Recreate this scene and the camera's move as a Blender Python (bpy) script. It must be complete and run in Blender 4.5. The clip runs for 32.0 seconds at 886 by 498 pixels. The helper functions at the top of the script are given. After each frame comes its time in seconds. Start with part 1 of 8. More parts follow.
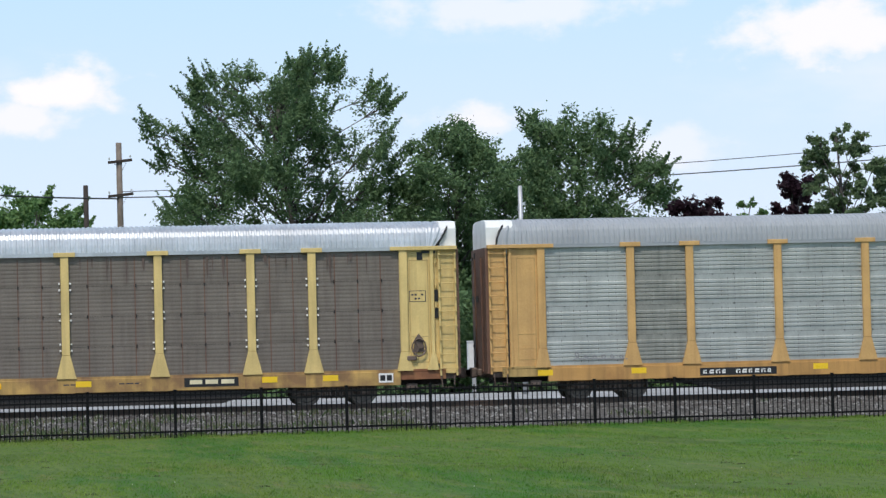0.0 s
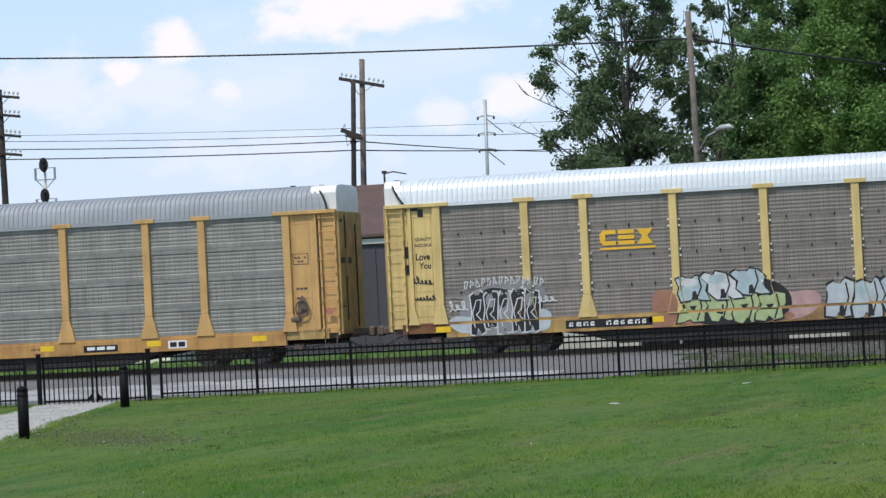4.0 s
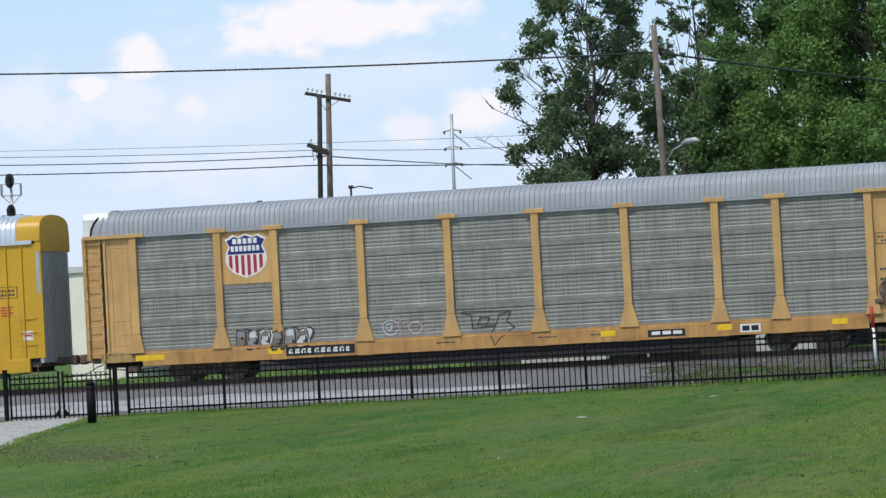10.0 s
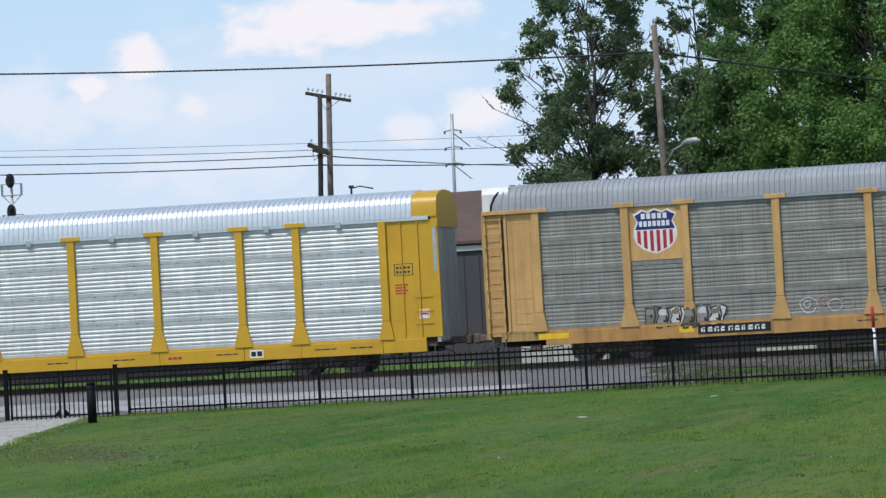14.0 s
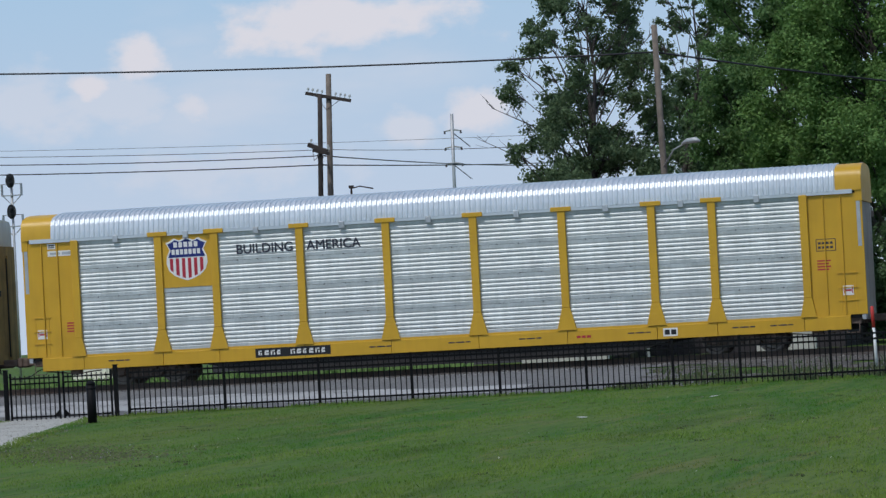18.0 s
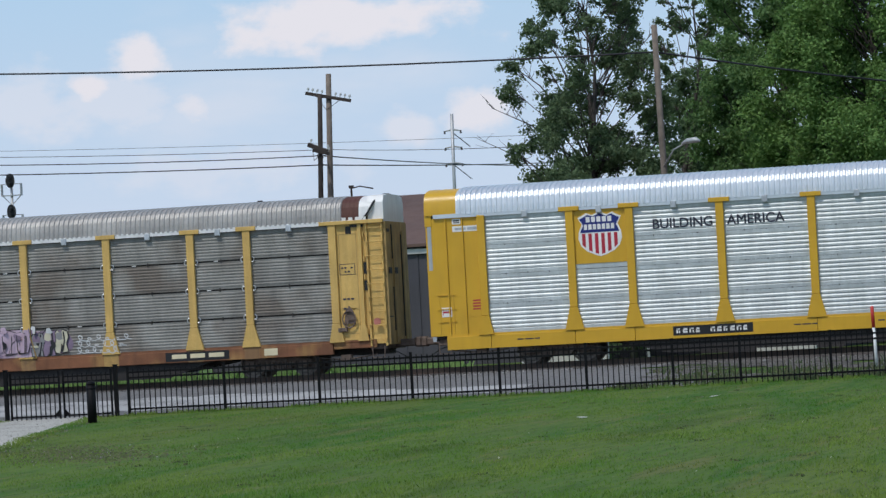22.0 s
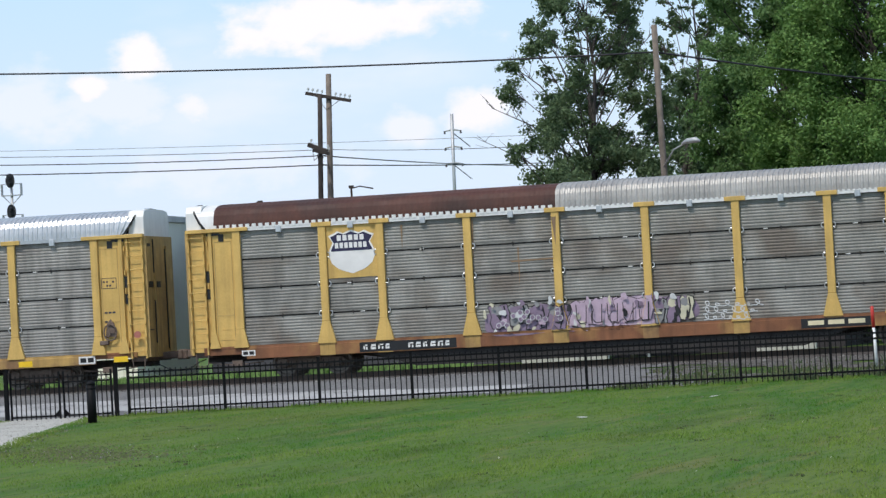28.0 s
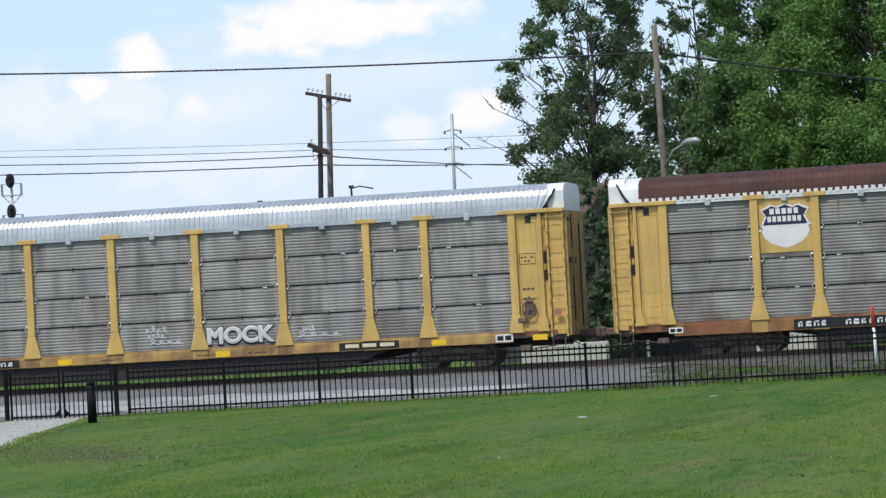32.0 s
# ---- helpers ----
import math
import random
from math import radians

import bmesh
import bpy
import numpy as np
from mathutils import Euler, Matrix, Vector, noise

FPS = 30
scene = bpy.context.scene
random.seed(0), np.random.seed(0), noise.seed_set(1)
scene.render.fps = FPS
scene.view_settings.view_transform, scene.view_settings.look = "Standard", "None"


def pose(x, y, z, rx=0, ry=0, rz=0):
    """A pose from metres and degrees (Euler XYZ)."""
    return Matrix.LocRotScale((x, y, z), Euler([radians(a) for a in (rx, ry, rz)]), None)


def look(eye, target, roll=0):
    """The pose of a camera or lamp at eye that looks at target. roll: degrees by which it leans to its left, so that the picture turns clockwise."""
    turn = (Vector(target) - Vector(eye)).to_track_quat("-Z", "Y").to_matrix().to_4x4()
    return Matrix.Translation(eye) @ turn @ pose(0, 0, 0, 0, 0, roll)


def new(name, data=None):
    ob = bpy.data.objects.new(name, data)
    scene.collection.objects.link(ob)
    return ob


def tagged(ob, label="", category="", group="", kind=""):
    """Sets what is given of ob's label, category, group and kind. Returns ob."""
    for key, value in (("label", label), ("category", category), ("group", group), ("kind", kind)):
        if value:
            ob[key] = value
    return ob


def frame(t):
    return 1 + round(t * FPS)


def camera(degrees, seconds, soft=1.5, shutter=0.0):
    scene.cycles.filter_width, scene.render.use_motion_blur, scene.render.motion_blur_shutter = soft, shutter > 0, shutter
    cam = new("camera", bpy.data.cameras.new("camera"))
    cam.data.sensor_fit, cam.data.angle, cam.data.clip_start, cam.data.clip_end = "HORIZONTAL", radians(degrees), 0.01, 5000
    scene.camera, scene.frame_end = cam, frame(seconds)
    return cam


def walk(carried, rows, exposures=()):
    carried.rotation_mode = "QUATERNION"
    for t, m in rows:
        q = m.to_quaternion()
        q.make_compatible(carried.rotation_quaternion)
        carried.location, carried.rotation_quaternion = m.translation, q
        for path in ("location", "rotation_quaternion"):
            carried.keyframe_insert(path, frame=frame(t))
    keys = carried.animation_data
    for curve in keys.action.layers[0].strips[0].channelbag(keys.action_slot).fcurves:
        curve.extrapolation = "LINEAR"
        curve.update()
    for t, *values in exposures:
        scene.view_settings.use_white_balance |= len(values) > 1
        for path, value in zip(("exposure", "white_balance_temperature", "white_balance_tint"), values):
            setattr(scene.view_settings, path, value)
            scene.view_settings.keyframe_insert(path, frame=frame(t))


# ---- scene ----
# ---- camera ----
cam = camera(15.2, 32.0, soft=1.40)
EYE = Vector((0.0, 0.0, 1.87))


def aim(pan, tilt, roll):
    """Camera pose: pan to the left of the track's normal, tilt up, roll, in degrees."""
    a, b = radians(pan), radians(tilt)
    way = Vector((-math.sin(a) * math.cos(b), math.cos(a) * math.cos(b), math.sin(b)))
    return look(EYE, EYE + 100 * way, roll)


PATH = [(0.0, -8.525, 1.991, -1.40), (0.5, -3.883, 1.628, -1.75), (1.0, 0.531, 1.374, -2.10), (1.5, 4.612, 1.109, -2.10),
        (2.0, 8.097, 0.895, -2.26), (2.5, 11.030, 0.850, -2.35), (3.0, 13.613, 0.930, -2.50), (3.5, 14.144, 1.104, -2.75),
        (4.3, 13.80, 1.25, -2.95), (5.5, 13.444, 1.354, -3.08), (6.0, 13.399, 1.379, -3.09), (6.5, 13.383, 1.393, -3.09),
        (7.5, 13.383, 1.408, -3.09), (9.0, 13.383, 1.422, -3.09), (11.5, 13.395, 1.421, -3.09), (32.0, 13.395, 1.421, -3.09)]
EXPOSURES = [(t, e, k, 10.0) for t, e, k in ((0.0, 0.0, 6500.0), (0.5, 0.10, 6400.0), (1.0, 0.22, 6250.0), (1.5, 0.45, 6250.0), (2.0, 0.38, 6250.0), (2.5, 0.3, 6300.0),
             (3.0, 0.05, 6450.0), (6.0, -0.08, 6450.0), (13.0, -0.08, 6450.0), (15.5, -0.40, 6200.0), (18.0, -0.54, 6150.0), (20.5, -0.52, 6150.0), (22.0, -0.38, 6250.0),
             (24.0, -0.18, 6300.0), (27.5, 0.0, 6500.0), (32.0, 0.0, 6500.0))]
walk(cam, [(t, aim(p, b, r)) for t, p, b, r in PATH], EXPOSURES)

# ---- world and sun ----
SUN_ELEV, SUN_AZ = 58.0, 205.0  # degrees; azimuth clockwise from +y


# clouds: bearing to the left and height of the middle, half width, half height (degrees), density
CLOUDS = [(14.98, 5.41, 2.24, 0.58, 1.0), (15.96, 5.27, 1.17, 0.39, 1.0), (18.52, 4.91, 0.64, 0.41, 1.0), (19.39, 4.54, 0.41, 0.29, 1.0), (19.02, 4.27, 1.66, 0.58, 0.5),
          (17.58, 4.14, 0.43, 0.31, 0.8), (12.74, 3.79, 0.64, 0.37, 0.9), (13.95, 3.56, 0.58, 0.39, 0.6), (20.47, 4.25, 1.17, 0.68, 0.5), (16.86, 2.98, 2.92, 0.39, 0.35),
          (-2.15, 4.84, 1.07, 0.47, 1.0), (-1.37, 4.37, 1.07, 0.33, 0.8), (-9.03, 4.23, 0.97, 0.33, 0.8), (-15.46, 5.53, 2.14, 0.64, 0.9), (-9.76, 6.06, 2.34, 0.39, 0.6), (-12.47, 3.61, 0.97, 0.49, 0.5)]
SKY_HIGH, SKY_LOW, CLOUD_COL = (0.535, 0.79, 1.03), (0.77, 0.88, 1.04), (1.03, 0.995, 1.035)


def build_world():
    """A clear summer sky with a bright hazy belt and low cumulus clouds."""
    w = bpy.data.worlds.new("sky")
    scene.world = w
    w.use_nodes = True
    nt = w.node_tree
    n, l = nt.nodes, nt.links
    n.clear()
    out = n.new("ShaderNodeOutputWorld")
    sky = n.new("ShaderNodeTexSky")
    sky.sky_type, sky.sun_disc = "NISHITA", False
    sky.sun_elevation, sky.sun_rotation = radians(SUN_ELEV), radians(SUN_AZ)
    bg = n.new("ShaderNodeBackground")
    bg.inputs["Strength"].default_value = 0.15
    l.new(sky.outputs[0], bg.inputs[0])

    def math_(op, a, b=None, c=None):
        x = n.new("ShaderNodeMath")
        x.operation = op
        for s, v in zip(x.inputs, (a, b, c)):
            if v is None:
                continue
            if isinstance(v, (int, float)):
                s.default_value = v
            else:
                l.new(v, s)
        return x.outputs[0]

    def ramp(v, lo, hi, a=0.0, b=1.0):
        r = n.new("ShaderNodeMapRange")
        r.interpolation_type = "SMOOTHSTEP"
        for k, val in ((1, lo), (2, hi), (3, a), (4, b)):
            r.inputs[k].default_value = val
        l.new(v, r.inputs[0])
        return r.outputs[0]

    tc = n.new("ShaderNodeTexCoord")
    sp = n.new("ShaderNodeSeparateXYZ")
    l.new(tc.outputs["Generated"], sp.inputs[0])
    az = math_("MULTIPLY", math_("ARCTAN2", math_("MULTIPLY", sp.outputs[0], -1.0), sp.outputs[1]), 57.2958)
    el = math_("MULTIPLY", math_("ARCSINE", sp.outputs[2]), 57.2958)
    uv = n.new("ShaderNodeCombineXYZ")
    l.new(az, uv.inputs[0]), l.new(el, uv.inputs[1])

    def noise_at(scale, detail, stretch):
        mp = n.new("ShaderNodeMapping")
        mp.inputs["Scale"].default_value = stretch
        l.new(uv.outputs[0], mp.inputs[0])
        t = n.new("ShaderNodeTexNoise")
        t.inputs["Scale"].default_value, t.inputs["Detail"].default_value, t.inputs["Roughness"].default_value = scale, detail, 0.55
        l.new(mp.outputs[0], t.inputs["Vector"])
        return t.outputs["Fac"]

    puff = math_("MULTIPLY", math_("SUBTRACT", noise_at(1.0, 6, (1.0, 1.5, 1.0)), 0.5), 2.6)
    total = math_("MULTIPLY", ramp(noise_at(0.22, 5, (0.6, 1.6, 1.0)), 0.50, 0.75), 0.45)
    for u, v, a, b, dens in CLOUDS:
        d = n.new("ShaderNodeVectorMath")
        d.operation = "SUBTRACT"
        l.new(uv.outputs[0], d.inputs[0])
        d.inputs[1].default_value = (u, v, 0)
        m = n.new("ShaderNodeVectorMath")
        m.operation = "MULTIPLY"
        l.new(d.outputs[0], m.inputs[0])
        m.inputs[1].default_value = (1 / a, 1 / b, 0)
        ln = n.new("ShaderNodeVectorMath")
        ln.operation = "LENGTH"
        l.new(m.outputs[0], ln.inputs[0])
        e = math_("ADD", ln.outputs["Value"], puff)
        total = math_("MAXIMUM", total, ramp(e, 1.20, 0.36, 0.0, dens))
    haze = n.new("ShaderNodeMix")
    haze.data_type = "RGBA"
    haze.inputs[6].default_value, haze.inputs[7].default_value = (*SKY_LOW, 1), (*SKY_HIGH, 1)
    l.new(ramp(el, 1.0, 8.5), haze.inputs[0])
    cl = n.new("ShaderNodeMix")
    cl.data_type = "RGBA"
    l.new(total, cl.inputs[0]), l.new(haze.outputs[2], cl.inputs[6])
    cl.inputs[7].default_value = (*CLOUD_COL, 1)
    bg2 = n.new("ShaderNodeBackground")
    l.new(cl.outputs[2], bg2.inputs[0])
    mx = n.new("ShaderNodeMixShader")
    l.new(ramp(el, 10.0, 45.0), mx.inputs[0])
    l.new(bg2.outputs[0], mx.inputs[1]), l.new(bg.outputs[0], mx.inputs[2])
    l.new(mx.outputs[0], out.inputs[0])


build_world()
sun = new("sun", bpy.data.lights.new("sun", "SUN"))
sun.data.energy, sun.data.angle, sun.data.color = 2.7, radians(1.5), (1.0, 0.95, 0.88)
_a, _e = radians(SUN_AZ), radians(SUN_ELEV)
sun.matrix_world = look((0, 0, 0), (-math.sin(_a) * math.cos(_e), -math.cos(_a) * math.cos(_e), -math.sin(_e)))

# ---- materials ----
def mat(name, col, rough=0.6, metal=0.0, var=0.25, scale=2.0, col2=None, mix2=0.0, streak=0.0, bump=0.0, fine=40.0, grime=None, grime_amt=0.0, spec=0.5, wash=(5.0, 5.0, 0.35)):
    """A weathered surface: a base colour with broad and fine variation, patches of col2, vertical streaks of grime, fine relief."""
    m = bpy.data.materials.new(name)
    m.use_nodes = True
    nt = m.node_tree
    n, l = nt.nodes, nt.links
    b = n["Principled BSDF"]
    b.inputs["Roughness"].default_value, b.inputs["Metallic"].default_value = rough, metal
    b.inputs["Specular IOR Level"].default_value = spec
    tc, oi = n.new("ShaderNodeTexCoord"), n.new("ShaderNodeObjectInfo")
    sh = n.new("ShaderNodeVectorMath")
    sh.operation = "MULTIPLY_ADD"
    cx = n.new("ShaderNodeCombineXYZ")
    l.new(oi.outputs["Random"], cx.inputs[0]), l.new(oi.outputs["Random"], cx.inputs[2])
    l.new(cx.outputs[0], sh.inputs[0])
    sh.inputs[1].default_value = (61.0, 0, 37.0)
    l.new(tc.outputs["Object"], sh.inputs[2])

    def noise_tex(sc, detail, stretch=None):
        t = n.new("ShaderNodeTexNoise")
        t.inputs["Scale"].default_value, t.inputs["Detail"].default_value = sc, detail
        src = sh.outputs[0]
        if stretch:
            mp = n.new("ShaderNodeMapping")
            mp.inputs["Scale"].default_value = stretch
            l.new(src, mp.inputs[0])
            src = mp.outputs[0]
        l.new(src, t.inputs["Vector"])
        return t.outputs["Fac"]

    def ramp(fac, lo, hi):
        r = n.new("ShaderNodeMapRange")
        r.inputs[1].default_value, r.inputs[2].default_value = lo, hi
        l.new(fac, r.inputs[0])
        return r.outputs[0]

    def blend(fac, a, c, mode="MIX"):
        x = n.new("ShaderNodeMix")
        x.data_type, x.blend_type = "RGBA", mode
        if isinstance(fac, float):
            x.inputs[0].default_value = fac
        else:
            l.new(fac, x.inputs[0])
        for s, v in ((x.inputs[6], a), (x.inputs[7], c)):
            if isinstance(v, tuple):
                s.default_value = (*v, 1)
            else:
                l.new(v, s)
        return x.outputs[2]

    def scaled(fac, k):
        t = n.new("ShaderNodeMath")
        t.operation = "MULTIPLY"
        l.new(fac, t.inputs[0])
        t.inputs[1].default_value = k
        return t.outputs[0]

    dark = tuple(c * (1 - var) for c in col)
    light = tuple(min(1.0, c * (1 + var)) for c in col)
    c = blend(ramp(noise_tex(scale, 5), 0.3, 0.7), dark, light)
    if col2 and mix2:
        c = blend(scaled(ramp(noise_tex(scale * 0.7, 8), 0.62 - 0.3 * mix2, 0.78 - 0.3 * mix2), 0.85), c, tuple(col2))
    if streak:
        c = blend(scaled(ramp(noise_tex(1.0, 4, wash), 0.45, 0.75), streak), c, tuple(grime or (0.06, 0.045, 0.035)))
    if grime_amt:
        c = blend(scaled(ramp(noise_tex(scale * 2.3, 7), 0.5, 0.72), grime_amt), c, tuple(grime or (0.06, 0.045, 0.035)))
    f = noise_tex(fine, 3)
    c = blend(scaled(ramp(f, 0.35, 0.75), 0.22), c, dark, "MULTIPLY") if var > 0.1 else c
    l.new(c if not isinstance(c, tuple) else c, b.inputs["Base Color"])
    rr = n.new("ShaderNodeMapRange")
    rr.inputs[3].default_value, rr.inputs[4].default_value = max(0.05, rough - 0.12), min(1.0, rough + 0.12)
    l.new(noise_tex(scale * 3, 4), rr.inputs[0])
    l.new(rr.outputs[0], b.inputs["Roughness"])
    if bump:
        bp = n.new("ShaderNodeBump")
        bp.inputs["Strength"].default_value, bp.inputs["Distance"].default_value = 0.5, bump
        l.new(f, bp.inputs["Height"])
        l.new(bp.outputs[0], b.inputs["Normal"])
    return m


YEL_OLD = mat("yellow_paint_old", (0.66, 0.44, 0.13), 0.55, var=0.12, scale=1.2, streak=0.30, grime=(0.22, 0.11, 0.04), fine=25)
YEL_PALE = mat("yellow_paint_pale", (0.70, 0.53, 0.21), 0.55, var=0.12, scale=1.2, streak=0.30, grime=(0.2, 0.11, 0.05), fine=25)
YEL_ORANGE = mat("orange_yellow_paint", (0.62, 0.38, 0.14), 0.55, var=0.12, scale=1.2, streak=0.28, grime=(0.2, 0.09, 0.03), fine=25)
YEL_NEW = mat("golden_yellow_paint", (0.62, 0.36, 0.02), 0.4, var=0.07, scale=1.0, streak=0.08, grime=(0.25, 0.12, 0.02), fine=25)
YEL_DIRTY = mat("dirty_yellow_paint", (0.50, 0.32, 0.10), 0.65, var=0.2, scale=1.6, col2=(0.22, 0.12, 0.06), mix2=0.55, streak=0.45, grime=(0.1, 0.055, 0.03))
SILL_RUST = mat("rusted_sill_paint", (0.24, 0.10, 0.045), 0.75, var=0.3, scale=1.2, col2=(0.42, 0.24, 0.08), mix2=0.35, streak=0.4, grime=(0.07, 0.03, 0.02))
SILL_ORANGE = mat("grimy_orange_sill", (0.52, 0.29, 0.09), 0.6, var=0.16, scale=1.2, col2=(0.30, 0.14, 0.05), mix2=0.25, streak=0.4, grime=(0.12, 0.06, 0.03))
REFLECT = mat("reflector_yellow", (0.85, 0.55, 0.02), 0.3, var=0.05)
PANEL_BROWN = mat("brown_grey_panel", (0.190, 0.163, 0.136), 0.6, metal=0.25, var=0.16, scale=0.9, streak=0.35, grime=(0.085, 0.062, 0.05), fine=18)
PANEL_TAN = mat("tan_grey_panel", (0.25, 0.225, 0.195), 0.6, metal=0.15, var=0.14, scale=1.0, streak=0.35, grime=(0.11, 0.08, 0.065), fine=18)
PANEL_GALV = mat("galvanised_panel", (0.272, 0.276, 0.244), 0.62, metal=0.15, var=0.18, scale=1.3, streak=0.55, grime=(0.15, 0.15, 0.14), fine=16)
PANEL_LIGHT = mat("light_galvanised_panel", (0.44, 0.455, 0.43), 0.5, metal=0.35, var=0.15, scale=1.0, streak=0.30, grime=(0.22, 0.22, 0.21), fine=16)
PANEL_NEW = mat("new_silver_panel", (0.58, 0.61, 0.60), 0.45, metal=0.4, var=0.14, scale=1.6, streak=0.45, grime=(0.36, 0.40, 0.385), fine=14)
PANEL_OLD = mat("weathered_grey_panel", (0.265, 0.263, 0.238), 0.6, metal=0.2, var=0.24, scale=0.7, col2=(0.150, 0.122, 0.096), mix2=0.45, streak=0.65, grime=(0.105, 0.096, 0.088), fine=16, wash=(1.9, 1.9, 0.45))
PANEL_STREAKED = mat("streaked_grey_panel", (0.30, 0.295, 0.270), 0.6, metal=0.2, var=0.20, scale=0.6, col2=(0.17, 0.15, 0.135), mix2=0.35, streak=0.80, grime=(0.095, 0.090, 0.085), fine=16, wash=(2.0, 2.0, 0.22))
ROOF_GREY = mat("grey_roof_sheet", (0.34, 0.36, 0.38), 0.65, metal=0.1, var=0.1, scale=0.7, fine=12)
ROOF_WHITE = mat("white_roof_sheet", (0.74, 0.78, 0.80), 0.45, metal=0.1, var=0.05, scale=0.7, fine=12)
ROOF_SILVER = mat("silver_roof_sheet", (0.58, 0.60, 0.62), 0.4, metal=0.5, var=0.14, scale=0.9, streak=0.25, grime=(0.3, 0.3, 0.3), fine=12)
ROOF_NEW = mat("new_galvanised_roof", (0.70, 0.74, 0.78), 0.42, metal=0.5, var=0.05, scale=0.7, fine=12)
ROOF_RUST = mat("rusted_roof_sheet", (0.085, 0.03, 0.02), 0.7, metal=0.0, var=0.3, scale=0.8, col2=(0.04, 0.018, 0.014), mix2=0.4, fine=12)
ROOF_OLD = mat("old_grey_roof", (0.40, 0.39, 0.37), 0.55, metal=0.3, var=0.15, scale=0.8, streak=0.3, grime=(0.2, 0.17, 0.15), fine=12)
WHITE = mat("white_paint", (0.78, 0.78, 0.76), 0.5, var=0.06, streak=0.2, grime=(0.4, 0.38, 0.35))
END_BROWN = mat("brown_end_door", (0.16, 0.085, 0.055), 0.65, var=0.22, streak=0.4, grime=(0.05, 0.03, 0.025))
END_TAN = mat("dirty_tan_end_door", (0.46, 0.31, 0.11), 0.65, var=0.22, streak=0.5, grime=(0.06, 0.04, 0.03))
END_GREY = mat("grey_end_door", (0.50, 0.52, 0.54), 0.5, metal=0.4, var=0.12, streak=0.3, grime=(0.2, 0.2, 0.2))
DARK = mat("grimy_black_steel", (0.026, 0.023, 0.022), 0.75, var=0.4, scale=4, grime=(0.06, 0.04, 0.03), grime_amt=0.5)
TRUCK = mat("brown_black_truck", (0.150, 0.110, 0.088), 0.8, var=0.4, scale=4, grime=(0.11, 0.06, 0.04), grime_amt=0.5)
WHEEL = mat("worn_wheel_steel", (0.20, 0.165, 0.14), 0.5, metal=0.35, var=0.3, scale=5)
BLACK = mat("black_paint", (0.012, 0.012, 0.013), 0.5, var=0.2)
LETTER = mat("white_lettering", (0.78, 0.77, 0.74), 0.6, var=0.08)
LETTER_DARK = mat("dark_lettering", (0.03, 0.032, 0.05), 0.6, var=0.1)
CREAM = mat("cream_lettering", (0.72, 0.64, 0.42), 0.6, var=0.1)
BLUE = mat("navy_enamel", (0.012, 0.022, 0.17), 0.45, var=0.1)
NAVY = mat("faded_navy_enamel", (0.02, 0.018, 0.06), 0.5, var=0.1)
RED = mat("red_enamel", (0.42, 0.02, 0.04), 0.45, var=0.1)
GOLD = mat("gold_lettering", (0.80, 0.46, 0.03), 0.5, var=0.08)
FENCE_BLACK = mat("black_fence_coating", (0.008, 0.008, 0.009), 0.6, var=0.15, spec=0.12)
WOOD_GREY = mat("weathered_pole_wood", (0.20, 0.165, 0.135), 0.9, var=0.25, scale=3, streak=0.4, grime=(0.08, 0.06, 0.05), bump=0.01)
WOOD_DARK = mat("creosoted_pole_wood", (0.045, 0.035, 0.03), 0.9, var=0.3, scale=3, bump=0.01)
STEEL_POLE = mat("pale_galvanised_pole", (0.45, 0.46, 0.47), 0.5, metal=0.4, var=0.1)
WIRE = mat("dark_cable", (0.03, 0.03, 0.035), 0.6, var=0.1)
BARK = mat("grey_brown_bark", (0.088, 0.078, 0.070), 0.95, var=0.35, scale=3, bump=0.03)


# ---- mesh helpers ----
def part(name, bm, material, parent=None, label="", smooth=False):
    me = bpy.data.meshes.new(name)
    bm.to_mesh(me)
    bm.free()
    for p in me.polygons:
        p.use_smooth = smooth
    for m in (material if isinstance(material, (list, tuple)) else [material]):
        me.materials.append(m)
    ob = new(name, me)
    ob.parent = parent
    if label:
        ob["label"] = label
    return ob


def again(name, ob, parent, m):
    """Another part on the same mesh."""
    o = new(name, ob.data)
    o.parent = parent
    o.matrix_basis = m
    if "label" in ob:
        o["label"] = ob["label"]
    return o


def box(bm, x0, x1, y0, y1, z0, z1, mi=0, bevel=0.0):
    vs = [bm.verts.new((x, y, z)) for z in (z0, z1) for x, y in ((x0, y0), (x1, y0), (x1, y1), (x0, y1))]
    fs = [(3, 2, 1, 0), (4, 5, 6, 7), (0, 1, 5, 4), (1, 2, 6, 5), (2, 3, 7, 6), (3, 0, 4, 7)]
    out = [bm.faces.new([vs[i] for i in f]) for f in fs]
    for f in out:
        f.material_index = mi
    if bevel:
        bmesh.ops.bevel(bm, geom=list({e for f in out for e in f.edges}), offset=bevel, segments=1, affect="EDGES")


def slab(bm, pts, y0, y1, mi=0):
    """A flat plate: an outline of (x, z), from y0 (front) to y1."""
    a = [bm.verts.new((x, y0, z)) for x, z in pts]
    b = [bm.verts.new((x, y1, z)) for x, z in pts]
    fs = [bm.faces.new(a), bm.faces.new(b[::-1])]
    k = len(pts)
    fs += [bm.faces.new((a[i], b[i], b[(i + 1) % k], a[(i + 1) % k])) for i in range(k)]
    for f in fs:
        f.material_index = mi


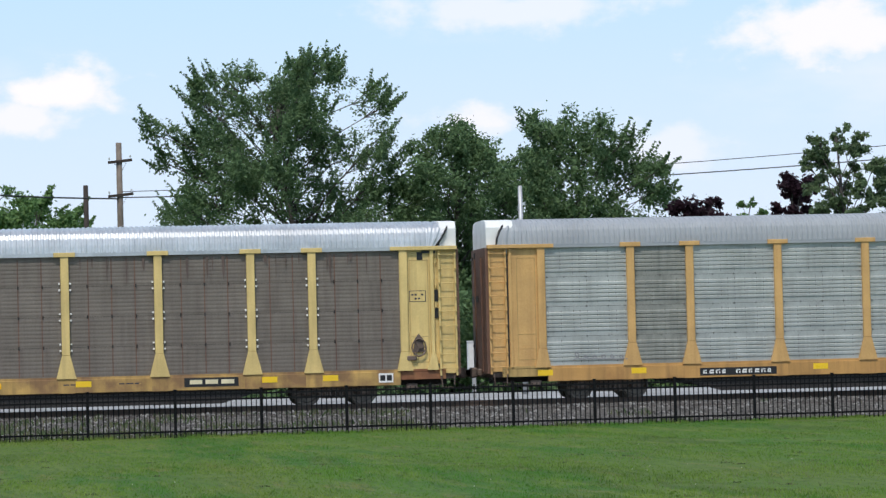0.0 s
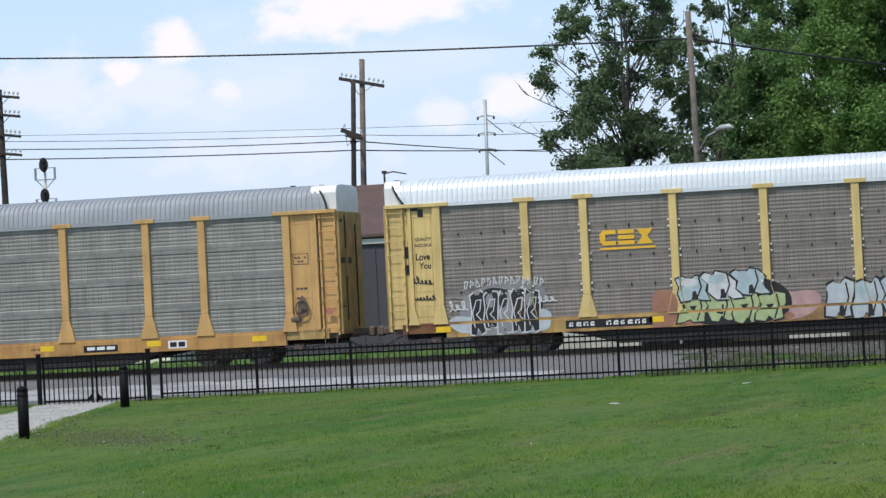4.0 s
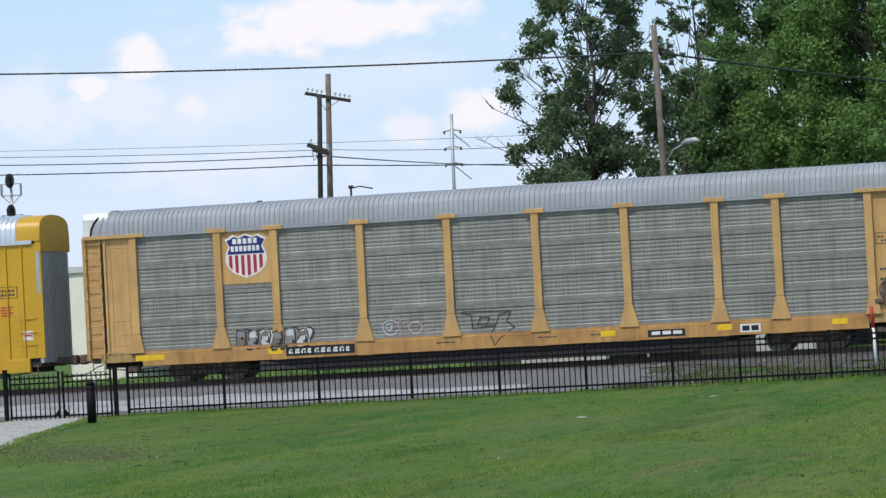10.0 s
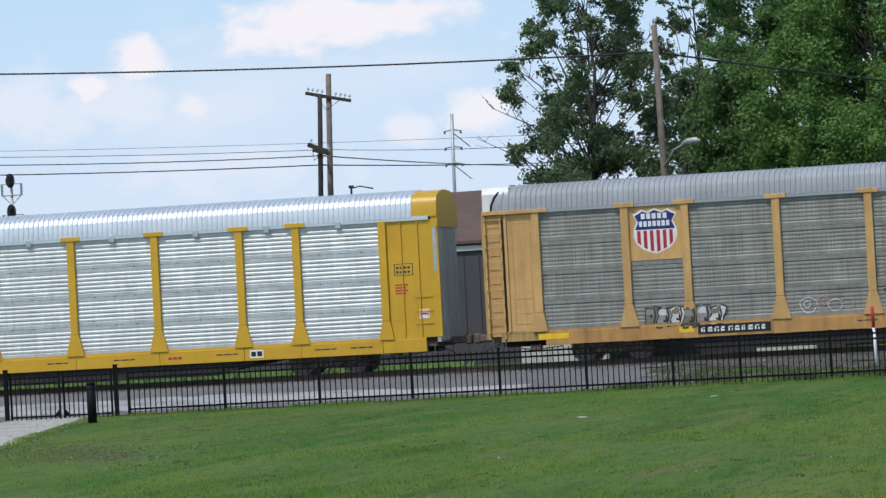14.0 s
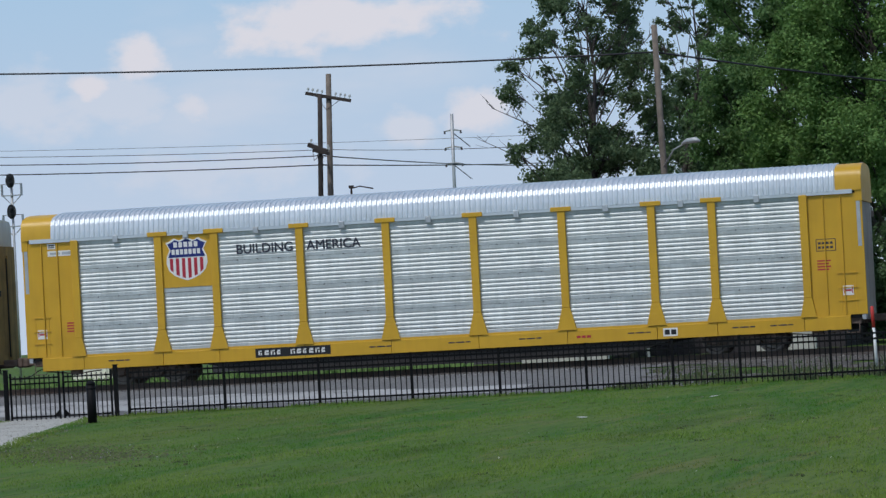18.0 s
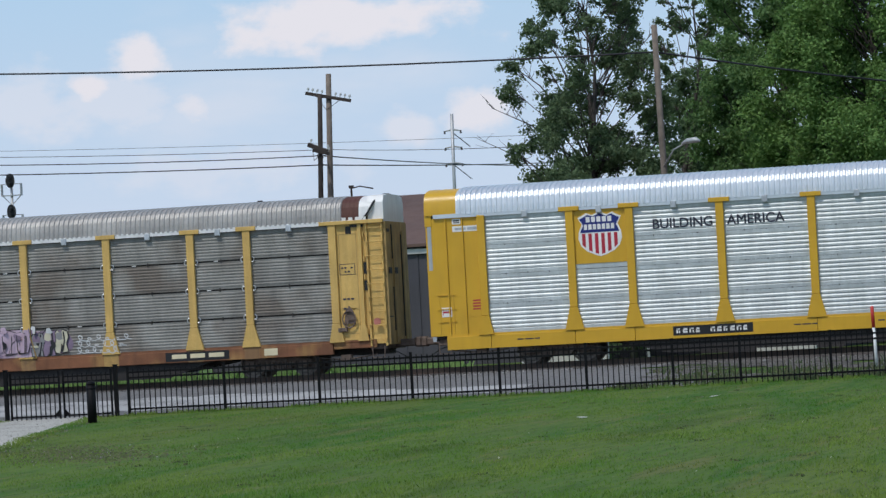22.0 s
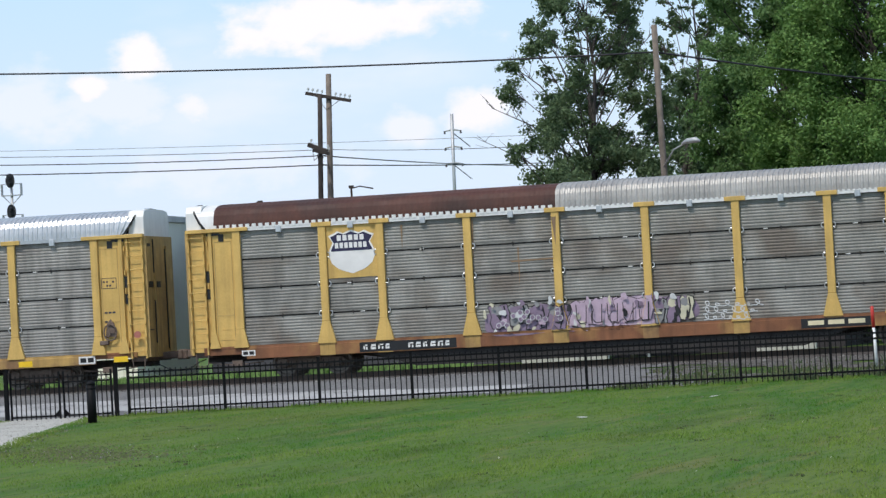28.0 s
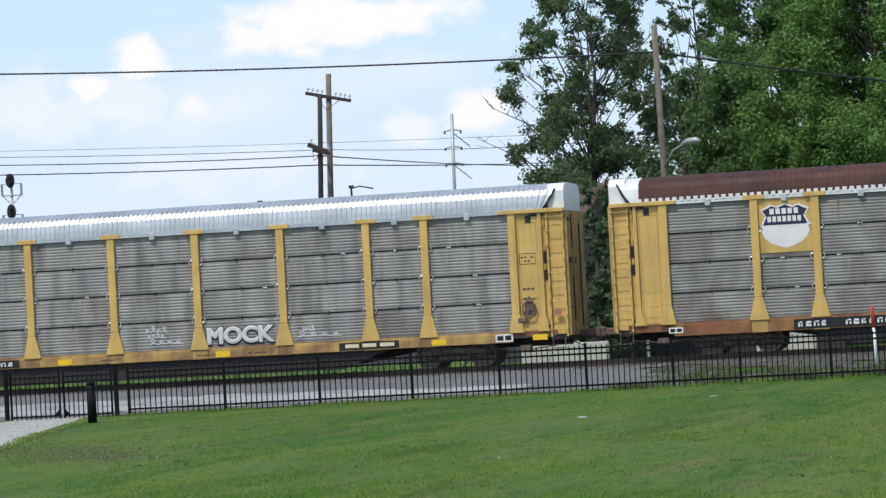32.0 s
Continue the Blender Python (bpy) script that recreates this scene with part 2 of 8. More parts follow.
def tube(bm, pts, radii, seg=6, mi=0, cap=True):
    rings = []
    for i, p in enumerate(pts):
        p = Vector(p)
        d = (Vector(pts[min(i + 1, len(pts) - 1)]) - Vector(pts[max(i - 1, 0)])).normalized()
        u = d.orthogonal().normalized()
        v = d.cross(u)
        r = radii[i] if isinstance(radii, (list, tuple)) else radii
        rings.append([bm.verts.new(p + r * (math.cos(2 * math.pi * k / seg) * u + math.sin(2 * math.pi * k / seg) * v)) for k in range(seg)])
    # keep the rings from twisting
    for a, b in zip(rings, rings[1:]):
        best = min(range(seg), key=lambda s: sum((a[k].co - b[(k + s) % seg].co).length for k in range(seg)))
        b[:] = b[best:] + b[:best]
        for k in range(seg):
            f = bm.faces.new((a[k], a[(k + 1) % seg], b[(k + 1) % seg], b[k]))
            f.material_index = mi
    if cap:
        bm.faces.new(rings[0][::-1]).material_index = mi
        bm.faces.new(rings[-1]).material_index = mi


def fix(bm):
    bmesh.ops.recalc_face_normals(bm, faces=bm.faces)
    return bm


# ---- ground ----
FENCE_Y0, FENCE_S, FENCE_X0, PITCH = 91.77, 0.131, -5.965, 2.44
RAIL_Z, TRACK_Y, RIDE = 0.70, 104.2, 0.10  # RIDE: how far a car's own zero lies above the rail


def fence_y(x):
    return FENCE_Y0 + FENCE_S * max(-60.0, min(60.0, x))


def height(x, y):
    """Lawn at zero, rising behind the fence to the track bed, level beyond."""
    a, b = fence_y(x) + 0.8, 101.2
    t = min(1.0, max(0.0, (y - a) / (b - a)))
    h = 0.50 * t * t * (3 - 2 * t)
    if y < a:
        h += 0.05 * noise.noise(Vector((x * 0.13, y * 0.13, 0))) * min(1.0, max(0.0, (a - y) / 6))
    return h


def sheet(name, xs, ys, material, lift=0.0, inside=None):
    bm = bmesh.new()
    g = [[bm.verts.new((x, y, height(x, y) + lift)) for x in xs] for y in ys]
    for j in range(len(ys) - 1):
        for i in range(len(xs) - 1):
            if inside is None or inside((xs[i] + xs[i + 1]) / 2, (ys[j] + ys[j + 1]) / 2):
                bm.faces.new((g[j][i], g[j][i + 1], g[j + 1][i + 1], g[j + 1][i]))
    bmesh.ops.delete(bm, geom=[v for v in bm.verts if not v.link_faces], context="VERTS")
    return part(name, bm, material, smooth=True)


def span(a, b, step):
    k = max(1, round((b - a) / step))
    return [a + (b - a) * i / k for i in range(k + 1)]


def ground_mat(name, cols, scales, rough=0.95, bump=0.02, patch=None):
    m = bpy.data.materials.new(name)
    m.use_nodes = True
    nt = m.node_tree
    n, l = nt.nodes, nt.links
    b = n["Principled BSDF"]
    b.inputs["Roughness"].default_value = rough
    b.inputs["Specular IOR Level"].default_value = 0.15
    tc = n.new("ShaderNodeTexCoord")
    c = None
    for k, (sc, lo, hi) in enumerate(scales):
        t = n.new("ShaderNodeTexNoise")
        t.inputs["Scale"].default_value, t.inputs["Detail"].default_value = sc, 6
        l.new(tc.outputs["Object"], t.inputs["Vector"])
        r = n.new("ShaderNodeMapRange")
        r.inputs[1].default_value, r.inputs[2].default_value = lo, hi
        l.new(t.outputs["Fac"], r.inputs[0])
        x = n.new("ShaderNodeMix")
        x.data_type = "RGBA"
        l.new(r.outputs[0], x.inputs[0])
        if c is None:
            x.inputs[6].default_value = (*cols[0], 1)
        else:
            l.new(c, x.inputs[6])
        x.inputs[7].default_value = (*cols[k + 1], 1)
        c = x.outputs[2]
        last = t
    l.new(c, b.inputs["Base Color"])
    bp = n.new("ShaderNodeBump")
    bp.inputs["Strength"].default_value, bp.inputs["Distance"].default_value = 0.7, bump
    l.new(last.outputs["Fac"], bp.inputs["Height"])
    l.new(bp.outputs[0], b.inputs["Normal"])
    return m


def turf_mat(name, k, leaf):
    """Grass colour by place: yellowed, lush and worn patches drawn out along the view, with fine mottling; single blades vary too."""
    m = bpy.data.materials.new(name)
    m.use_nodes = True
    nt = m.node_tree
    n, l = nt.nodes, nt.links
    b = n["Principled BSDF"]
    b.inputs["Roughness"].default_value = 0.85
    b.inputs["Specular IOR Level"].default_value = 0.12
    tc = n.new("ShaderNodeTexCoord")
    mp = n.new("ShaderNodeMapping")
    mp.inputs["Scale"].default_value = (1.0, 0.12, 1.0)
    l.new(tc.outputs["Object"], mp.inputs[0])

    def layer(c, sc, off, lo, hi, col, amount, detail=5):
        ad = n.new("ShaderNodeVectorMath")
        l.new(mp.outputs[0], ad.inputs[0])
        ad.inputs[1].default_value = (off, off * 0.7, off * 1.3)
        t = n.new("ShaderNodeTexNoise")
        t.inputs["Scale"].default_value, t.inputs["Detail"].default_value, t.inputs["Roughness"].default_value = sc, detail, 0.6
        l.new(ad.outputs[0], t.inputs["Vector"])
        r = n.new("ShaderNodeMapRange")
        for i, v in ((1, lo), (2, hi), (4, amount)):
            r.inputs[i].default_value = v
        l.new(t.outputs["Fac"], r.inputs[0])
        x = n.new("ShaderNodeMix")
        x.data_type = "RGBA"
        l.new(r.outputs[0], x.inputs[0])
        if isinstance(c, tuple):
            x.inputs[6].default_value = (*c, 1)
        else:
            l.new(c, x.inputs[6])
        x.inputs[7].default_value = (*[v * k for v in col], 1)
        return x.outputs[2], t

    c, _ = layer(tuple(v * k for v in (0.074, 0.148, 0.024)), 0.14, 3.0, 0.44, 0.60, (0.110, 0.152, 0.032), 0.9)
    c, _ = layer(c, 0.32, 21.0, 0.50, 0.58, (0.050, 0.128, 0.020), 0.9)
    c, _ = layer(c, 0.8, 8.0, 0.50, 0.60, (0.116, 0.172, 0.034), 0.85)
    c, _ = layer(c, 0.55, 33.0, 0.55, 0.62, (0.062, 0.105, 0.022), 0.75)
    c, _ = layer(c, 1.5, 40.0, 0.57, 0.65, (0.155, 0.152, 0.058), 0.65)
    c, _ = layer(c, 3.2, 71.0, 0.50, 0.62, (0.120, 0.170, 0.040), 0.6)
    c, t = layer(c, 8.0, 60.0, 0.50, 0.62, (0.045, 0.090, 0.018), 0.65)
    if leaf:
        g = n.new("ShaderNodeNewGeometry")
        r = n.new("ShaderNodeMapRange")
        r.inputs[3].default_value, r.inputs[4].default_value = 0.88, 1.13
        l.new(g.outputs["Random Per Island"], r.inputs[0])
        x = n.new("ShaderNodeMix")
        x.data_type, x.blend_type = "RGBA", "MULTIPLY"
        x.inputs[0].default_value = 1.0
        l.new(c, x.inputs[6]), l.new(r.outputs[0], x.inputs[7])
        c = x.outputs[2]
        tr = n.new("ShaderNodeBsdfTranslucent")
        l.new(c, tr.inputs[0])
        mx = n.new("ShaderNodeMixShader")
        mx.inputs[0].default_value = 0.4
        l.new(b.outputs[0], mx.inputs[1]), l.new(tr.outputs[0], mx.inputs[2])
        l.new(mx.outputs[0], n["Material Output"].inputs[0])
    else:
        bp = n.new("ShaderNodeBump")
        bp.inputs["Strength"].default_value, bp.inputs["Distance"].default_value = 0.7, 0.03
        l.new(t.outputs["Fac"], bp.inputs["Height"])
        l.new(bp.outputs[0], b.inputs["Normal"])
    l.new(c, b.inputs["Base Color"])
    return m


LAWN = turf_mat("mown_lawn", 0.96, False)
GRASS = turf_mat("grass_blades", 1.48, True)
CONCRETE = ground_mat("pale_gravelly_concrete", [(0.44, 0.43, 0.39), (0.31, 0.30, 0.265), (0.22, 0.22, 0.17), (0.50, 0.49, 0.45)], [(0.8, 0.42, 0.62), (3.0, 0.54, 0.66), (11.0, 0.48, 0.60)], 0.9, 0.02)
GRAVEL = ground_mat("grey_gravel", [(0.138, 0.138, 0.138), (0.180, 0.180, 0.180), (0.090, 0.090, 0.090), (0.22, 0.22, 0.22)], [(0.35, 0.4, 0.65), (4.0, 0.5, 0.7), (16.0, 0.45, 0.65)], 0.95, 0.02)
PALE_GRAVEL = ground_mat("pale_gravel_strip", [(0.37, 0.37, 0.37), (0.20, 0.20, 0.20), (0.44, 0.44, 0.43)], [(0.55, 0.42, 0.60), (9.0, 0.4, 0.7)], 0.95, 0.02)
BALLAST = ground_mat("brown_ballast", [(0.054, 0.047, 0.043), (0.078, 0.068, 0.063), (0.034, 0.029, 0.026), (0.12, 0.106, 0.098)], [(0.5, 0.4, 0.65), (5.0, 0.5, 0.7), (15.0, 0.45, 0.65)], 0.95, 0.03)
PINK_STONE = ground_mat("brown_grey_stone", [(0.072, 0.067, 0.061), (0.105, 0.099, 0.090), (0.038, 0.038, 0.031), (0.17, 0.162, 0.153)], [(0.7, 0.4, 0.65), (3.0, 0.5, 0.7), (11.0, 0.45, 0.65)], 0.95, 0.03)

xs = [-3500, -1500, -700, -350, -200, -130, -90] + span(-60, 60, 1.5) + [90, 130, 200, 350, 700, 1500, 3500]
ys = [-400, -100, -20, 10, 25] + span(34, 112, 1.0) + [120, 135, 160, 220, 350, 700, 1500, 4500]
ground = tagged(sheet("ground", xs, ys, LAWN), "mown green lawn with worn and clover patches", "ground", kind="structure")


# ---- fence ----
GATE = (-33.55, -31.99, -30.46)  # left post, meeting stiles, right post
FENCE_RUNS = ([-41.2, -38.8, -36.4, -33.95], [-30.11, -27.43, -24.80, -22.24, -19.83, -17.46, -15.106] + [FENCE_X0 + PITCH * k for k in range(-3, 18)])


def along(x):
    return Vector((x, fence_y(x), 0))


FENCE_ANG = math.degrees(math.atan(FENCE_S))


def build_fence():
    fence = tagged(new("fence"), "black steel picket fence along the lawn", "fence", kind="structure")
    bm = bmesh.new()
    box(bm, -0.038, 0.038, -0.038, 0.038, -0.08, 1.325, bevel=0.004)
    box(bm, -0.044, 0.044, -0.044, 0.044, 1.325, 1.35)
    p0 = part("post", bm, FENCE_BLACK, fence)
    bm = bmesh.new()
    box(bm, -0.014, 0.014, -0.014, 0.014, 0.02, 1.28)
    k0 = part("picket", bm, FENCE_BLACK, fence)
    bm = bmesh.new()
    box(bm, 0, 1, -0.022, 0.022, -0.026, 0.026)
    r0 = part("rail", bm, FENCE_BLACK, fence)
    first = {"p": True, "k": True, "r": True}

    def put(key, ob, m):
        if first[key]:
            ob.matrix_basis = m
            first[key] = False
            return ob
        return again(ob.name.split(".")[0], ob, fence, m)
    far_bm = bmesh.new()
    for run in FENCE_RUNS:
        for i, x in enumerate(run):
            p = along(x)
            m = Matrix.Translation(p) @ pose(0, 0, 0, 0, 0, FENCE_ANG)
            put("p", p0, m)
            if i + 1 == len(run):
                continue
            ln = (along(run[i + 1]) - p).length
            for z in (0.18, 1.05, 1.20):
                put("r", r0, m @ Matrix.Translation((0, 0, z)) @ Matrix.Diagonal((ln, 1, 1, 1)))
            cnt = round(ln / 0.148)
            for j in range(1, cnt):
                u = m @ Matrix.Translation((ln * j / cnt, 0, 0))
                if x < 2.0:
                    put("k", k0, u)
                else:
                    c = u.translation
                    box(far_bm, c.x - 0.014, c.x + 0.014, c.y - 0.014, c.y + 0.014, 0.02, 1.28)
    o = part("pickets", far_bm, FENCE_BLACK, fence)
    o["kind"] = "stuff"


build_fence()

# ---- track ----
RAIL_STEEL = mat("brown_rail_steel", (0.10, 0.07, 0.055), 0.6, metal=0.5, var=0.25)
TIE = mat("dark_tie_wood", (0.05, 0.04, 0.033), 0.95, var=0.35)


def build_track():
    bm = bmesh.new()
    xs_ = span(-170, -62, 2.0) + span(-61, 60, 0.6) + span(62, 112, 2.0)

    def foot(x):
        return 100.5 - 1.5 * min(1.0, max(0.0, (x + 18) / 8)) + 0.25 * noise.noise(Vector((x * 0.7, 2, 0)))
    rows = [[bm.verts.new((x, foot(x), height(x, foot(x)) - 0.02)) for x in xs_], [bm.verts.new((x, foot(x) + 0.7, height(x, foot(x) + 0.7) + 0.05)) for x in xs_]]
    rows += [[bm.verts.new((x, y, z + 0.015 * noise.noise(Vector((x, y * 3, 0))))) for x in xs_] for y, z in ((102.4, 0.535), (106.0, 0.535), (107.4, 0.46))]
    for a, b in zip(rows, rows[1:]):
        for i in range(len(xs_) - 1):
            bm.faces.new((a[i], a[i + 1], b[i + 1], b[i]))
    tagged(part("ballast_bed", bm, BALLAST), "brown-grey stone ballast under the railway track", "ballast", kind="structure")
    track = tagged(new("railway_track"), "steel rails on dark timber ties", "track", kind="structure")
    for s in (-0.7525, 0.7525):
        bm = bmesh.new()
        y = TRACK_Y + s
        box(bm, -170, 112, y - 0.036, y + 0.036, RAIL_Z - 0.045, RAIL_Z)
        box(bm, -170, 112, y - 0.010, y + 0.010, RAIL_Z - 0.145, RAIL_Z - 0.045)
        box(bm, -170, 112, y - 0.07, y + 0.07, RAIL_Z - 0.17, RAIL_Z - 0.145)
        part("rail", bm, RAIL_STEEL, track)
    bm = bmesh.new()
    box(bm, -0.115, 0.115, TRACK_Y - 1.3, TRACK_Y + 1.3, 0.42, 0.54)
    t0 = part("tie", bm, TIE, track)
    t0.location.x = -56
    for i in range(1, 150):
        again("tie", t0, track, pose(-56 + 0.53 * i, 0, 0))


build_track()

# ---- train ----
PERF = mat("dark_perforation", (0.135, 0.125, 0.112), 0.8, var=0.3)
W_PANEL, N_PANEL, CAR_PITCH = 2.87, 1.913, 28.87
POSTS = [-3.5 * W_PANEL - N_PANEL, -2.5 * W_PANEL - N_PANEL] + [W_PANEL * (k - 2.5) for k in range(6)] + [2.5 * W_PANEL + N_PANEL, 3.5 * W_PANEL + N_PANEL]
FACE, SIDE = -1.45, -1.36  # outer face of the posts, and the panels behind them
Z_PAN, Z_TOP, Z_APEX = 0.93, 4.69, 5.60
CORNER, ENDX = 13.62, 13.72
SPEED, ACCEL = 3.252, 0.008
MESHES = {}


def shared(key, name, make, material, parent, m=None, label="", smooth=False):
    """A part whose mesh is made once for each key."""
    if key not in MESHES:
        o = part(name, make(), material, parent, label, smooth)
        MESHES[key] = o.data
    else:
        o = new(name, MESHES[key])
        o.parent = parent
        if label:
            o["label"] = label
    if m is not None:
        o.matrix_basis = m
    return o


def corrugated(width, z0, z1, ribs, amp, flat, cuts=(0.06, 0.28, 0.62, 0.86), band=0.0):
    """A sheet with horizontal ribs between a flat band at its top and bottom."""
    prof = [(-band, z0)] + ([(-band, z0 + flat * 0.85)] if band else [])
    a, b = z0 + flat, z1 - flat
    k = ribs
    for i in range(k):
        c0 = a + (b - a) * i / k
        p = (b - a) / k
        prof += [(0.0, c0 + cuts[0] * p), (-amp, c0 + cuts[1] * p), (-amp, c0 + cuts[2] * p), (0.0, c0 + cuts[3] * p)]
    prof += ([(-band, z1 - flat * 0.75)] if band else []) + [(-band, z1)]
    bm = bmesh.new()
    l = [bm.verts.new((-width / 2, y, z)) for y, z in prof]
    r = [bm.verts.new((width / 2, y, z)) for y, z in prof]
    for i in range(len(prof) - 1):
        bm.faces.new((l[i], r[i], r[i + 1], l[i + 1]))
    return bm


def roof_section(apex):
    """Rounded roof; the taller new cars have a steep lower face and a flatter upper one."""
    if apex > 5.62:
        half = [(-1.44, 4.76), (-1.43, 4.95), (-1.39, 5.20), (-1.33, 5.36), (-1.18, 5.47), (-0.90, 5.56), (-0.50, 5.62)]
    else:
        h = apex - 5.0
        half = [(-1.44, 4.76), (-1.42, 4.98), (-1.37, 5.20), (-1.28, 5.35), (-1.10, 5.0 + h * 0.76), (-0.82, 5.0 + h * 0.89), (-0.46, 5.0 + h * 0.97)]
    return half + [(0.0, apex)] + [(-y, z) for y, z in half[::-1]]


def roof_mesh(x0, x1, pitch, amp, apex):
    sec = roof_section(apex)
    bm = bmesh.new()
    k = round((x1 - x0) / pitch)
    rows = []
    for i in range(k):
        for f, h in ((0.0, 0.0), (0.34, 0.0), (0.5, amp), (0.84, amp)):
            x = x0 + (i + f) * (x1 - x0) / k
            rows.append([bm.verts.new((x, y * (1 + h / 1.6), z + (h if j not in (0, len(sec) - 1) else 0))) for j, (y, z) in enumerate(sec)])
    rows.append([bm.verts.new((x1, y, z)) for y, z in sec])
    for a, b in zip(rows, rows[1:]):
        for j in range(len(sec) - 1):
            bm.faces.new((a[j], b[j], b[j + 1], a[j + 1]))
    return fix(bm)


def rake(z, apex, old):
    """Where the roof's end edge lies at a height: on old cars set back at the eave, on the others at the ridge."""
    u = max(0.0, (z - 4.76) / (apex - 4.76))
    return 12.98 + 0.52 * u ** 0.8 if old else 13.36 - 0.50 * u ** 2.2


def hood_mesh(x0, apex, old, amp):
    """The roof's last sheet at the leading end, with its raked edge; thick enough to show the edge."""
    sec = roof_section(apex)
    bm = bmesh.new()
    outer = [[bm.verts.new((x0 + (rake(z, apex, old) - x0) * f, y * (1 + d), z + d)) for y, z in sec] for f, d in ((0.0, 0.0), (0.1, 0.0), (0.16, amp), (0.28, amp), (0.36, 0.0), (0.46, 0.0), (0.54, amp), (0.66, amp), (0.74, 0.0), (1.0, 0.0))]
    inner = [bm.verts.new((rake(z, apex, old), y * 0.97, z - 0.04)) for y, z in sec]
    for a, b in zip(outer + [inner], outer[1:] + [inner]):
        if a is b:
            continue
        for j in range(len(sec) - 1):
            bm.faces.new((a[j], b[j], b[j + 1], a[j + 1]))
    return fix(bm)


def hood_edge_mesh(apex, old):
    """Black rubber strip along the raked edge."""
    bm = bmesh.new()
    pts = [(rake(z, apex, old) + 0.012, y * 1.008, z + 0.008) for y, z in roof_section(apex)]
    tube(bm, pts, [0.036 if 0 < i < len(pts) - 1 else 0.03 for i in range(len(pts))], 5)
    return fix(bm)


def throat_mesh(apex, old):
    """Black sheet that colours in the shaded gap behind the raked edge, up to the end doors."""
    sec = [(y * 0.90, z - 0.10) for y, z in roof_section(apex)]
    bm = bmesh.new()
    rows = [[bm.verts.new((x, y, z)) for y, z in sec] for x in (12.62, 13.30)]
    for j in range(len(sec) - 1):
        bm.faces.new((rows[0][j], rows[1][j], rows[1][j + 1], rows[0][j + 1]))
    return fix(bm)


def door_top_mesh(apex, old):
    """Top of the end doors: a box with chamfered shoulders, set in from the car's side."""
    bm = bmesh.new()
    half = [(-1.30, 4.36), (-1.31, 5.33), (-1.18, apex - 0.06), (-0.7, apex - 0.01)]
    x0 = 13.14 if old else 12.80
    pts = half + [(-y, z) for y, z in half[::-1]]
    a = [bm.verts.new((x0, y, z)) for y, z in pts]
    b = [bm.verts.new((13.67, y, z)) for y, z in pts]
    bm.faces.new(a[::-1])
    bm.faces.new(b)
    for i in range(len(pts)):
        j = (i + 1) % len(pts)
        bm.faces.new((a[i], a[j], b[j], b[i]))
    bmesh.ops.bevel(bm, geom=bm.edges[:], offset=0.012, segments=1, affect="EDGES")
    return fix(bm)


def post_mesh(flare_top, flare_w, z0):
    bm = bmesh.new()
    box(bm, -0.125, 0.125, FACE - 0.02, SIDE + 0.05, flare_top, Z_TOP, bevel=0.012)
    slab(bm, [(-flare_w / 2, z0), (flare_w / 2, z0), (0.125, flare_top), (-0.125, flare_top)], FACE - 0.02, SIDE + 0.05)
    return fix(bm)


def cap_mesh(wd):
    bm = bmesh.new()
    box(bm, -wd / 2, wd / 2, FACE - 0.05, SIDE + 0.05, Z_TOP - 0.04, Z_TOP + 0.10, bevel=0.01)
    return bm


def wheelset_mesh():
    bm = bmesh.new()
    for s in (-1, 1):
        y0 = s * 0.75
        prof = [(0.40, -0.07), (0.46, -0.07), (0.46, -0.04), (0.42, -0.04), (0.42, 0.07), (0.36, 0.07), (0.32, 0.02), (0.14, 0.0), (0.11, 0.06), (0.0, 0.06)]
        seg = 20
        rings = [[bm.verts.new((r * math.cos(2 * math.pi * k / seg), y0 + s * -0.0 + d * -s * -1, r * math.sin(2 * math.pi * k / seg))) if r else None for k in range(seg)] for r, d in prof[:-1]]
        for a, b in zip(rings, rings[1:]):
            for k in range(seg):
                bm.faces.new((a[k], a[(k + 1) % seg], b[(k + 1) % seg], b[k]))
        bm.faces.new(rings[-1])
        bm.faces.new(rings[0])
        for h in range(3):
            a = 2 * math.pi * h / 3
            box(bm, 0.2 * math.cos(a) - 0.03, 0.2 * math.cos(a) + 0.03, y0 + s * 0.02, y0 + s * 0.045, 0.2 * math.sin(a) - 0.03, 0.2 * math.sin(a) + 0.03)
    tube(bm, [(0, -0.95, 0), (0, 0.95, 0)], 0.075, 8)
    return fix(bm)


def side_frame_mesh():
    """Cast side frame of a truck: top member over two journal boxes, dipping in the middle round the spring nest."""
    bm = bmesh.new()
    top = [(-1.15, 0.50), (-1.15, 0.36), (-0.72, 0.36), (-0.62, 0.46), (-0.42, 0.20), (0.42, 0.20), (0.62, 0.46), (0.72, 0.36), (1.15, 0.36), (1.15, 0.50), (0.55, 0.66), (-0.55, 0.66)]
    slab(bm, top, -1.05, -0.93)
    for s in (-0.89, 0.89):
        box(bm, s - 0.16, s + 0.16, -1.13, -0.9, 0.30, 0.58, bevel=0.03)
    for i in range(5):
        x = -0.32 + 0.16 * i
        tube(bm, [(x, -1.08, 0.24), (x, -1.08, 0.50)], 0.06, 6)
    box(bm, -0.38, 0.38, -1.14, -0.92, 0.46, 0.62, bevel=0.02)
    return fix(bm)


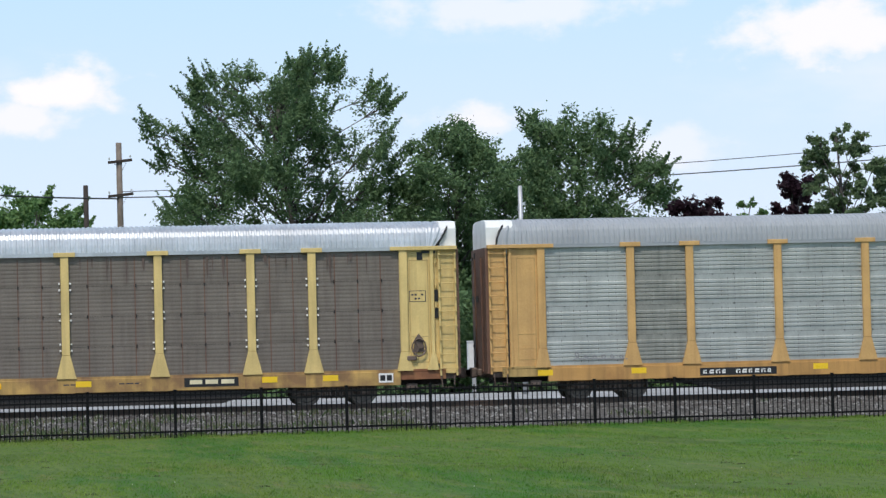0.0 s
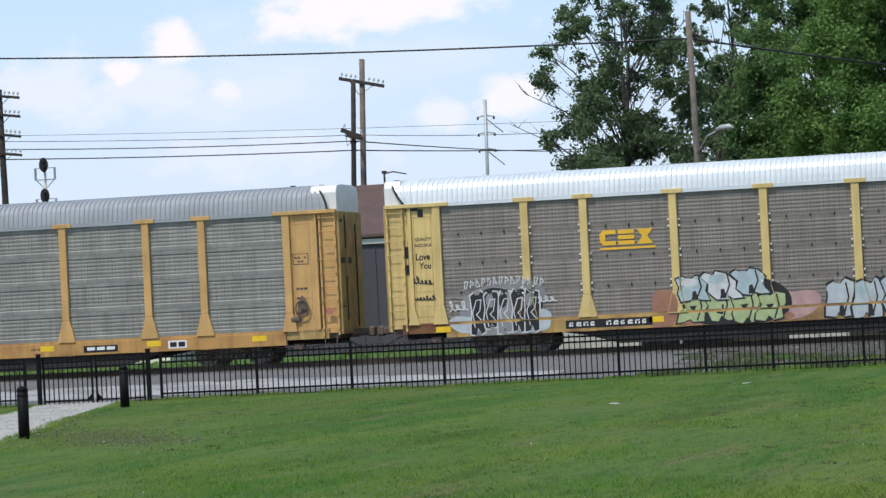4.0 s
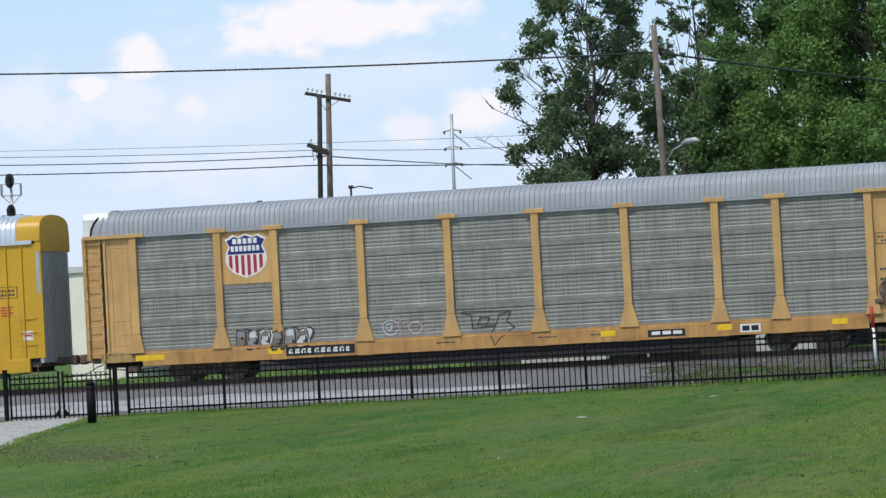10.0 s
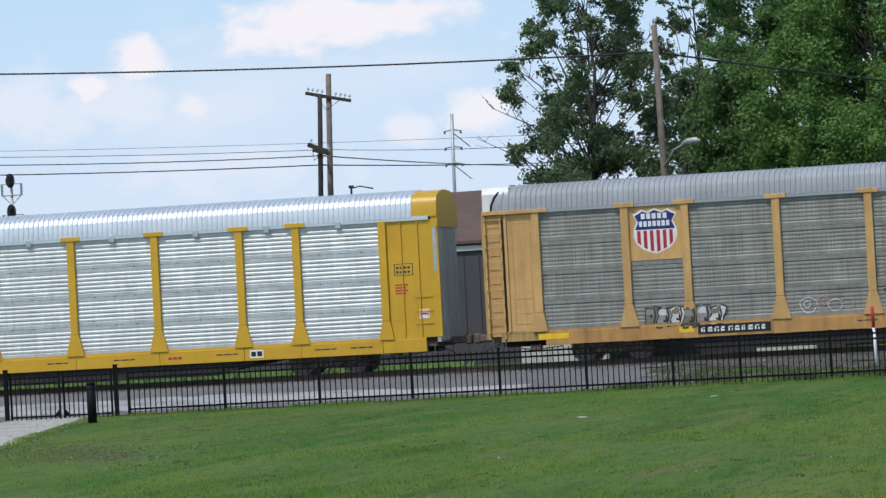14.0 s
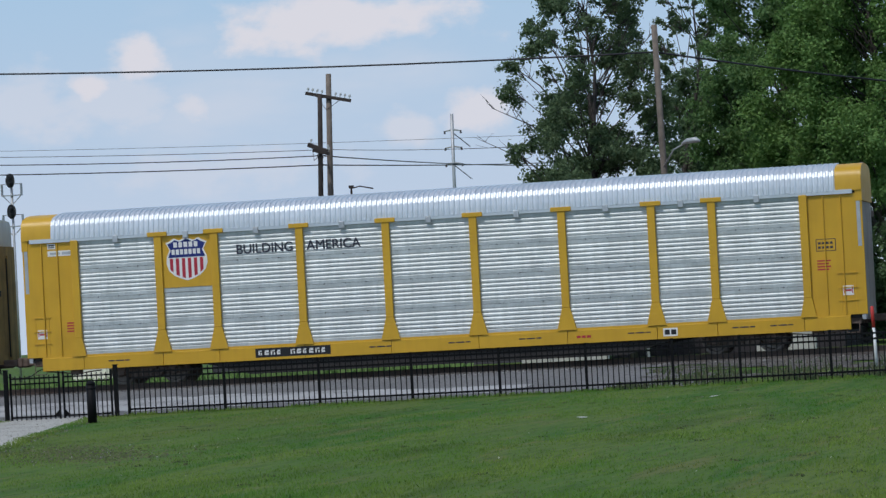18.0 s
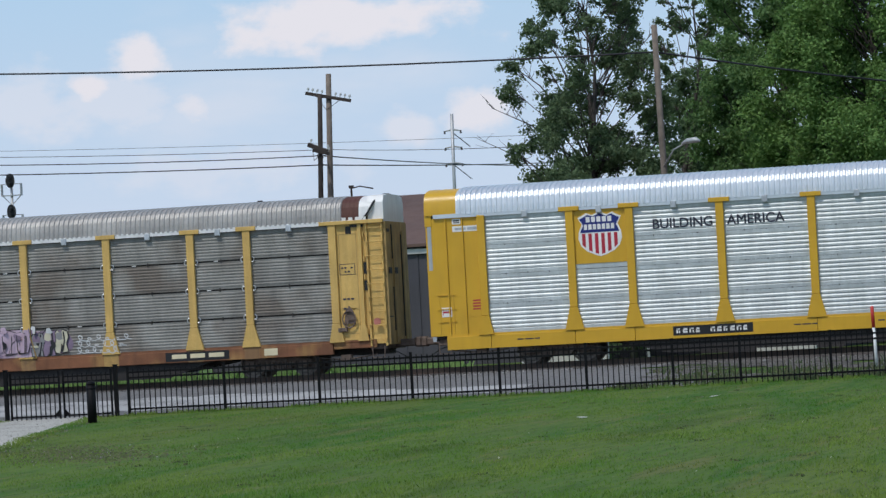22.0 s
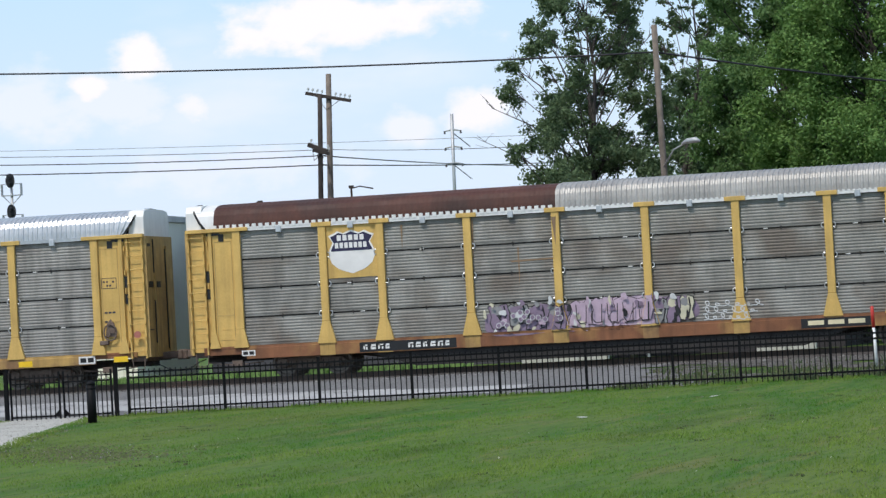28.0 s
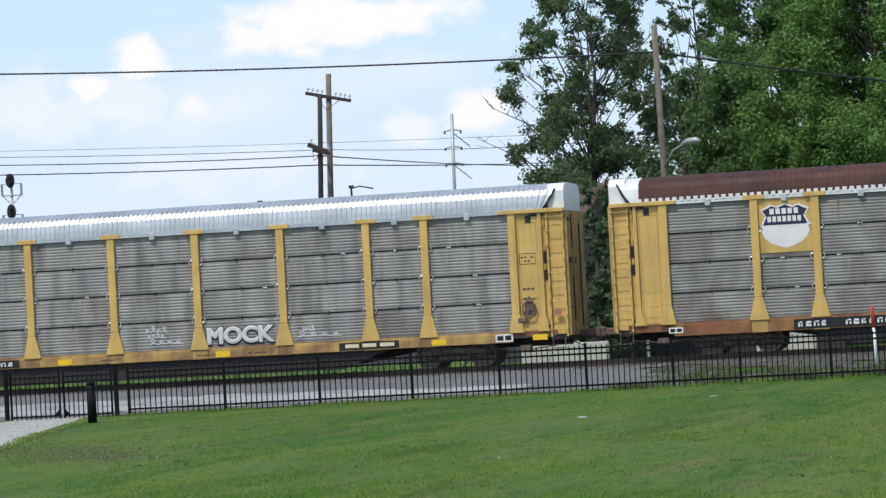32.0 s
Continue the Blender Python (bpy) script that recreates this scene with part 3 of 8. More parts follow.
def truck(car, x):
    t = new("truck")
    t.parent = car
    t.location = (x, 0, -RIDE)
    wheels = []
    for s in (-0.89, 0.89):
        wheels.append(shared("wheelset", "wheelset", wheelset_mesh, WHEEL, t, pose(s, 0, 0.42)))
    shared("side_frame", "side_frame", side_frame_mesh, TRUCK, t)
    shared("side_frame", "side_frame", side_frame_mesh, TRUCK, t, pose(0, 0, 0, 0, 0, 180))

    def bolster():
        bm = bmesh.new()
        box(bm, -0.2, 0.2, -1.0, 1.0, 0.42, 0.66, bevel=0.03)
        return bm
    shared("bolster", "bolster", bolster, TRUCK, t)
    return wheels


def ladder_mesh():
    """Ladder frame at a car's corner, in its own space: x from 0 to 0.56."""
    bm = bmesh.new()
    for x in (0.0, 0.51):
        box(bm, x, x + 0.055, FACE + 0.01, SIDE + 0.06, 0.72, Z_TOP - 0.04)
    box(bm, 0.06, 0.51, SIDE + 0.02, SIDE + 0.05, 0.80, Z_TOP - 0.04)
    return bm


def rung_mesh():
    bm = bmesh.new()
    tube(bm, [(0.0, FACE - 0.045, 0), (0.57, FACE - 0.045, 0)], 0.012, 6)
    for x in (0.02, 0.55):
        box(bm, x - 0.02, x + 0.02, FACE - 0.05, FACE + 0.012, -0.02, 0.02)
    return bm


def end_wall_mesh(apex):
    sec = roof_section(apex)
    bm = bmesh.new()
    pts = [(-1.40, 0.75)] + ([(-1.40, 4.70), (1.40, 4.70)] if apex < 5.62 else sec) + [(1.40, 0.75)]
    a = [bm.verts.new((-0.06, y * 0.97, z)) for y, z in pts]
    b = [bm.verts.new((0.06, y * 0.97, z)) for y, z in pts]
    bm.faces.new(a), bm.faces.new(b[::-1])
    k = len(pts)
    for i in range(k):
        bm.faces.new((a[i], a[(i + 1) % k], b[(i + 1) % k], b[i]))
    return fix(bm)


def end_rib_mesh():
    bm = bmesh.new()
    box(bm, 0.06, 0.11, -0.05, 0.05, 0.8, 4.4, bevel=0.01)
    return bm


def end_cap_mesh(apex):
    bm = bmesh.new()
    half = [(-1.40, 4.42)] + [(y * 0.985, z - 0.005) for y, z in roof_section(apex)[1:7]]
    pts = half + [(-y, z) for y, z in half[::-1]]
    a = [bm.verts.new((-0.08, y, z)) for y, z in pts]
    b = [bm.verts.new((0.135, y, z)) for y, z in pts]
    bm.faces.new(a[::-1])
    bm.faces.new(b)
    for i in range(len(pts)):
        j = (i + 1) % len(pts)
        bm.faces.new((a[i], a[j], b[j], b[i]))
    return fix(bm)


def end_slots_mesh():
    bm = bmesh.new()
    for y0, y1, z0, z1 in ((-1.22, -0.85, 3.02, 3.22), (-0.45, -0.10, 3.02, 3.22), (-0.72, -0.66, 3.5, 4.6), (0.5, 0.56, 1.0, 4.3), (-1.25, -1.0, 4.36, 4.46), (-0.74, -0.68, 1.2, 2.6), (-1.3, -1.0, 1.62, 1.66)):
        box(bm, 0.06, 0.092, y0, y1, z0, z1)
    return bm


def build_car(st):
    """One autorack car; st holds its colours and style. Local x along the train, near side at negative y, rail top at zero."""
    car = tagged(new("autorack_car"), st["label"], "railcar", group="cars of the freight train")
    body, sillm, pm = st["paint"], st["sill"], st["panel"]
    zs = st.get("sill_z", 0.46)
    key = st["key"]
    # side sill in lengths between the posts
    edges = [-13.25, POSTS[0] + 0.15] + POSTS[1:-1] + [POSTS[-1] - 0.15, 13.25]
    for a, b in zip(edges, edges[1:]):
        end_ = st["ladder"] and (a < -12.5 or b > 12.5)
        sm = (SILL_RUST if st.get("old") else END_TAN) if end_ else sillm

        def mk(wd=b - a):
            bm = bmesh.new()
            box(bm, -wd / 2 + 0.006, wd / 2 - 0.006, FACE + (0.06 if end_ else 0.02), SIDE + 0.10, zs + (0.16 if end_ else 0.0), Z_PAN - 0.05, bevel=0.008)
            box(bm, -wd / 2 + 0.006, wd / 2 - 0.006, FACE + 0.05, SIDE + 0.10, Z_PAN - 0.05, Z_PAN + 0.02)
            return bm
        shared(("sill", zs, round(b - a, 2), sm.name, end_), "sill", mk, sm, car, pose((a + b) / 2, 0, 0))
    # panels in four tiers
    tiers = 4
    zh = (Z_TOP - 0.02 - Z_PAN) / tiers
    for i, (a, b) in enumerate(zip(POSTS, POSTS[1:])):
        for k in range(tiers):
            if st.get("shield") is not None and i == st["shield"] and k >= 2:
                continue
            wd = round(b - a, 3)

            def mk(wd=wd, k=k):
                g_ = st.get('gap', 0.004)
                return corrugated(wd, g_, zh - g_, st["ribs"], st["amp"], st["flat"], st.get('cuts', (0.06, 0.28, 0.62, 0.86)), st.get('band', 0.0))
            shared(("panel", key, wd), "panel", mk, pm if wd > 2.5 else st.get("narrow", pm), car, pose((a + b) / 2, SIDE + 0.004, Z_PAN + k * zh))
    if st.get("grid"):
        # perforation rows behind the ribs
        rg = np.random.default_rng(9)
        for i, (a, b) in enumerate(zip(POSTS, POSTS[1:])):
            wd = round(b - a, 3)

            def lines(wd=wd):
                bm = bmesh.new()
                x = -wd / 2 + 0.2
                while x < wd / 2 - 0.15:
                    for k in range(tiers):
                        if rg.random() < 0.86:
                            z0 = Z_PAN + k * zh + st["flat"] * (0.55 + 0.5 * rg.random())
                            box(bm, x, x + rg.uniform(0.010, 0.022), SIDE - 0.005, SIDE, z0, Z_PAN + (k + 1) * zh - st["flat"] * (0.7 + 0.4 * rg.random()))
                    x += st["grid"] * rg.uniform(0.55, 1.35)
                for k in range(1, tiers):
                    for x in (-wd / 2 + 0.2, 0, wd / 2 - 0.2):
                        box(bm, x - 0.03, x + 0.03, SIDE - 0.02, SIDE, Z_PAN + k * zh - 0.015, Z_PAN + k * zh + 0.012)
                return bm
            if st.get("shield") != i:
                o = shared(("grid", key, wd), "panel_perforation", lines, PERF, car, pose((a + b) / 2, 0, 0))
                o["kind"] = "stuff"
    if st.get("shield") is not None:
        a, b = POSTS[st["shield"]], POSTS[st["shield"] + 1]
        bm = bmesh.new()
        box(bm, a + 0.1, b - 0.1, SIDE - 0.012, SIDE + 0.05, Z_PAN + 2 * zh + 0.012, 2.965)
        part("panel", bm, pm, car)
    # posts with flared feet and caps
    for i, x in enumerate(POSTS):
        e = i in (0, 9)
        shared(("post", body.name, st["flare"], e), "post", lambda: post_mesh(1.62 if not e else 1.5, st["flare"] if not e else 0.5, zs + 0.06 if st.get("long_foot") else Z_PAN - 0.03), body, car, pose(x, 0, 0))
        if not e:
            shared(("cap", body.name), "post_cap", lambda: cap_mesh(0.66), body, car, pose(x, 0, 0))
    # brackets on the sill below the posts
    if st["ladder"]:
        bk = YEL_DIRTY if st.get("old") else sillm
        for x in POSTS[1:-1]:
            def bracket():
                bm = bmesh.new()
                box(bm, -0.25, 0.25, FACE + 0.0175, FACE + 0.05, zs - 0.005, Z_PAN - 0.045)
                return bm
            shared(("bracket", zs, bk.name), "sill_bracket", bracket, bk, car, pose(x, 0, 0))
    # inner back wall, deck and far side in one closed shell; near-black colour supplies the inside's shade
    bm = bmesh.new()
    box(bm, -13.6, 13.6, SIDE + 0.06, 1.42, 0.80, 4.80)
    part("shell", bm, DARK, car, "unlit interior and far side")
    # centre sill
    bm = bmesh.new()
    slab(bm, [(-13.4, 0.72), (-13.4, 0.45), (-8.2, 0.45), (-6.5, 0.18), (6.5, 0.18), (8.2, 0.45), (13.4, 0.45), (13.4, 0.72)], -0.45, 0.45)
    # near-side dark plate, standing in for low underframe and the shade under the car
    slab(bm, [(-7.9, 0.80), (-7.9, zs + 0.05), (-6.2, 0.03), (6.2, 0.03), (7.9, zs + 0.05), (7.9, 0.80)], -1.30, -1.22)
    part("centre_sill", fix(bm), DARK, car)
    # roof
    apex = st.get("apex", Z_APEX)
    for x0, x1, rm, lab in st["roof"]:
        shared(("roof", x0, x1, rm.name, st["roof_pitch"], apex), "roof", lambda: roof_mesh(x0, x1, st["roof_pitch"], st["roof_amp"] if rm is not ROOF_RUST else 0.006, apex), rm, car, label=lab)
    # roof ends: a raked last sheet, black sheet for the gap's shade and door tops, or a smooth yellow hood
    rx = [st["roof"][0][0], st["roof"][-1][1]]
    for s in (-1, 1):
        side = Matrix.Diagonal((s, 1, 1, 1))
        hm = st.get("hood_left", st["hood"]) if s < 0 else st["hood"]
        x0 = abs(rx[0] if s < 0 else rx[1])
        if st["ladder"]:
            old = bool(st.get("old"))
            shared(("hood", x0, hm.name, apex), "roof_end", lambda: hood_mesh(x0, apex, old, 0.0 if hm is WHITE else 0.018), hm, car, side, "raked end sheet of the roof")
            shared(("edge", apex, old), "roof_strap", lambda: hood_edge_mesh(apex, old), BLACK, car, side, "black weather strip at the roof end")
            shared(("throat", apex, old), "roof_lining", lambda: throat_mesh(apex, old), BLACK, car, side, "black sheet for the shaded gap below the roof end")
            shared(("door_top", apex, old), "door_top", lambda: door_top_mesh(apex, old), WHITE, car, side, "white top of the end doors")
        else:
            shared(("hood", x0, hm.name, apex), "roof_end", lambda: roof_mesh(x0, 13.78, 0.4, 0.0, apex - 0.01), hm, car, side, "smooth end hood of the roof", True)
    # eave strip
    bm = bmesh.new()
    box(bm, -13.5, 13.5, -1.45, -1.38, Z_TOP - 0.03, Z_TOP + 0.10)
    part("roof_rail", bm, st["eave"], car)
    if st.get("clips"):
        def clip():
            bm = bmesh.new()
            box(bm, -0.09, 0.09, FACE - 0.03, SIDE, Z_TOP - 0.14, Z_TOP + 0.08, bevel=0.015)
            return bm
        for a_, b_ in zip(POSTS, POSTS[1:]):
            shared(("clip", st["eave"].name), "roof_clip", clip, ROOF_SILVER, car, pose((a_ + b_) / 2, 0, 0))
    if st.get("old"):
        # fasteners down both sides of each post
        def bolts():
            bm = bmesh.new()
            for z in [Z_PAN + zh * k for k in (1, 2, 3)]:
                for sx in (-1, 1):
                    if st.get("rings"):
                        pts = [(sx * (0.165 + 0.055 * math.cos(a)), SIDE - 0.045, z + 0.08 * math.sin(a)) for a in np.linspace(-1.9, 1.9, 7)] if sx > 0 else [(-(0.165 + 0.055 * math.cos(a)), SIDE - 0.045, z + 0.08 * math.sin(a)) for a in np.linspace(-1.9, 1.9, 7)]
                        tube(bm, pts, 0.018, 5)
                    else:
                        for dz in (-0.10, 0.10):
                            box(bm, sx * 0.17 - 0.028, sx * 0.17 + 0.028, SIDE - 0.06, SIDE, z + dz - 0.03, z + dz + 0.03, bevel=0.01)
            return bm
        for x in POSTS[1:-1]:
            shared(("bolts", bool(st.get("rings"))), "fastener", bolts, ROOF_SILVER if st.get("rings") else LETTER, car, pose(x, 0, 0), "pale metal fasteners")["kind"] = "stuff"
        if st.get("rings"):
            rg = np.random.default_rng(ord(key))
            for a_, b_ in zip(POSTS, POSTS[1:]):
                bm = bmesh.new()
                for k in (1, 2, 3):
                    x = (a_ + b_) / 2 + rg.uniform(-0.1, 0.1)
                    box(bm, x - 0.02, x + 0.02, SIDE - 0.03, SIDE, Z_PAN + zh * k - 0.06, Z_PAN + zh * k + 0.06)
                    if rg.random() < 0.4:
                        x = rg.uniform(a_ + 0.5, b_ - 0.5)
                        box(bm, x - 0.07, x + 0.07, SIDE - 0.016, SIDE, Z_PAN + zh * k - 0.014, Z_PAN + zh * k + 0.014, mi=1)
                part("panel_clip", bm, [DARK, LETTER], car)["kind"] = "stuff"
        if not st.get("rings"):
            def dots():
                bm = bmesh.new()
                for k in (1, 2, 3):
                    for x in (-0.75, 0.0, 0.75):
                        box(bm, x - 0.022, x + 0.022, SIDE - 0.035, SIDE, Z_PAN + zh * k - 0.05, Z_PAN + zh * k + 0.05)
                return bm
            for a_, b_ in zip(POSTS, POSTS[1:]):
                if b_ - a_ > 2.5:
                    shared("dots", "panel_bolt", dots, DARK, car, pose((a_ + b_) / 2, 0, 0))["kind"] = "stuff"
                if st.get("seams"):
                    def seam():
                        bm = bmesh.new()
                        box(bm, -0.016, 0.016, SIDE - 0.012, SIDE, Z_PAN + 0.05, Z_TOP - 0.1)
                        return bm
                    k_ = 3 if b_ - a_ > 2.5 else 2
                    for i_ in range(k_):
                        shared("seam", "panel_seam", seam, END_BROWN, car, pose((a_ + b_) / 2 + 0.72 * (i_ - (k_ - 1) / 2), 0, 0))
        # hole and latch in the corner panels
        for s in (-1, 1):
            def hole():
                bm = bmesh.new()
                box(bm, 12.40, 12.58, SIDE - 0.035, SIDE + 0.0, 4.36, 4.60)
                box(bm, 12.55, 12.98, SIDE - 0.05, SIDE, 4.56, 4.64)
                return bm
            shared("hole", "vent_opening", hole, BLACK, car, Matrix.Diagonal((s, 1, 1, 1)), "dark square opening")
    else:
        def brackets():
            bm = bmesh.new()
            for k in (1, 2, 3):
                for x in (-0.7, 0.0, 0.7):
                    box(bm, x - 0.015, x + 0.015, SIDE - 0.02, SIDE, Z_PAN + zh * k - 0.02, Z_PAN + zh * k + 0.02)
            return bm
        for i, (a_, b_) in enumerate(zip(POSTS, POSTS[1:])):
            if b_ - a_ > 2.5:
                shared("brackets", "panel_bolt", brackets, DARK, car, pose((a_ + b_) / 2, 0, 0))["kind"] = "stuff"
    # brake wheel at the leading end
    def brake():
        bm = bmesh.new()
        tube(bm, [(12.5 + 0.22 * math.cos(a), SIDE - 0.12, 1.62 + 0.27 * math.sin(a)) for a in np.linspace(0, 2 * math.pi, 15)], 0.025, 5, cap=False)
        slab(bm, [(12.32, 1.48), (12.68, 1.48), (12.62, 1.9), (12.5, 2.05), (12.38, 1.9)], SIDE - 0.08, SIDE - 0.02)
        for a in range(3):
            tube(bm, [(12.5, SIDE - 0.12, 1.62), (12.5 + 0.22 * math.cos(a * 2.1), SIDE - 0.12, 1.62 + 0.27 * math.sin(a * 2.1))], 0.018, 4)
        box(bm, 12.12, 12.42, SIDE - 0.14, SIDE, 1.22, 1.36, bevel=0.02)
        return fix(bm)
    if st["ladder"]:
        shared("brake", "brake_wheel", brake, TRUCK, car, pose(-0.10, 0, 0), label="dark hand brake wheel and housing")
    # ends
    for s in (-1, 1):
        flip = pose(0, 0, 0) if s > 0 else Matrix.Diagonal((-1, 1, 1, 1))
        shared(("end", key, apex), "end_door", lambda: end_wall_mesh(apex), st["end"], car, pose(s * (ENDX - 0.06), 0, 0, 0, 0, 0 if s > 0 else 180))
        for y in (-0.62, 0.62) if st["ladder"] else (-1.15, -0.92, -0.69, -0.46, -0.23, 0.0, 0.23, 0.46, 0.69, 0.92, 1.15):
            shared(("end_rib", st["end"].name), "end_rib", end_rib_mesh, st["end"], car, pose(s * (ENDX - 0.06), y, 0, 0, 0, 0 if s > 0 else 180))
        if st["ladder"]:
            shared("end_slots", "end_slot", end_slots_mesh, BLACK, car, pose(s * (ENDX - 0.06), 0, 0, 0, 0, 0 if s > 0 else 180), "dark slots and door gap")["kind"] = "stuff"
        if not st["ladder"]:
            shared(("end_cap", apex), "end_cap", lambda: end_cap_mesh(apex), st["hood"], car, pose(s * (ENDX - 0.06), 0, 0, 0, 0, 0 if s > 0 else 180), "yellow arch over the end doors")
        x = 13.06 if s > 0 else -13.63
        if st["ladder"]:
            shared(("ladder", body.name), "ladder", ladder_mesh, body, car, pose(x, 0, 0))
            for r in range(9):
                shared(("rung", body.name), "rung", rung_mesh, body, car, pose(x, 0, 0.95 + 0.445 * r))

        recess = st["ladder"] and st.get("old")

        def door():
            bm = bmesh.new()
            x1 = 12.80 if recess else 13.0 if st["ladder"] else 13.78
            box(bm, 12.08, x1, SIDE - 0.02, SIDE + 0.08, Z_PAN - 0.02, Z_TOP - 0.02, bevel=0.01)
            if recess:
                box(bm, x1, 12.92, SIDE - 0.08, SIDE + 0.08, Z_PAN, Z_TOP - 0.02, bevel=0.01)
                slab(bm, [(12.66, Z_PAN - 0.02), (13.02, Z_PAN - 0.02), (12.93, 1.42), (12.79, 1.42)], SIDE - 0.10, SIDE - 0.02)
                box(bm, 12.92, 13.06, SIDE + 0.02, SIDE + 0.055, Z_PAN, Z_TOP - 0.02)
                box(bm, 12.10, 12.78, SIDE - 0.026, SIDE, 1.93, 1.95)
            else:
                for a_ in ((12.9, 12.98),) if st["ladder"] else ((12.55, 12.58), (13.1, 13.13)):
                    box(bm, a_[0], a_[1], SIDE - 0.07, SIDE, Z_PAN, Z_TOP - 0.02)
            box(bm, 12.25, 12.6, SIDE - 0.03, SIDE, 1.5, 1.53)
            return fix(bm)
        shared(("corner_panel", body.name, st["ladder"], bool(recess)), "corner_panel", door, body, car, pose(0, 0, 0) if s > 0 else Matrix.Diagonal((-1, 1, 1, 1)))

        def hood():
            bm = bmesh.new()
            box(bm, 11.55, 13.66, FACE - 0.06, SIDE + 0.06, Z_TOP - 0.03, Z_TOP + 0.09, bevel=0.01)
            return bm
        if st["ladder"]:
            shared(("hood", body.name), "top_rail", hood, body, car, pose(0, 0, 0) if s > 0 else Matrix.Diagonal((-1, 1, 1, 1)))
        # hinges and latch bars in the recess beside the ladder
        if recess:
            def hinges():
                bm = bmesh.new()
                for z in (1.22, 2.95, 3.55, 4.32):
                    tube(bm, [(12.975, SIDE - 0.04, z - 0.08), (12.975, SIDE - 0.04, z + 0.08)], 0.032, 8)
                return bm
            shared(("hinges", body.name), "hinge", hinges, body, car, pose(0, 0, 0) if s > 0 else Matrix.Diagonal((-1, 1, 1, 1)))["kind"] = "stuff"

            def blocks():
                bm = bmesh.new()
                for z0, z1 in ((0.96, 1.10), (2.52, 2.84), (3.05, 3.42)):
                    box(bm, 12.94, 13.05, SIDE - 0.01, SIDE + 0.03, z0, z1)
                return bm
            shared("latch_blocks", "latch_block", blocks, BLACK, car, pose(0, 0, 0) if s > 0 else Matrix.Diagonal((-1, 1, 1, 1)), "dark latch blocks beside the ladder")["kind"] = "stuff"
        elif st["ladder"]:
            def gap():
                bm = bmesh.new()
                box(bm, 13.005, 13.055, SIDE - 0.02, SIDE + 0.02, 1.0, 4.5)
                return bm
            shared("door_gap", "door_gap", gap, BLACK, car, pose(0, 0, 0) if s > 0 else Matrix.Diagonal((-1, 1, 1, 1)), "dark gap beside the ladder")
        # end sill and coupler

        def coupler():
            bm = bmesh.new()
            box(bm, 13.0, 13.55, -1.25, 1.25, 0.62, 0.86, bevel=0.02)
            box(bm, 13.4, 14.35, -0.13, 0.13, 0.66, 0.90, bevel=0.04)
            box(bm, 14.2, 14.43, -0.2, 0.16, 0.62, 0.95, bevel=0.05)
            return bm
        shared("coupler", "coupler", coupler, TRUCK, car, pose(0, 0, 0, 0, 0, 0 if s > 0 else 180))

        def hose():
            bm = bmesh.new()
            tube(bm, [(13.45, -0.55, 0.58), (13.7, -0.55, 0.50), (14.0, -0.5, 0.33), (14.28, -0.46, 0.27), (14.44, -0.44, 0.30)], 0.018, 6)
            return bm
        shared("hose", "air_hose", hose, BLACK, car, pose(0, 0, 0, 0, 0, 0) if s > 0 else Matrix.Diagonal((-1, 1, 1, 1)), "black rubber air hose", smooth=True)

        def stirrup():
            bm = bmesh.new()
            tube(bm, [(13.1, FACE + 0.05, 0.74), (13.12, FACE + 0.03, 0.36), (13.5, FACE + 0.03, 0.36), (13.52, FACE + 0.05, 0.74)], 0.02, 5)
            return bm
        shared("stirrup", "stirrup_step", stirrup, TRUCK, car, pose(0, 0, 0) if s > 0 else Matrix.Diagonal((-1, 1, 1, 1)))

        def rigging():
            bm = bmesh.new()
            tube(bm, [(11.3, -1.2, 0.42), (12.2, -1.22, 0.34), (13.2, -1.2, 0.46)], 0.022, 5)
            box(bm, 12.0, 12.35, -1.28, -1.0, 0.30, 0.50, bevel=0.02)
            return bm
        shared("rigging", "brake_rigging", rigging, TRUCK, car, pose(0, 0, 0) if s > 0 else Matrix.Diagonal((-1, 1, 1, 1)))
    car_wheels = truck(car, -9.8) + truck(car, 9.8)
    return car, car_wheels


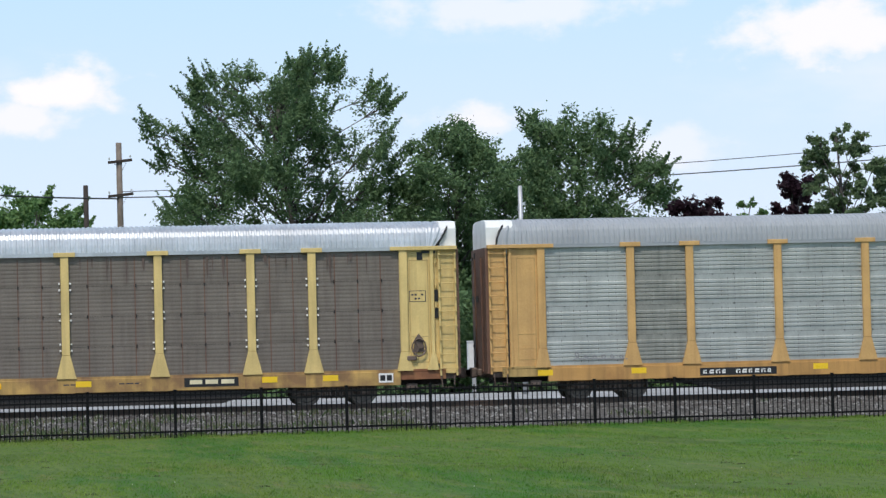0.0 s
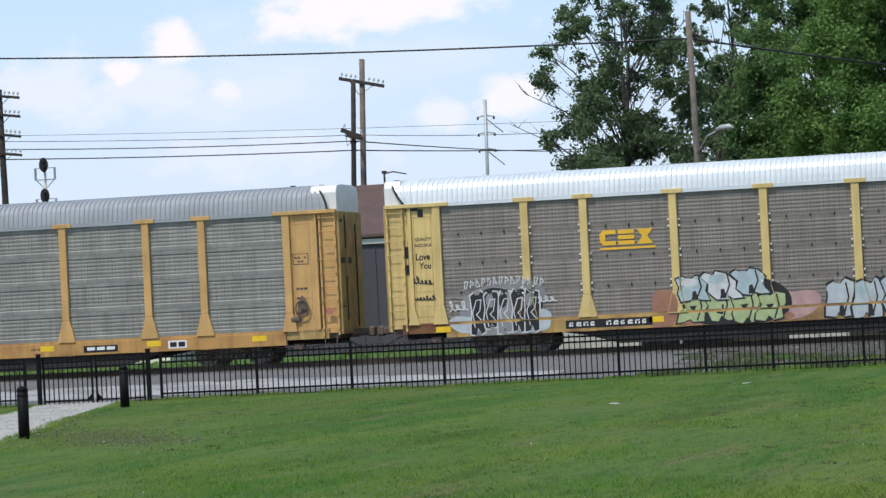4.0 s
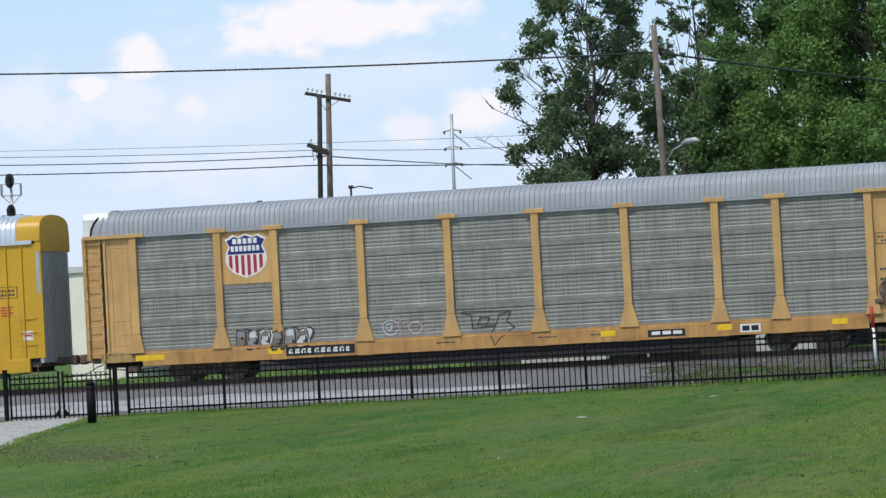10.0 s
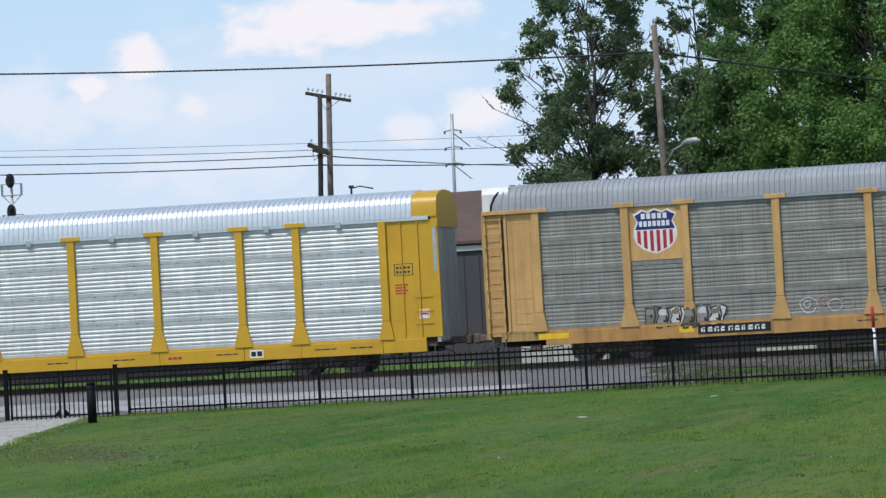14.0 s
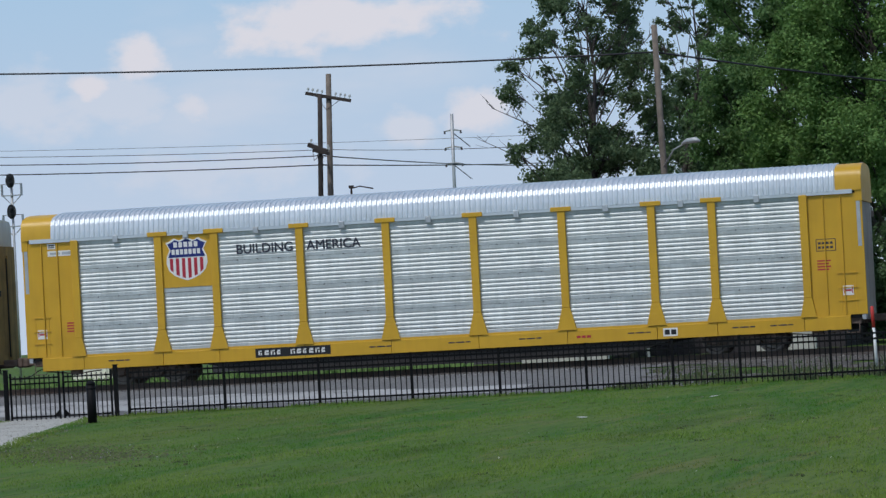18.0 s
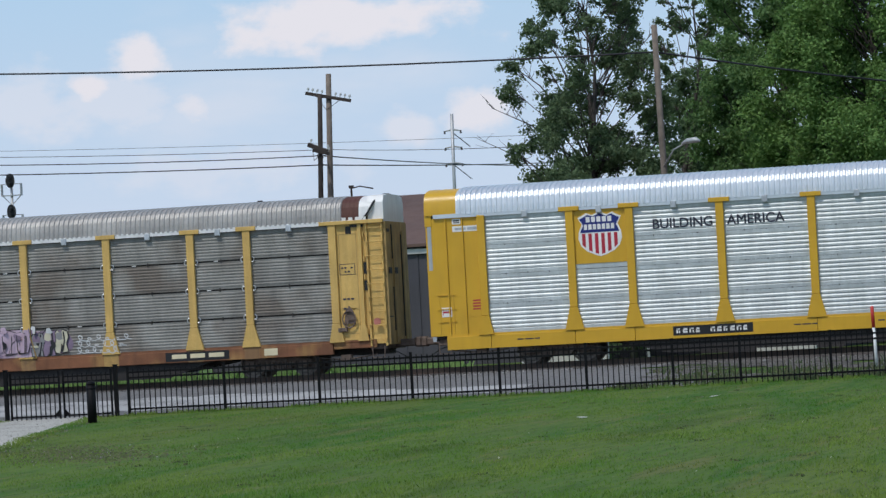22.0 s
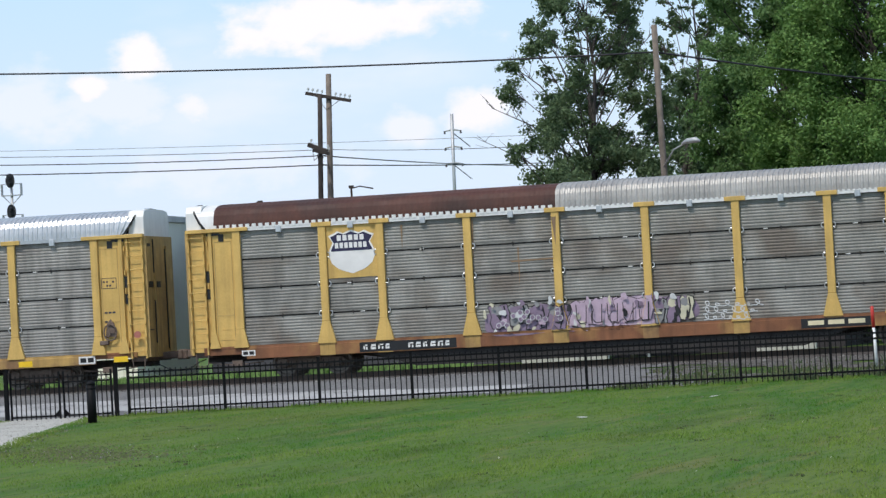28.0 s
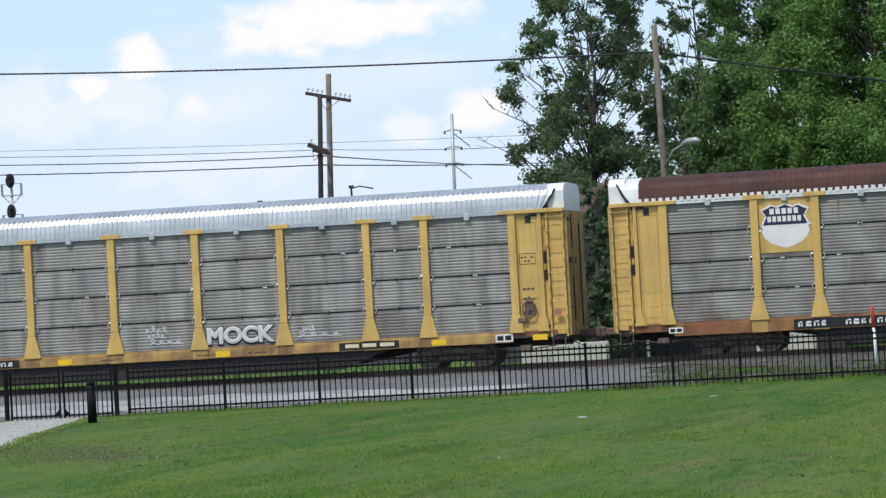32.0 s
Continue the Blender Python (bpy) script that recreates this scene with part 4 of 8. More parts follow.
BASE = dict(paint=YEL_OLD, sill=YEL_OLD, panel=PANEL_TAN, ribs=5, amp=0.03, flat=0.10, flare=0.62, roof=[(-12.70, 12.70, ROOF_GREY, "")], roof_pitch=0.165, roof_amp=0.024, eave=ROOF_GREY, end=END_TAN, ladder=True)
STYLES = [
    ("A", 30.46, dict(key="A", label="galvanised grey and yellow autorack freight car", paint=YEL_ORANGE, sill=SILL_ORANGE, panel=PANEL_LIGHT, end=END_BROWN, hood=ROOF_GREY, amp=0.024, flat=0.15, cuts=(0.0, 0.11, 0.70, 0.90), grid=0.32, narrow=PANEL_GALV, roof_amp=0.026, roof_pitch=0.165)),
    ("B", 2.17, dict(key="B", label="brown-grey panelled yellow autorack freight car", paint=YEL_PALE, sill=YEL_DIRTY, panel=PANEL_BROWN, amp=0.0035, ribs=7, flat=0.04, seams=True, hood=ROOF_SILVER, old=True, roof=[(-12.70, 12.70, ROOF_SILVER, "")], eave=ROOF_SILVER, end=END_BROWN)),
    ("C", -26.86, dict(key="C", label="tan-grey yellow autorack freight car with graffiti and white roof", paint=YEL_PALE, sill=YEL_DIRTY, panel=PANEL_TAN, amp=0.009, ribs=6, flat=0.10, grid=0.13, hood=ROOF_WHITE, old=True, roof=[(-12.70, 12.70, ROOF_WHITE, "")], eave=ROOF_WHITE)),
    ("D", -55.80, dict(key="D", label="galvanised grey yellow autorack freight car with railway shield", hood=ROOF_GREY, amp=0.010, flat=0.15, band=0.026, cuts=(0.1, 0.35, 0.7, 0.9), grid=0.15, roof_amp=0.026, roof_pitch=0.165, paint=YEL_ORANGE, sill=SILL_ORANGE, panel=PANEL_GALV, shield=1)),
    ("E", -84.73, dict(key="E", label="new silver and golden yellow autorack freight car with shield", paint=YEL_NEW, sill=YEL_NEW, panel=PANEL_NEW, amp=0.015, flat=0.13, band=0.008, cuts=(0.02, 0.16, 0.56, 0.84), clips=True, roof_amp=0.034, hood=YEL_NEW, roof=[(-12.75, 12.98, ROOF_NEW, "bright galvanised roof")], eave=ROOF_NEW, roof_pitch=0.17, end=END_GREY, ladder=False, shield=1, apex=5.65)),
    ("F", -113.55, dict(key="F", label="weathered grey yellow autorack freight car with rusted roof", paint=YEL_OLD, sill=SILL_RUST, panel=PANEL_OLD, ribs=8, flat=0.05, amp=0.010, gap=0.026, hood=WHITE, hood_left=WHITE, old=True, rings=True, clips=True, roof=[(-12.70, -1.4, ROOF_RUST, "dark red rusted roof"), (-1.4, 12.3, ROOF_OLD, "weathered grey roof"), (12.3, 12.88, ROOF_RUST, "dark red rusted roof")], eave=WHITE, shield=1, sill_z=0.52)),
    ("G", -142.33, dict(key="G", label="weathered grey yellow autorack freight car with silver roof", paint=YEL_OLD, sill=YEL_DIRTY, panel=PANEL_STREAKED, ribs=8, flat=0.05, amp=0.010, gap=0.026, hood=ROOF_SILVER, old=True, rings=True, clips=True, roof=[(-12.70, 12.70, ROOF_SILVER, "")], eave=ROOF_SILVER, sill_z=0.60)),
]
CARS = {}
for _k, _s, _d in STYLES:
    c_, w_ = build_car({**BASE, **_d})
    CARS[_k] = (c_, w_, _s)


# ---- markings and graffiti ----
G_COL = {k: mat("spray_" + k, c, 0.6, var=0.14, scale=3.0, streak=0.15, grime=tuple(v * 0.6 for v in c)) for k, c in dict(
    black=(0.02, 0.02, 0.022), white=(0.62, 0.63, 0.62), green=(0.43, 0.51, 0.26), cyan=(0.43, 0.53, 0.55), silver=(0.49, 0.54, 0.555),
    purple=(0.25, 0.185, 0.26), pink=(0.52, 0.40, 0.49), stain=(0.125, 0.085, 0.070), rust=(0.25, 0.165, 0.095), cream=(0.60, 0.57, 0.42), soot=(0.165, 0.155, 0.15), tan=(0.21, 0.18, 0.135), brown=(0.36, 0.18, 0.11), rose=(0.50, 0.32, 0.30), grey=(0.28, 0.28, 0.28)).items()}


def clip_poly(poly, window):
    """The part of a polygon inside a convex window (both run counter-clockwise)."""
    out = poly
    for i in range(len(window)):
        (ax, az), (bx, bz) = window[i], window[(i + 1) % len(window)]
        src, out = out, []
        for j in range(len(src)):
            p, q = src[j - 1], src[j]
            dp = (bx - ax) * (p[1] - az) - (bz - az) * (p[0] - ax)
            dq = (bx - ax) * (q[1] - az) - (bz - az) * (q[0] - ax)
            if (dp >= 0) != (dq >= 0):
                t = dp / (dp - dq)
                out.append((p[0] + t * (q[0] - p[0]), p[1] + t * (q[1] - p[1])))
            if dq >= 0:
                out.append(q)
        if len(out) < 3:
            return []
    return out


class Sprayer:
    """Lays thin coats of paint on a car's side: on its panels, posts and sill."""

    def __init__(self, key):
        self.car = CARS[key][0]
        self.st = {**BASE, **next(d for k, _, d in STYLES if k == key)}
        zs = self.st.get("sill_z", 0.46)
        self.zones = [([(-13, Z_PAN + 0.03), (13, Z_PAN + 0.03), (13, 4.6), (-13, 4.6)], SIDE - max(self.st["amp"], self.st.get("band", 0.0)) - 0.002),
                      ([(-13.2, zs + 0.01), (13.2, zs + 0.01), (13.2, Z_PAN - 0.06), (-13.2, Z_PAN - 0.06)], FACE + 0.0165)]
        for x in POSTS[1:-1]:
            f = self.st["flare"] / 2
            self.zones.append(([(x - 0.11, 1.62), (x + 0.11, 1.62), (x + 0.11, 4.6), (x - 0.11, 4.6)], FACE - 0.022))
            self.zones.append(([(x - f + 0.02, Z_PAN), (x + f - 0.02, Z_PAN), (x + 0.11, 1.62), (x - 0.11, 1.62)], FACE - 0.022))
        self.bm, self.mats, self.lift = bmesh.new(), [], 0.0

    def coat(self, poly, col, step=0.0012):
        if col not in self.mats:
            self.mats.append(col)
        area = sum(p[0] * q[1] - q[0] * p[1] for p, q in zip(poly, poly[1:] + poly[:1]))
        if area < 0:
            poly = poly[::-1]
        self.lift += step
        for win, y in self.zones:
            c = clip_poly(poly, win)
            if len(c) > 2:
                f = self.bm.faces.new([self.bm.verts.new((x, y - self.lift, z)) for x, z in c])
                f.material_index = self.mats.index(col)

    def blob(self, cx, cz, a, b, col, rng, edge=0.0, edge_col="black", power=2.6, lobes=0.10):
        ph = rng.uniform(0, 6.28, 3)
        pts = []
        for t in np.linspace(0, 2 * math.pi, 26, endpoint=False):
            c, s_ = math.cos(t), math.sin(t)
            r = (abs(c) ** power + abs(s_) ** power) ** (-1 / power) * (1 + lobes * math.sin(2 * t + ph[0]) + lobes * 0.7 * math.sin(3 * t + ph[1]))
            pts.append((c * r, s_ * r))
        if edge:
            self.coat([(cx + x * (a + edge), cz + z * (b + edge)) for x, z in pts], edge_col)
        self.coat([(cx + x * a, cz + z * b) for x, z in pts], col)

    def stroke(self, pts, width, col):
        for (x0, z0), (x1, z1) in zip(pts, pts[1:]):
            d = math.hypot(x1 - x0, z1 - z0) or 1
            nx, nz = -(z1 - z0) / d * width / 2, (x1 - x0) / d * width / 2
            ex, ez = (x1 - x0) / d * width * 0.3, (z1 - z0) / d * width * 0.3
            self.coat([(x0 - ex + nx, z0 - ez + nz), (x0 - ex - nx, z0 - ez - nz), (x1 + ex - nx, z1 + ez - nz), (x1 + ex + nx, z1 + ez + nz)], col, 0.00002)

    def scrawl(self, x0, x1, z0, z1, turns, width, col, seed):
        """A running hand that cannot be read: loops and uprights."""
        rng = np.random.default_rng(seed)
        pts = []
        h, pitch = z1 - z0, (x1 - x0) / turns
        tall = rng.choice([0.45, 0.55, 1.0], size=turns + 1, p=[0.4, 0.3, 0.3])
        for i in range(turns * 10 + 1):
            u = i / 10
            a = 2 * math.pi * u
            k = tall[int(u)]
            pts.append((x0 + pitch * u + 0.42 * pitch * math.sin(a) + 0.1 * h * math.cos(a), z0 + h * (0.5 * k - 0.5 * k * math.cos(a)) + 0.05 * h * rng.normal() + 0.08 * h * math.sin(u)))
        self.stroke(pts, width, col)

    def done(self, label):
        o = part("graffiti", self.bm, [G_COL[c] for c in self.mats], self.car, label)
        o["kind"] = "stuff"
        self.bm, self.mats, self.lift = bmesh.new(), [], 0.0
        return o


def letters(sp, x0, x1, z0, z1, count, cols, rng, edge=0.05, holes=True, edge_col="black"):
    """Swollen, overlapping letter shapes."""
    w_ = (x1 - x0) / count
    for i in range(count):
        cx, cz = x0 + w_ * (i + 0.5), (z0 + z1) / 2 + rng.normal() * 0.05
        h = (z1 - z0) / 2 * rng.uniform(0.85, 1.05)
        tilt = rng.normal() * 0.12
        q = [(-0.55, -1), (-0.15, -1.05), (0.0, -0.7), (0.2, -1.02), (0.6, -0.95), (0.5, -0.2), (0.66, 0.3), (0.55, 0.95), (0.15, 1.05), (-0.05, 0.75), (-0.35, 1.02), (-0.62, 0.8), (-0.5, 0.1), (-0.64, -0.4)]
        q = [(x + rng.normal() * 0.05 + tilt * z, z + rng.normal() * 0.05) for x, z in q]
        if edge:
            sp.coat([(cx + x * (w_ * 0.86 + edge * 1.6), cz + z * (h + edge)) for x, z in q], edge_col)
        sp.coat([(cx + x * w_ * 0.86, cz + z * h) for x, z in q], cols[i % len(cols)])
        sp.blob(cx - w_ * 0.15, cz + h * 0.55, w_ * 0.30, h * 0.34, cols[(i + 1) % len(cols)], rng, 0.0)
        if holes:
            k = rng.integers(0, 3)
            if k == 0:
                sp.coat([(cx - w_ * 0.2, cz + h * 0.15), (cx + w_ * 0.12, cz + h * 0.2), (cx - w_ * 0.02, cz - h * 0.25)], "black")
            elif k == 1:
                sp.coat([(cx - w_ * 0.05, cz - h * 0.95), (cx + w_ * 0.18, cz - h * 0.9), (cx + w_ * 0.10, cz - h * 0.2), (cx - w_ * 0.02, cz - h * 0.25)], "black")
            else:
                sp.stroke([(cx - w_ * 0.1, cz - h * 0.4), (cx + w_ * 0.1, cz - h * 0.5), (cx + w_ * 0.12, cz + h * 0.1)], 0.06, "black")
            sp.stroke([(cx + w_ * 0.22, cz + h * 0.9), (cx + w_ * 0.30, cz + h * 0.1), (cx + w_ * 0.12, cz - h * 0.9)], 0.05, "black")
            sp.stroke([(cx - w_ * 0.42, cz + h * 0.35), (cx - w_ * 0.1, cz + h * 0.55), (cx + w_ * 0.15, cz + h * 0.25)], 0.04, cols[(i + 1) % len(cols)])


def graffiti():
    rng = np.random.default_rng(5)
    sp = Sprayer("C")
    sp.blob(-9.9, 1.25, 1.5, 0.85, "grey", rng, lobes=0.12)
    sp.blob(-9.7, 1.3, 0.9, 0.75, "black", rng, lobes=0.15)
    sp.blob(-11.1, 0.85, 0.55, 0.28, "silver", rng)
    sp.blob(-8.9, 0.85, 0.55, 0.35, "silver", rng)
    letters(sp, -10.95, -8.75, 0.62, 1.88, 5, ["black", "black", "grey"], rng, 0.045, False, "white")
    for i in range(5):
        x = -10.85 + i * 0.45
        sp.stroke([(x, 0.75), (x - 0.08, 1.2), (x + 0.06, 1.6), (x + 0.22, 1.62), (x + 0.16, 1.25), (x + 0.05, 1.15), (x + 0.25, 0.9)], 0.035, "white")
    for k in range(14):
        x = -11.15 + 0.19 * k
        z = 1.98 + 0.10 * math.sin(math.pi * k / 13)
        sp.stroke([(x, z), (x + 0.02, z + 0.24), (x + 0.12, z + 0.22 - 0.1 * (k % 3)), (x + 0.05, z + 0.08 * (k % 2))], 0.035, "white")
    for k in range(9):
        a = 0.4 + 2.3 * k / 8
        sp.stroke([(-10.0 + 1.35 * math.cos(a), 1.35 + 0.75 * math.sin(a)), (-10.0 + 1.75 * math.cos(a), 1.35 + 0.95 * math.sin(a))], 0.03, "grey")
    sp.scrawl(-11.7, -11.1, 1.3, 1.6, 3, 0.04, "white", 4)
    sp.scrawl(-8.8, -8.2, 1.45, 1.75, 3, 0.04, "white", 6)
    sp.done("black and white spray-paint graffiti")
    sp.blob(-4.75, 0.95, 0.45, 0.65, "brown", rng, lobes=0.15)
    sp.blob(-0.7, 1.0, 0.75, 0.50, "rose", rng, lobes=0.15)
    sp.blob(-2.6, 0.75, 2.0, 0.30, "brown", rng)
    sp.blob(-2.5, 1.2, 1.7, 0.80, "black", rng, lobes=0.05)
    letters(sp, -4.2, -0.95, 0.52, 1.45, 4, ["green", "green", "green"], rng)
    letters(sp, -4.25, -1.55, 1.25, 2.08, 3, ["cyan", "white", "cyan"], rng)
    sp.done("green and pale blue bubble graffiti with black outlines")
    sp.blob(5.2, 0.8, 0.5, 0.30, "rose", rng)
    letters(sp, 0.35, 4.8, 0.52, 1.66, 5, ["silver", "silver", "cyan"], rng, edge=0.07)
    sp.done("silver bubble graffiti with black outlines")
    sp.scrawl(9.6, 11.6, 0.95, 1.4, 6, 0.05, "white", 8)
    sp.done("white handwritten graffiti")
    sp.zones.append(([(-13, 1.2), (-12.05, 1.2), (-12.05, 4.4), (-13, 4.4)], SIDE - 0.035))
    sp.zones.append(([(12.05, 1.0), (12.9, 1.0), (12.9, 4.4), (12.05, 4.4)], SIDE - 0.035))
    sp.zones = sp.zones[-2:]
    for z, n_, e_ in ((2.22, 5, -12.2), (1.70, 7, -12.12)):
        sp.scrawl(-12.86, e_, z, z + (0.22 if n_ < 6 else 0.13), n_, 0.035, "black", int(z * 100) + 7)
    sp.scrawl(12.35, 12.75, 3.3, 3.9, 2, 0.05, "black", 61)
    sp.stroke([(12.55, 3.3), (12.55, 2.85)], 0.04, "black")
    sp.scrawl(12.2, 12.85, 1.2, 1.45, 4, 0.035, "black", 62)
    sp.done("black handwritten marks")
    sp = Sprayer("D")
    letters(sp, -8.6, -6.1, 0.82, 1.40, 6, ["tan", "grey", "white"], rng, edge=0.04)
    sp.done("small silver and black graffiti")
    for i, (cx, cz, a_, b_) in enumerate(((-3.45, 1.28, 0.26, 0.24), (-3.0, 1.32, 0.20, 0.22), (-2.62, 1.24, 0.22, 0.18), (-2.25, 1.28, 0.20, 0.16), (-3.5, 1.3, 0.1, 0.1), (-2.95, 1.36, 0.07, 0.1))):
        sp.stroke([(cx + a_ * (1 + 0.12 * math.sin(3 * t_)) * math.cos(t_), cz + b_ * math.sin(t_)) for t_ in np.linspace(0.3 * i, 0.3 * i + 5.9, 15)], 0.03, "rose" if i % 2 else "white")
    sp.done("faint pink outline graffiti")
    sp.stroke([(-1.1, 1.62), (-0.8, 1.55), (-0.75, 1.1), (0.0, 1.2), (0.1, 1.5), (0.5, 1.62), (0.35, 1.3), (0.6, 1.1), (0.1, 0.75), (-0.05, 0.55), (-0.2, 0.9), (0.0, 1.15)], 0.03, "black")
    sp.stroke([(-0.6, 1.2), (-0.5, 1.45), (-0.2, 1.45), (-0.3, 1.2), (-0.6, 1.25)], 0.03, "black")
    sp.stroke([(-1.1, 1.66), (0.5, 1.62)], 0.025, "black")
    sp.done("black line graffiti")
    sp = Sprayer("F")
    sp.blob(-2.6, 1.25, 1.3, 0.42, "purple", rng, lobes=0.06, power=4)
    sp.blob(0.35, 1.4, 1.6, 0.46, "pink", rng, lobes=0.05, power=5)
    sp.blob(2.2, 1.4, 0.75, 0.42, "purple", rng, lobes=0.08)
    letters(sp, -3.7, -1.2, 0.98, 1.72, 4, ["purple", "grey", "purple"], rng, edge=0.03)
    letters(sp, -1.1, 1.6, 1.0, 1.82, 4, ["pink", "pink"], rng, edge=0.02, holes=False)
    letters(sp, 1.6, 2.8, 1.0, 1.8, 3, ["grey", "purple", "cream"], rng, edge=0.03)
    for i in range(26):
        sp.blob(rng.uniform(-3.9, 2.9), rng.uniform(0.95, 1.85), rng.uniform(0.03, 0.12), rng.uniform(0.04, 0.13), ["white", "purple", "grey", "cream", "pink", "black"][i % 6], rng, lobes=0.2)
    for i in range(16):
        x, z = rng.uniform(-3.6, -1.4), rng.uniform(1.0, 1.6)
        sp.blob(x, z, 0.07, 0.07, "purple", rng, 0.018, "white", 2.0, 0.03)
    for i in range(22):
        x = rng.uniform(-3.9, 2.9)
        z = rng.choice([1.80, 1.0]) + rng.uniform(-0.08, 0.10)
        sp.blob(x, z, rng.uniform(0.04, 0.10), rng.uniform(0.05, 0.13), ["cream", "white", "pink", "purple"][i % 4], rng, 0.0, "black", 2.0, 0.25)
    for i in range(5):
        x = -0.9 + 0.5 * i
        sp.stroke([(x, 1.68), (x + 0.02, 1.2), (x + 0.12, 1.08), (x + 0.3, 1.1), (x + 0.33, 1.66)], 0.03, "black")
    sp.done("faded purple and pink spray-paint graffiti")
    for k in range(3):
        sp.scrawl(3.1, 4.6 + 0.2 * k, 0.98 + 0.2 * k, 1.16 + 0.2 * k, 6, 0.03, "white", 40 + k)
    sp.done("white handwritten graffiti")
    sp = Sprayer("G")
    for k, (a, b, z) in enumerate(((-0.42, 0.35, 1.55), (-0.35, 0.25, 1.36), (-0.3, 0.85, 1.15), (4.9, 5.3, 1.34), (4.7, 6.2, 1.14))):
        sp.scrawl(a, b, z, z + 0.17, 4, 0.03, "white", 70 + k)
    sp.done("white handwritten graffiti")
    for key, seed in (("B", 11),):
        sp = Sprayer(key)
        r2 = np.random.default_rng(seed)
        for a, b in zip(POSTS, POSTS[1:]):
            for _ in range(5):
                x, w_, ln = r2.uniform(a + 0.4, b - 0.4), r2.uniform(0.012, 0.045), r2.uniform(0.15, 1.0)
                sp.coat([(x - w_, 4.62), (x + w_, 4.62), (x + w_ * 0.8, 4.62 - ln * 0.7), (x + w_ * 0.2, 4.62 - ln), (x - w_ * 0.8, 4.62 - ln * 0.6)], "stain")
        o = sp.done("rust stains below the roof")
        o.name, o["kind"] = "rust_stain", "stuff"
    sp = Sprayer("F")
    for pts in ([(-2.72, 3.6), (-2.66, 3.6), (-2.67, 2.7), (-2.70, 2.4)], [(-3.0, 3.2), (-1.5, 3.22), (-1.6, 3.17), (-2.9, 3.14)], [(-1.55, 4.5), (-1.4, 4.5), (-1.45, 3.6)], [(-4.2, 4.55), (-4.1, 4.55), (-4.14, 3.3)], [(-6.5, 4.55), (-6.42, 4.55), (-6.46, 3.7)]):
        sp.coat(pts, "rust")
    o = sp.done("orange rust stains on the panels")
    o.name, o["kind"] = "rust_stain", "stuff"
    sp = Sprayer("A")
    sp.scrawl(-11.0, -9.3, 1.12, 1.34, 6, 0.035, "grey", 80)
    sp.done("faint grey graffiti")


graffiti()


def plate(car, x0, z0, x1, z1, y, back, name, label, bars=(), bar_mat=None, thick=0.006):
    """A flat plate with plain bars for its writing; bars: rows of (share of x from, to, share of z from, to)."""
    bm = bmesh.new()
    box(bm, x0, x1, y - thick, y, z0, z1)
    for a, b, c, d in bars:
        box(bm, x0 + (x1 - x0) * a, x0 + (x1 - x0) * b, y - thick - 0.003, y - thick, z0 + (z1 - z0) * c, z0 + (z1 - z0) * d, mi=1)
    return part(name, bm, [back, bar_mat or LETTER], car, label)


def marks(n1, n2, gap=0.10):
    """Two groups of upright bars, as a reporting mark is set."""
    out, w_ = [], (0.92 - gap) / (n1 + n2)
    for i in range(n1 + n2):
        x = 0.04 + i * w_ + (gap if i >= n1 else 0)
        e = x + w_ * (0.70 if i % 3 else 0.56)
        out += [(x, e, 0.24, 0.46), (x + 0.1 * w_, e, 0.54, 0.76), (x, x + 0.22 * w_, 0.4, 0.6)] if i % 2 else [(x, x + w_ * 0.25, 0.24, 0.76), (x, e, 0.62, 0.76), (e - w_ * 0.2, e, 0.24, 0.5)]
    return out


BLOCKS3 = [(0.10, 0.33, 0.30, 0.78), (0.39, 0.62, 0.30, 0.78), (0.68, 0.92, 0.30, 0.78)]
FS, FC = FACE + 0.02, SIDE - 0.02  # faces of the sill and of the corner panels


def shield_shape(cx, z0, z1, half, k=1.0):
    h = z1 - z0
    pts = [(0, 0.0), (-0.30, 0.05), (-0.62, 0.12), (-0.88, 0.24), (-1.0, 0.40), (-0.97, 0.56), (-0.82, 0.72), (-1.0, 0.88), (-0.80, 0.92), (-0.60, 0.98), (-0.34, 0.93), (0, 1.0)]
    pts = pts + [(-x, z) for x, z in pts[-2:0:-1]]
    return [(cx + x * half * k, z0 + h * (0.5 + (z - 0.5) * k)) for x, z in pts]


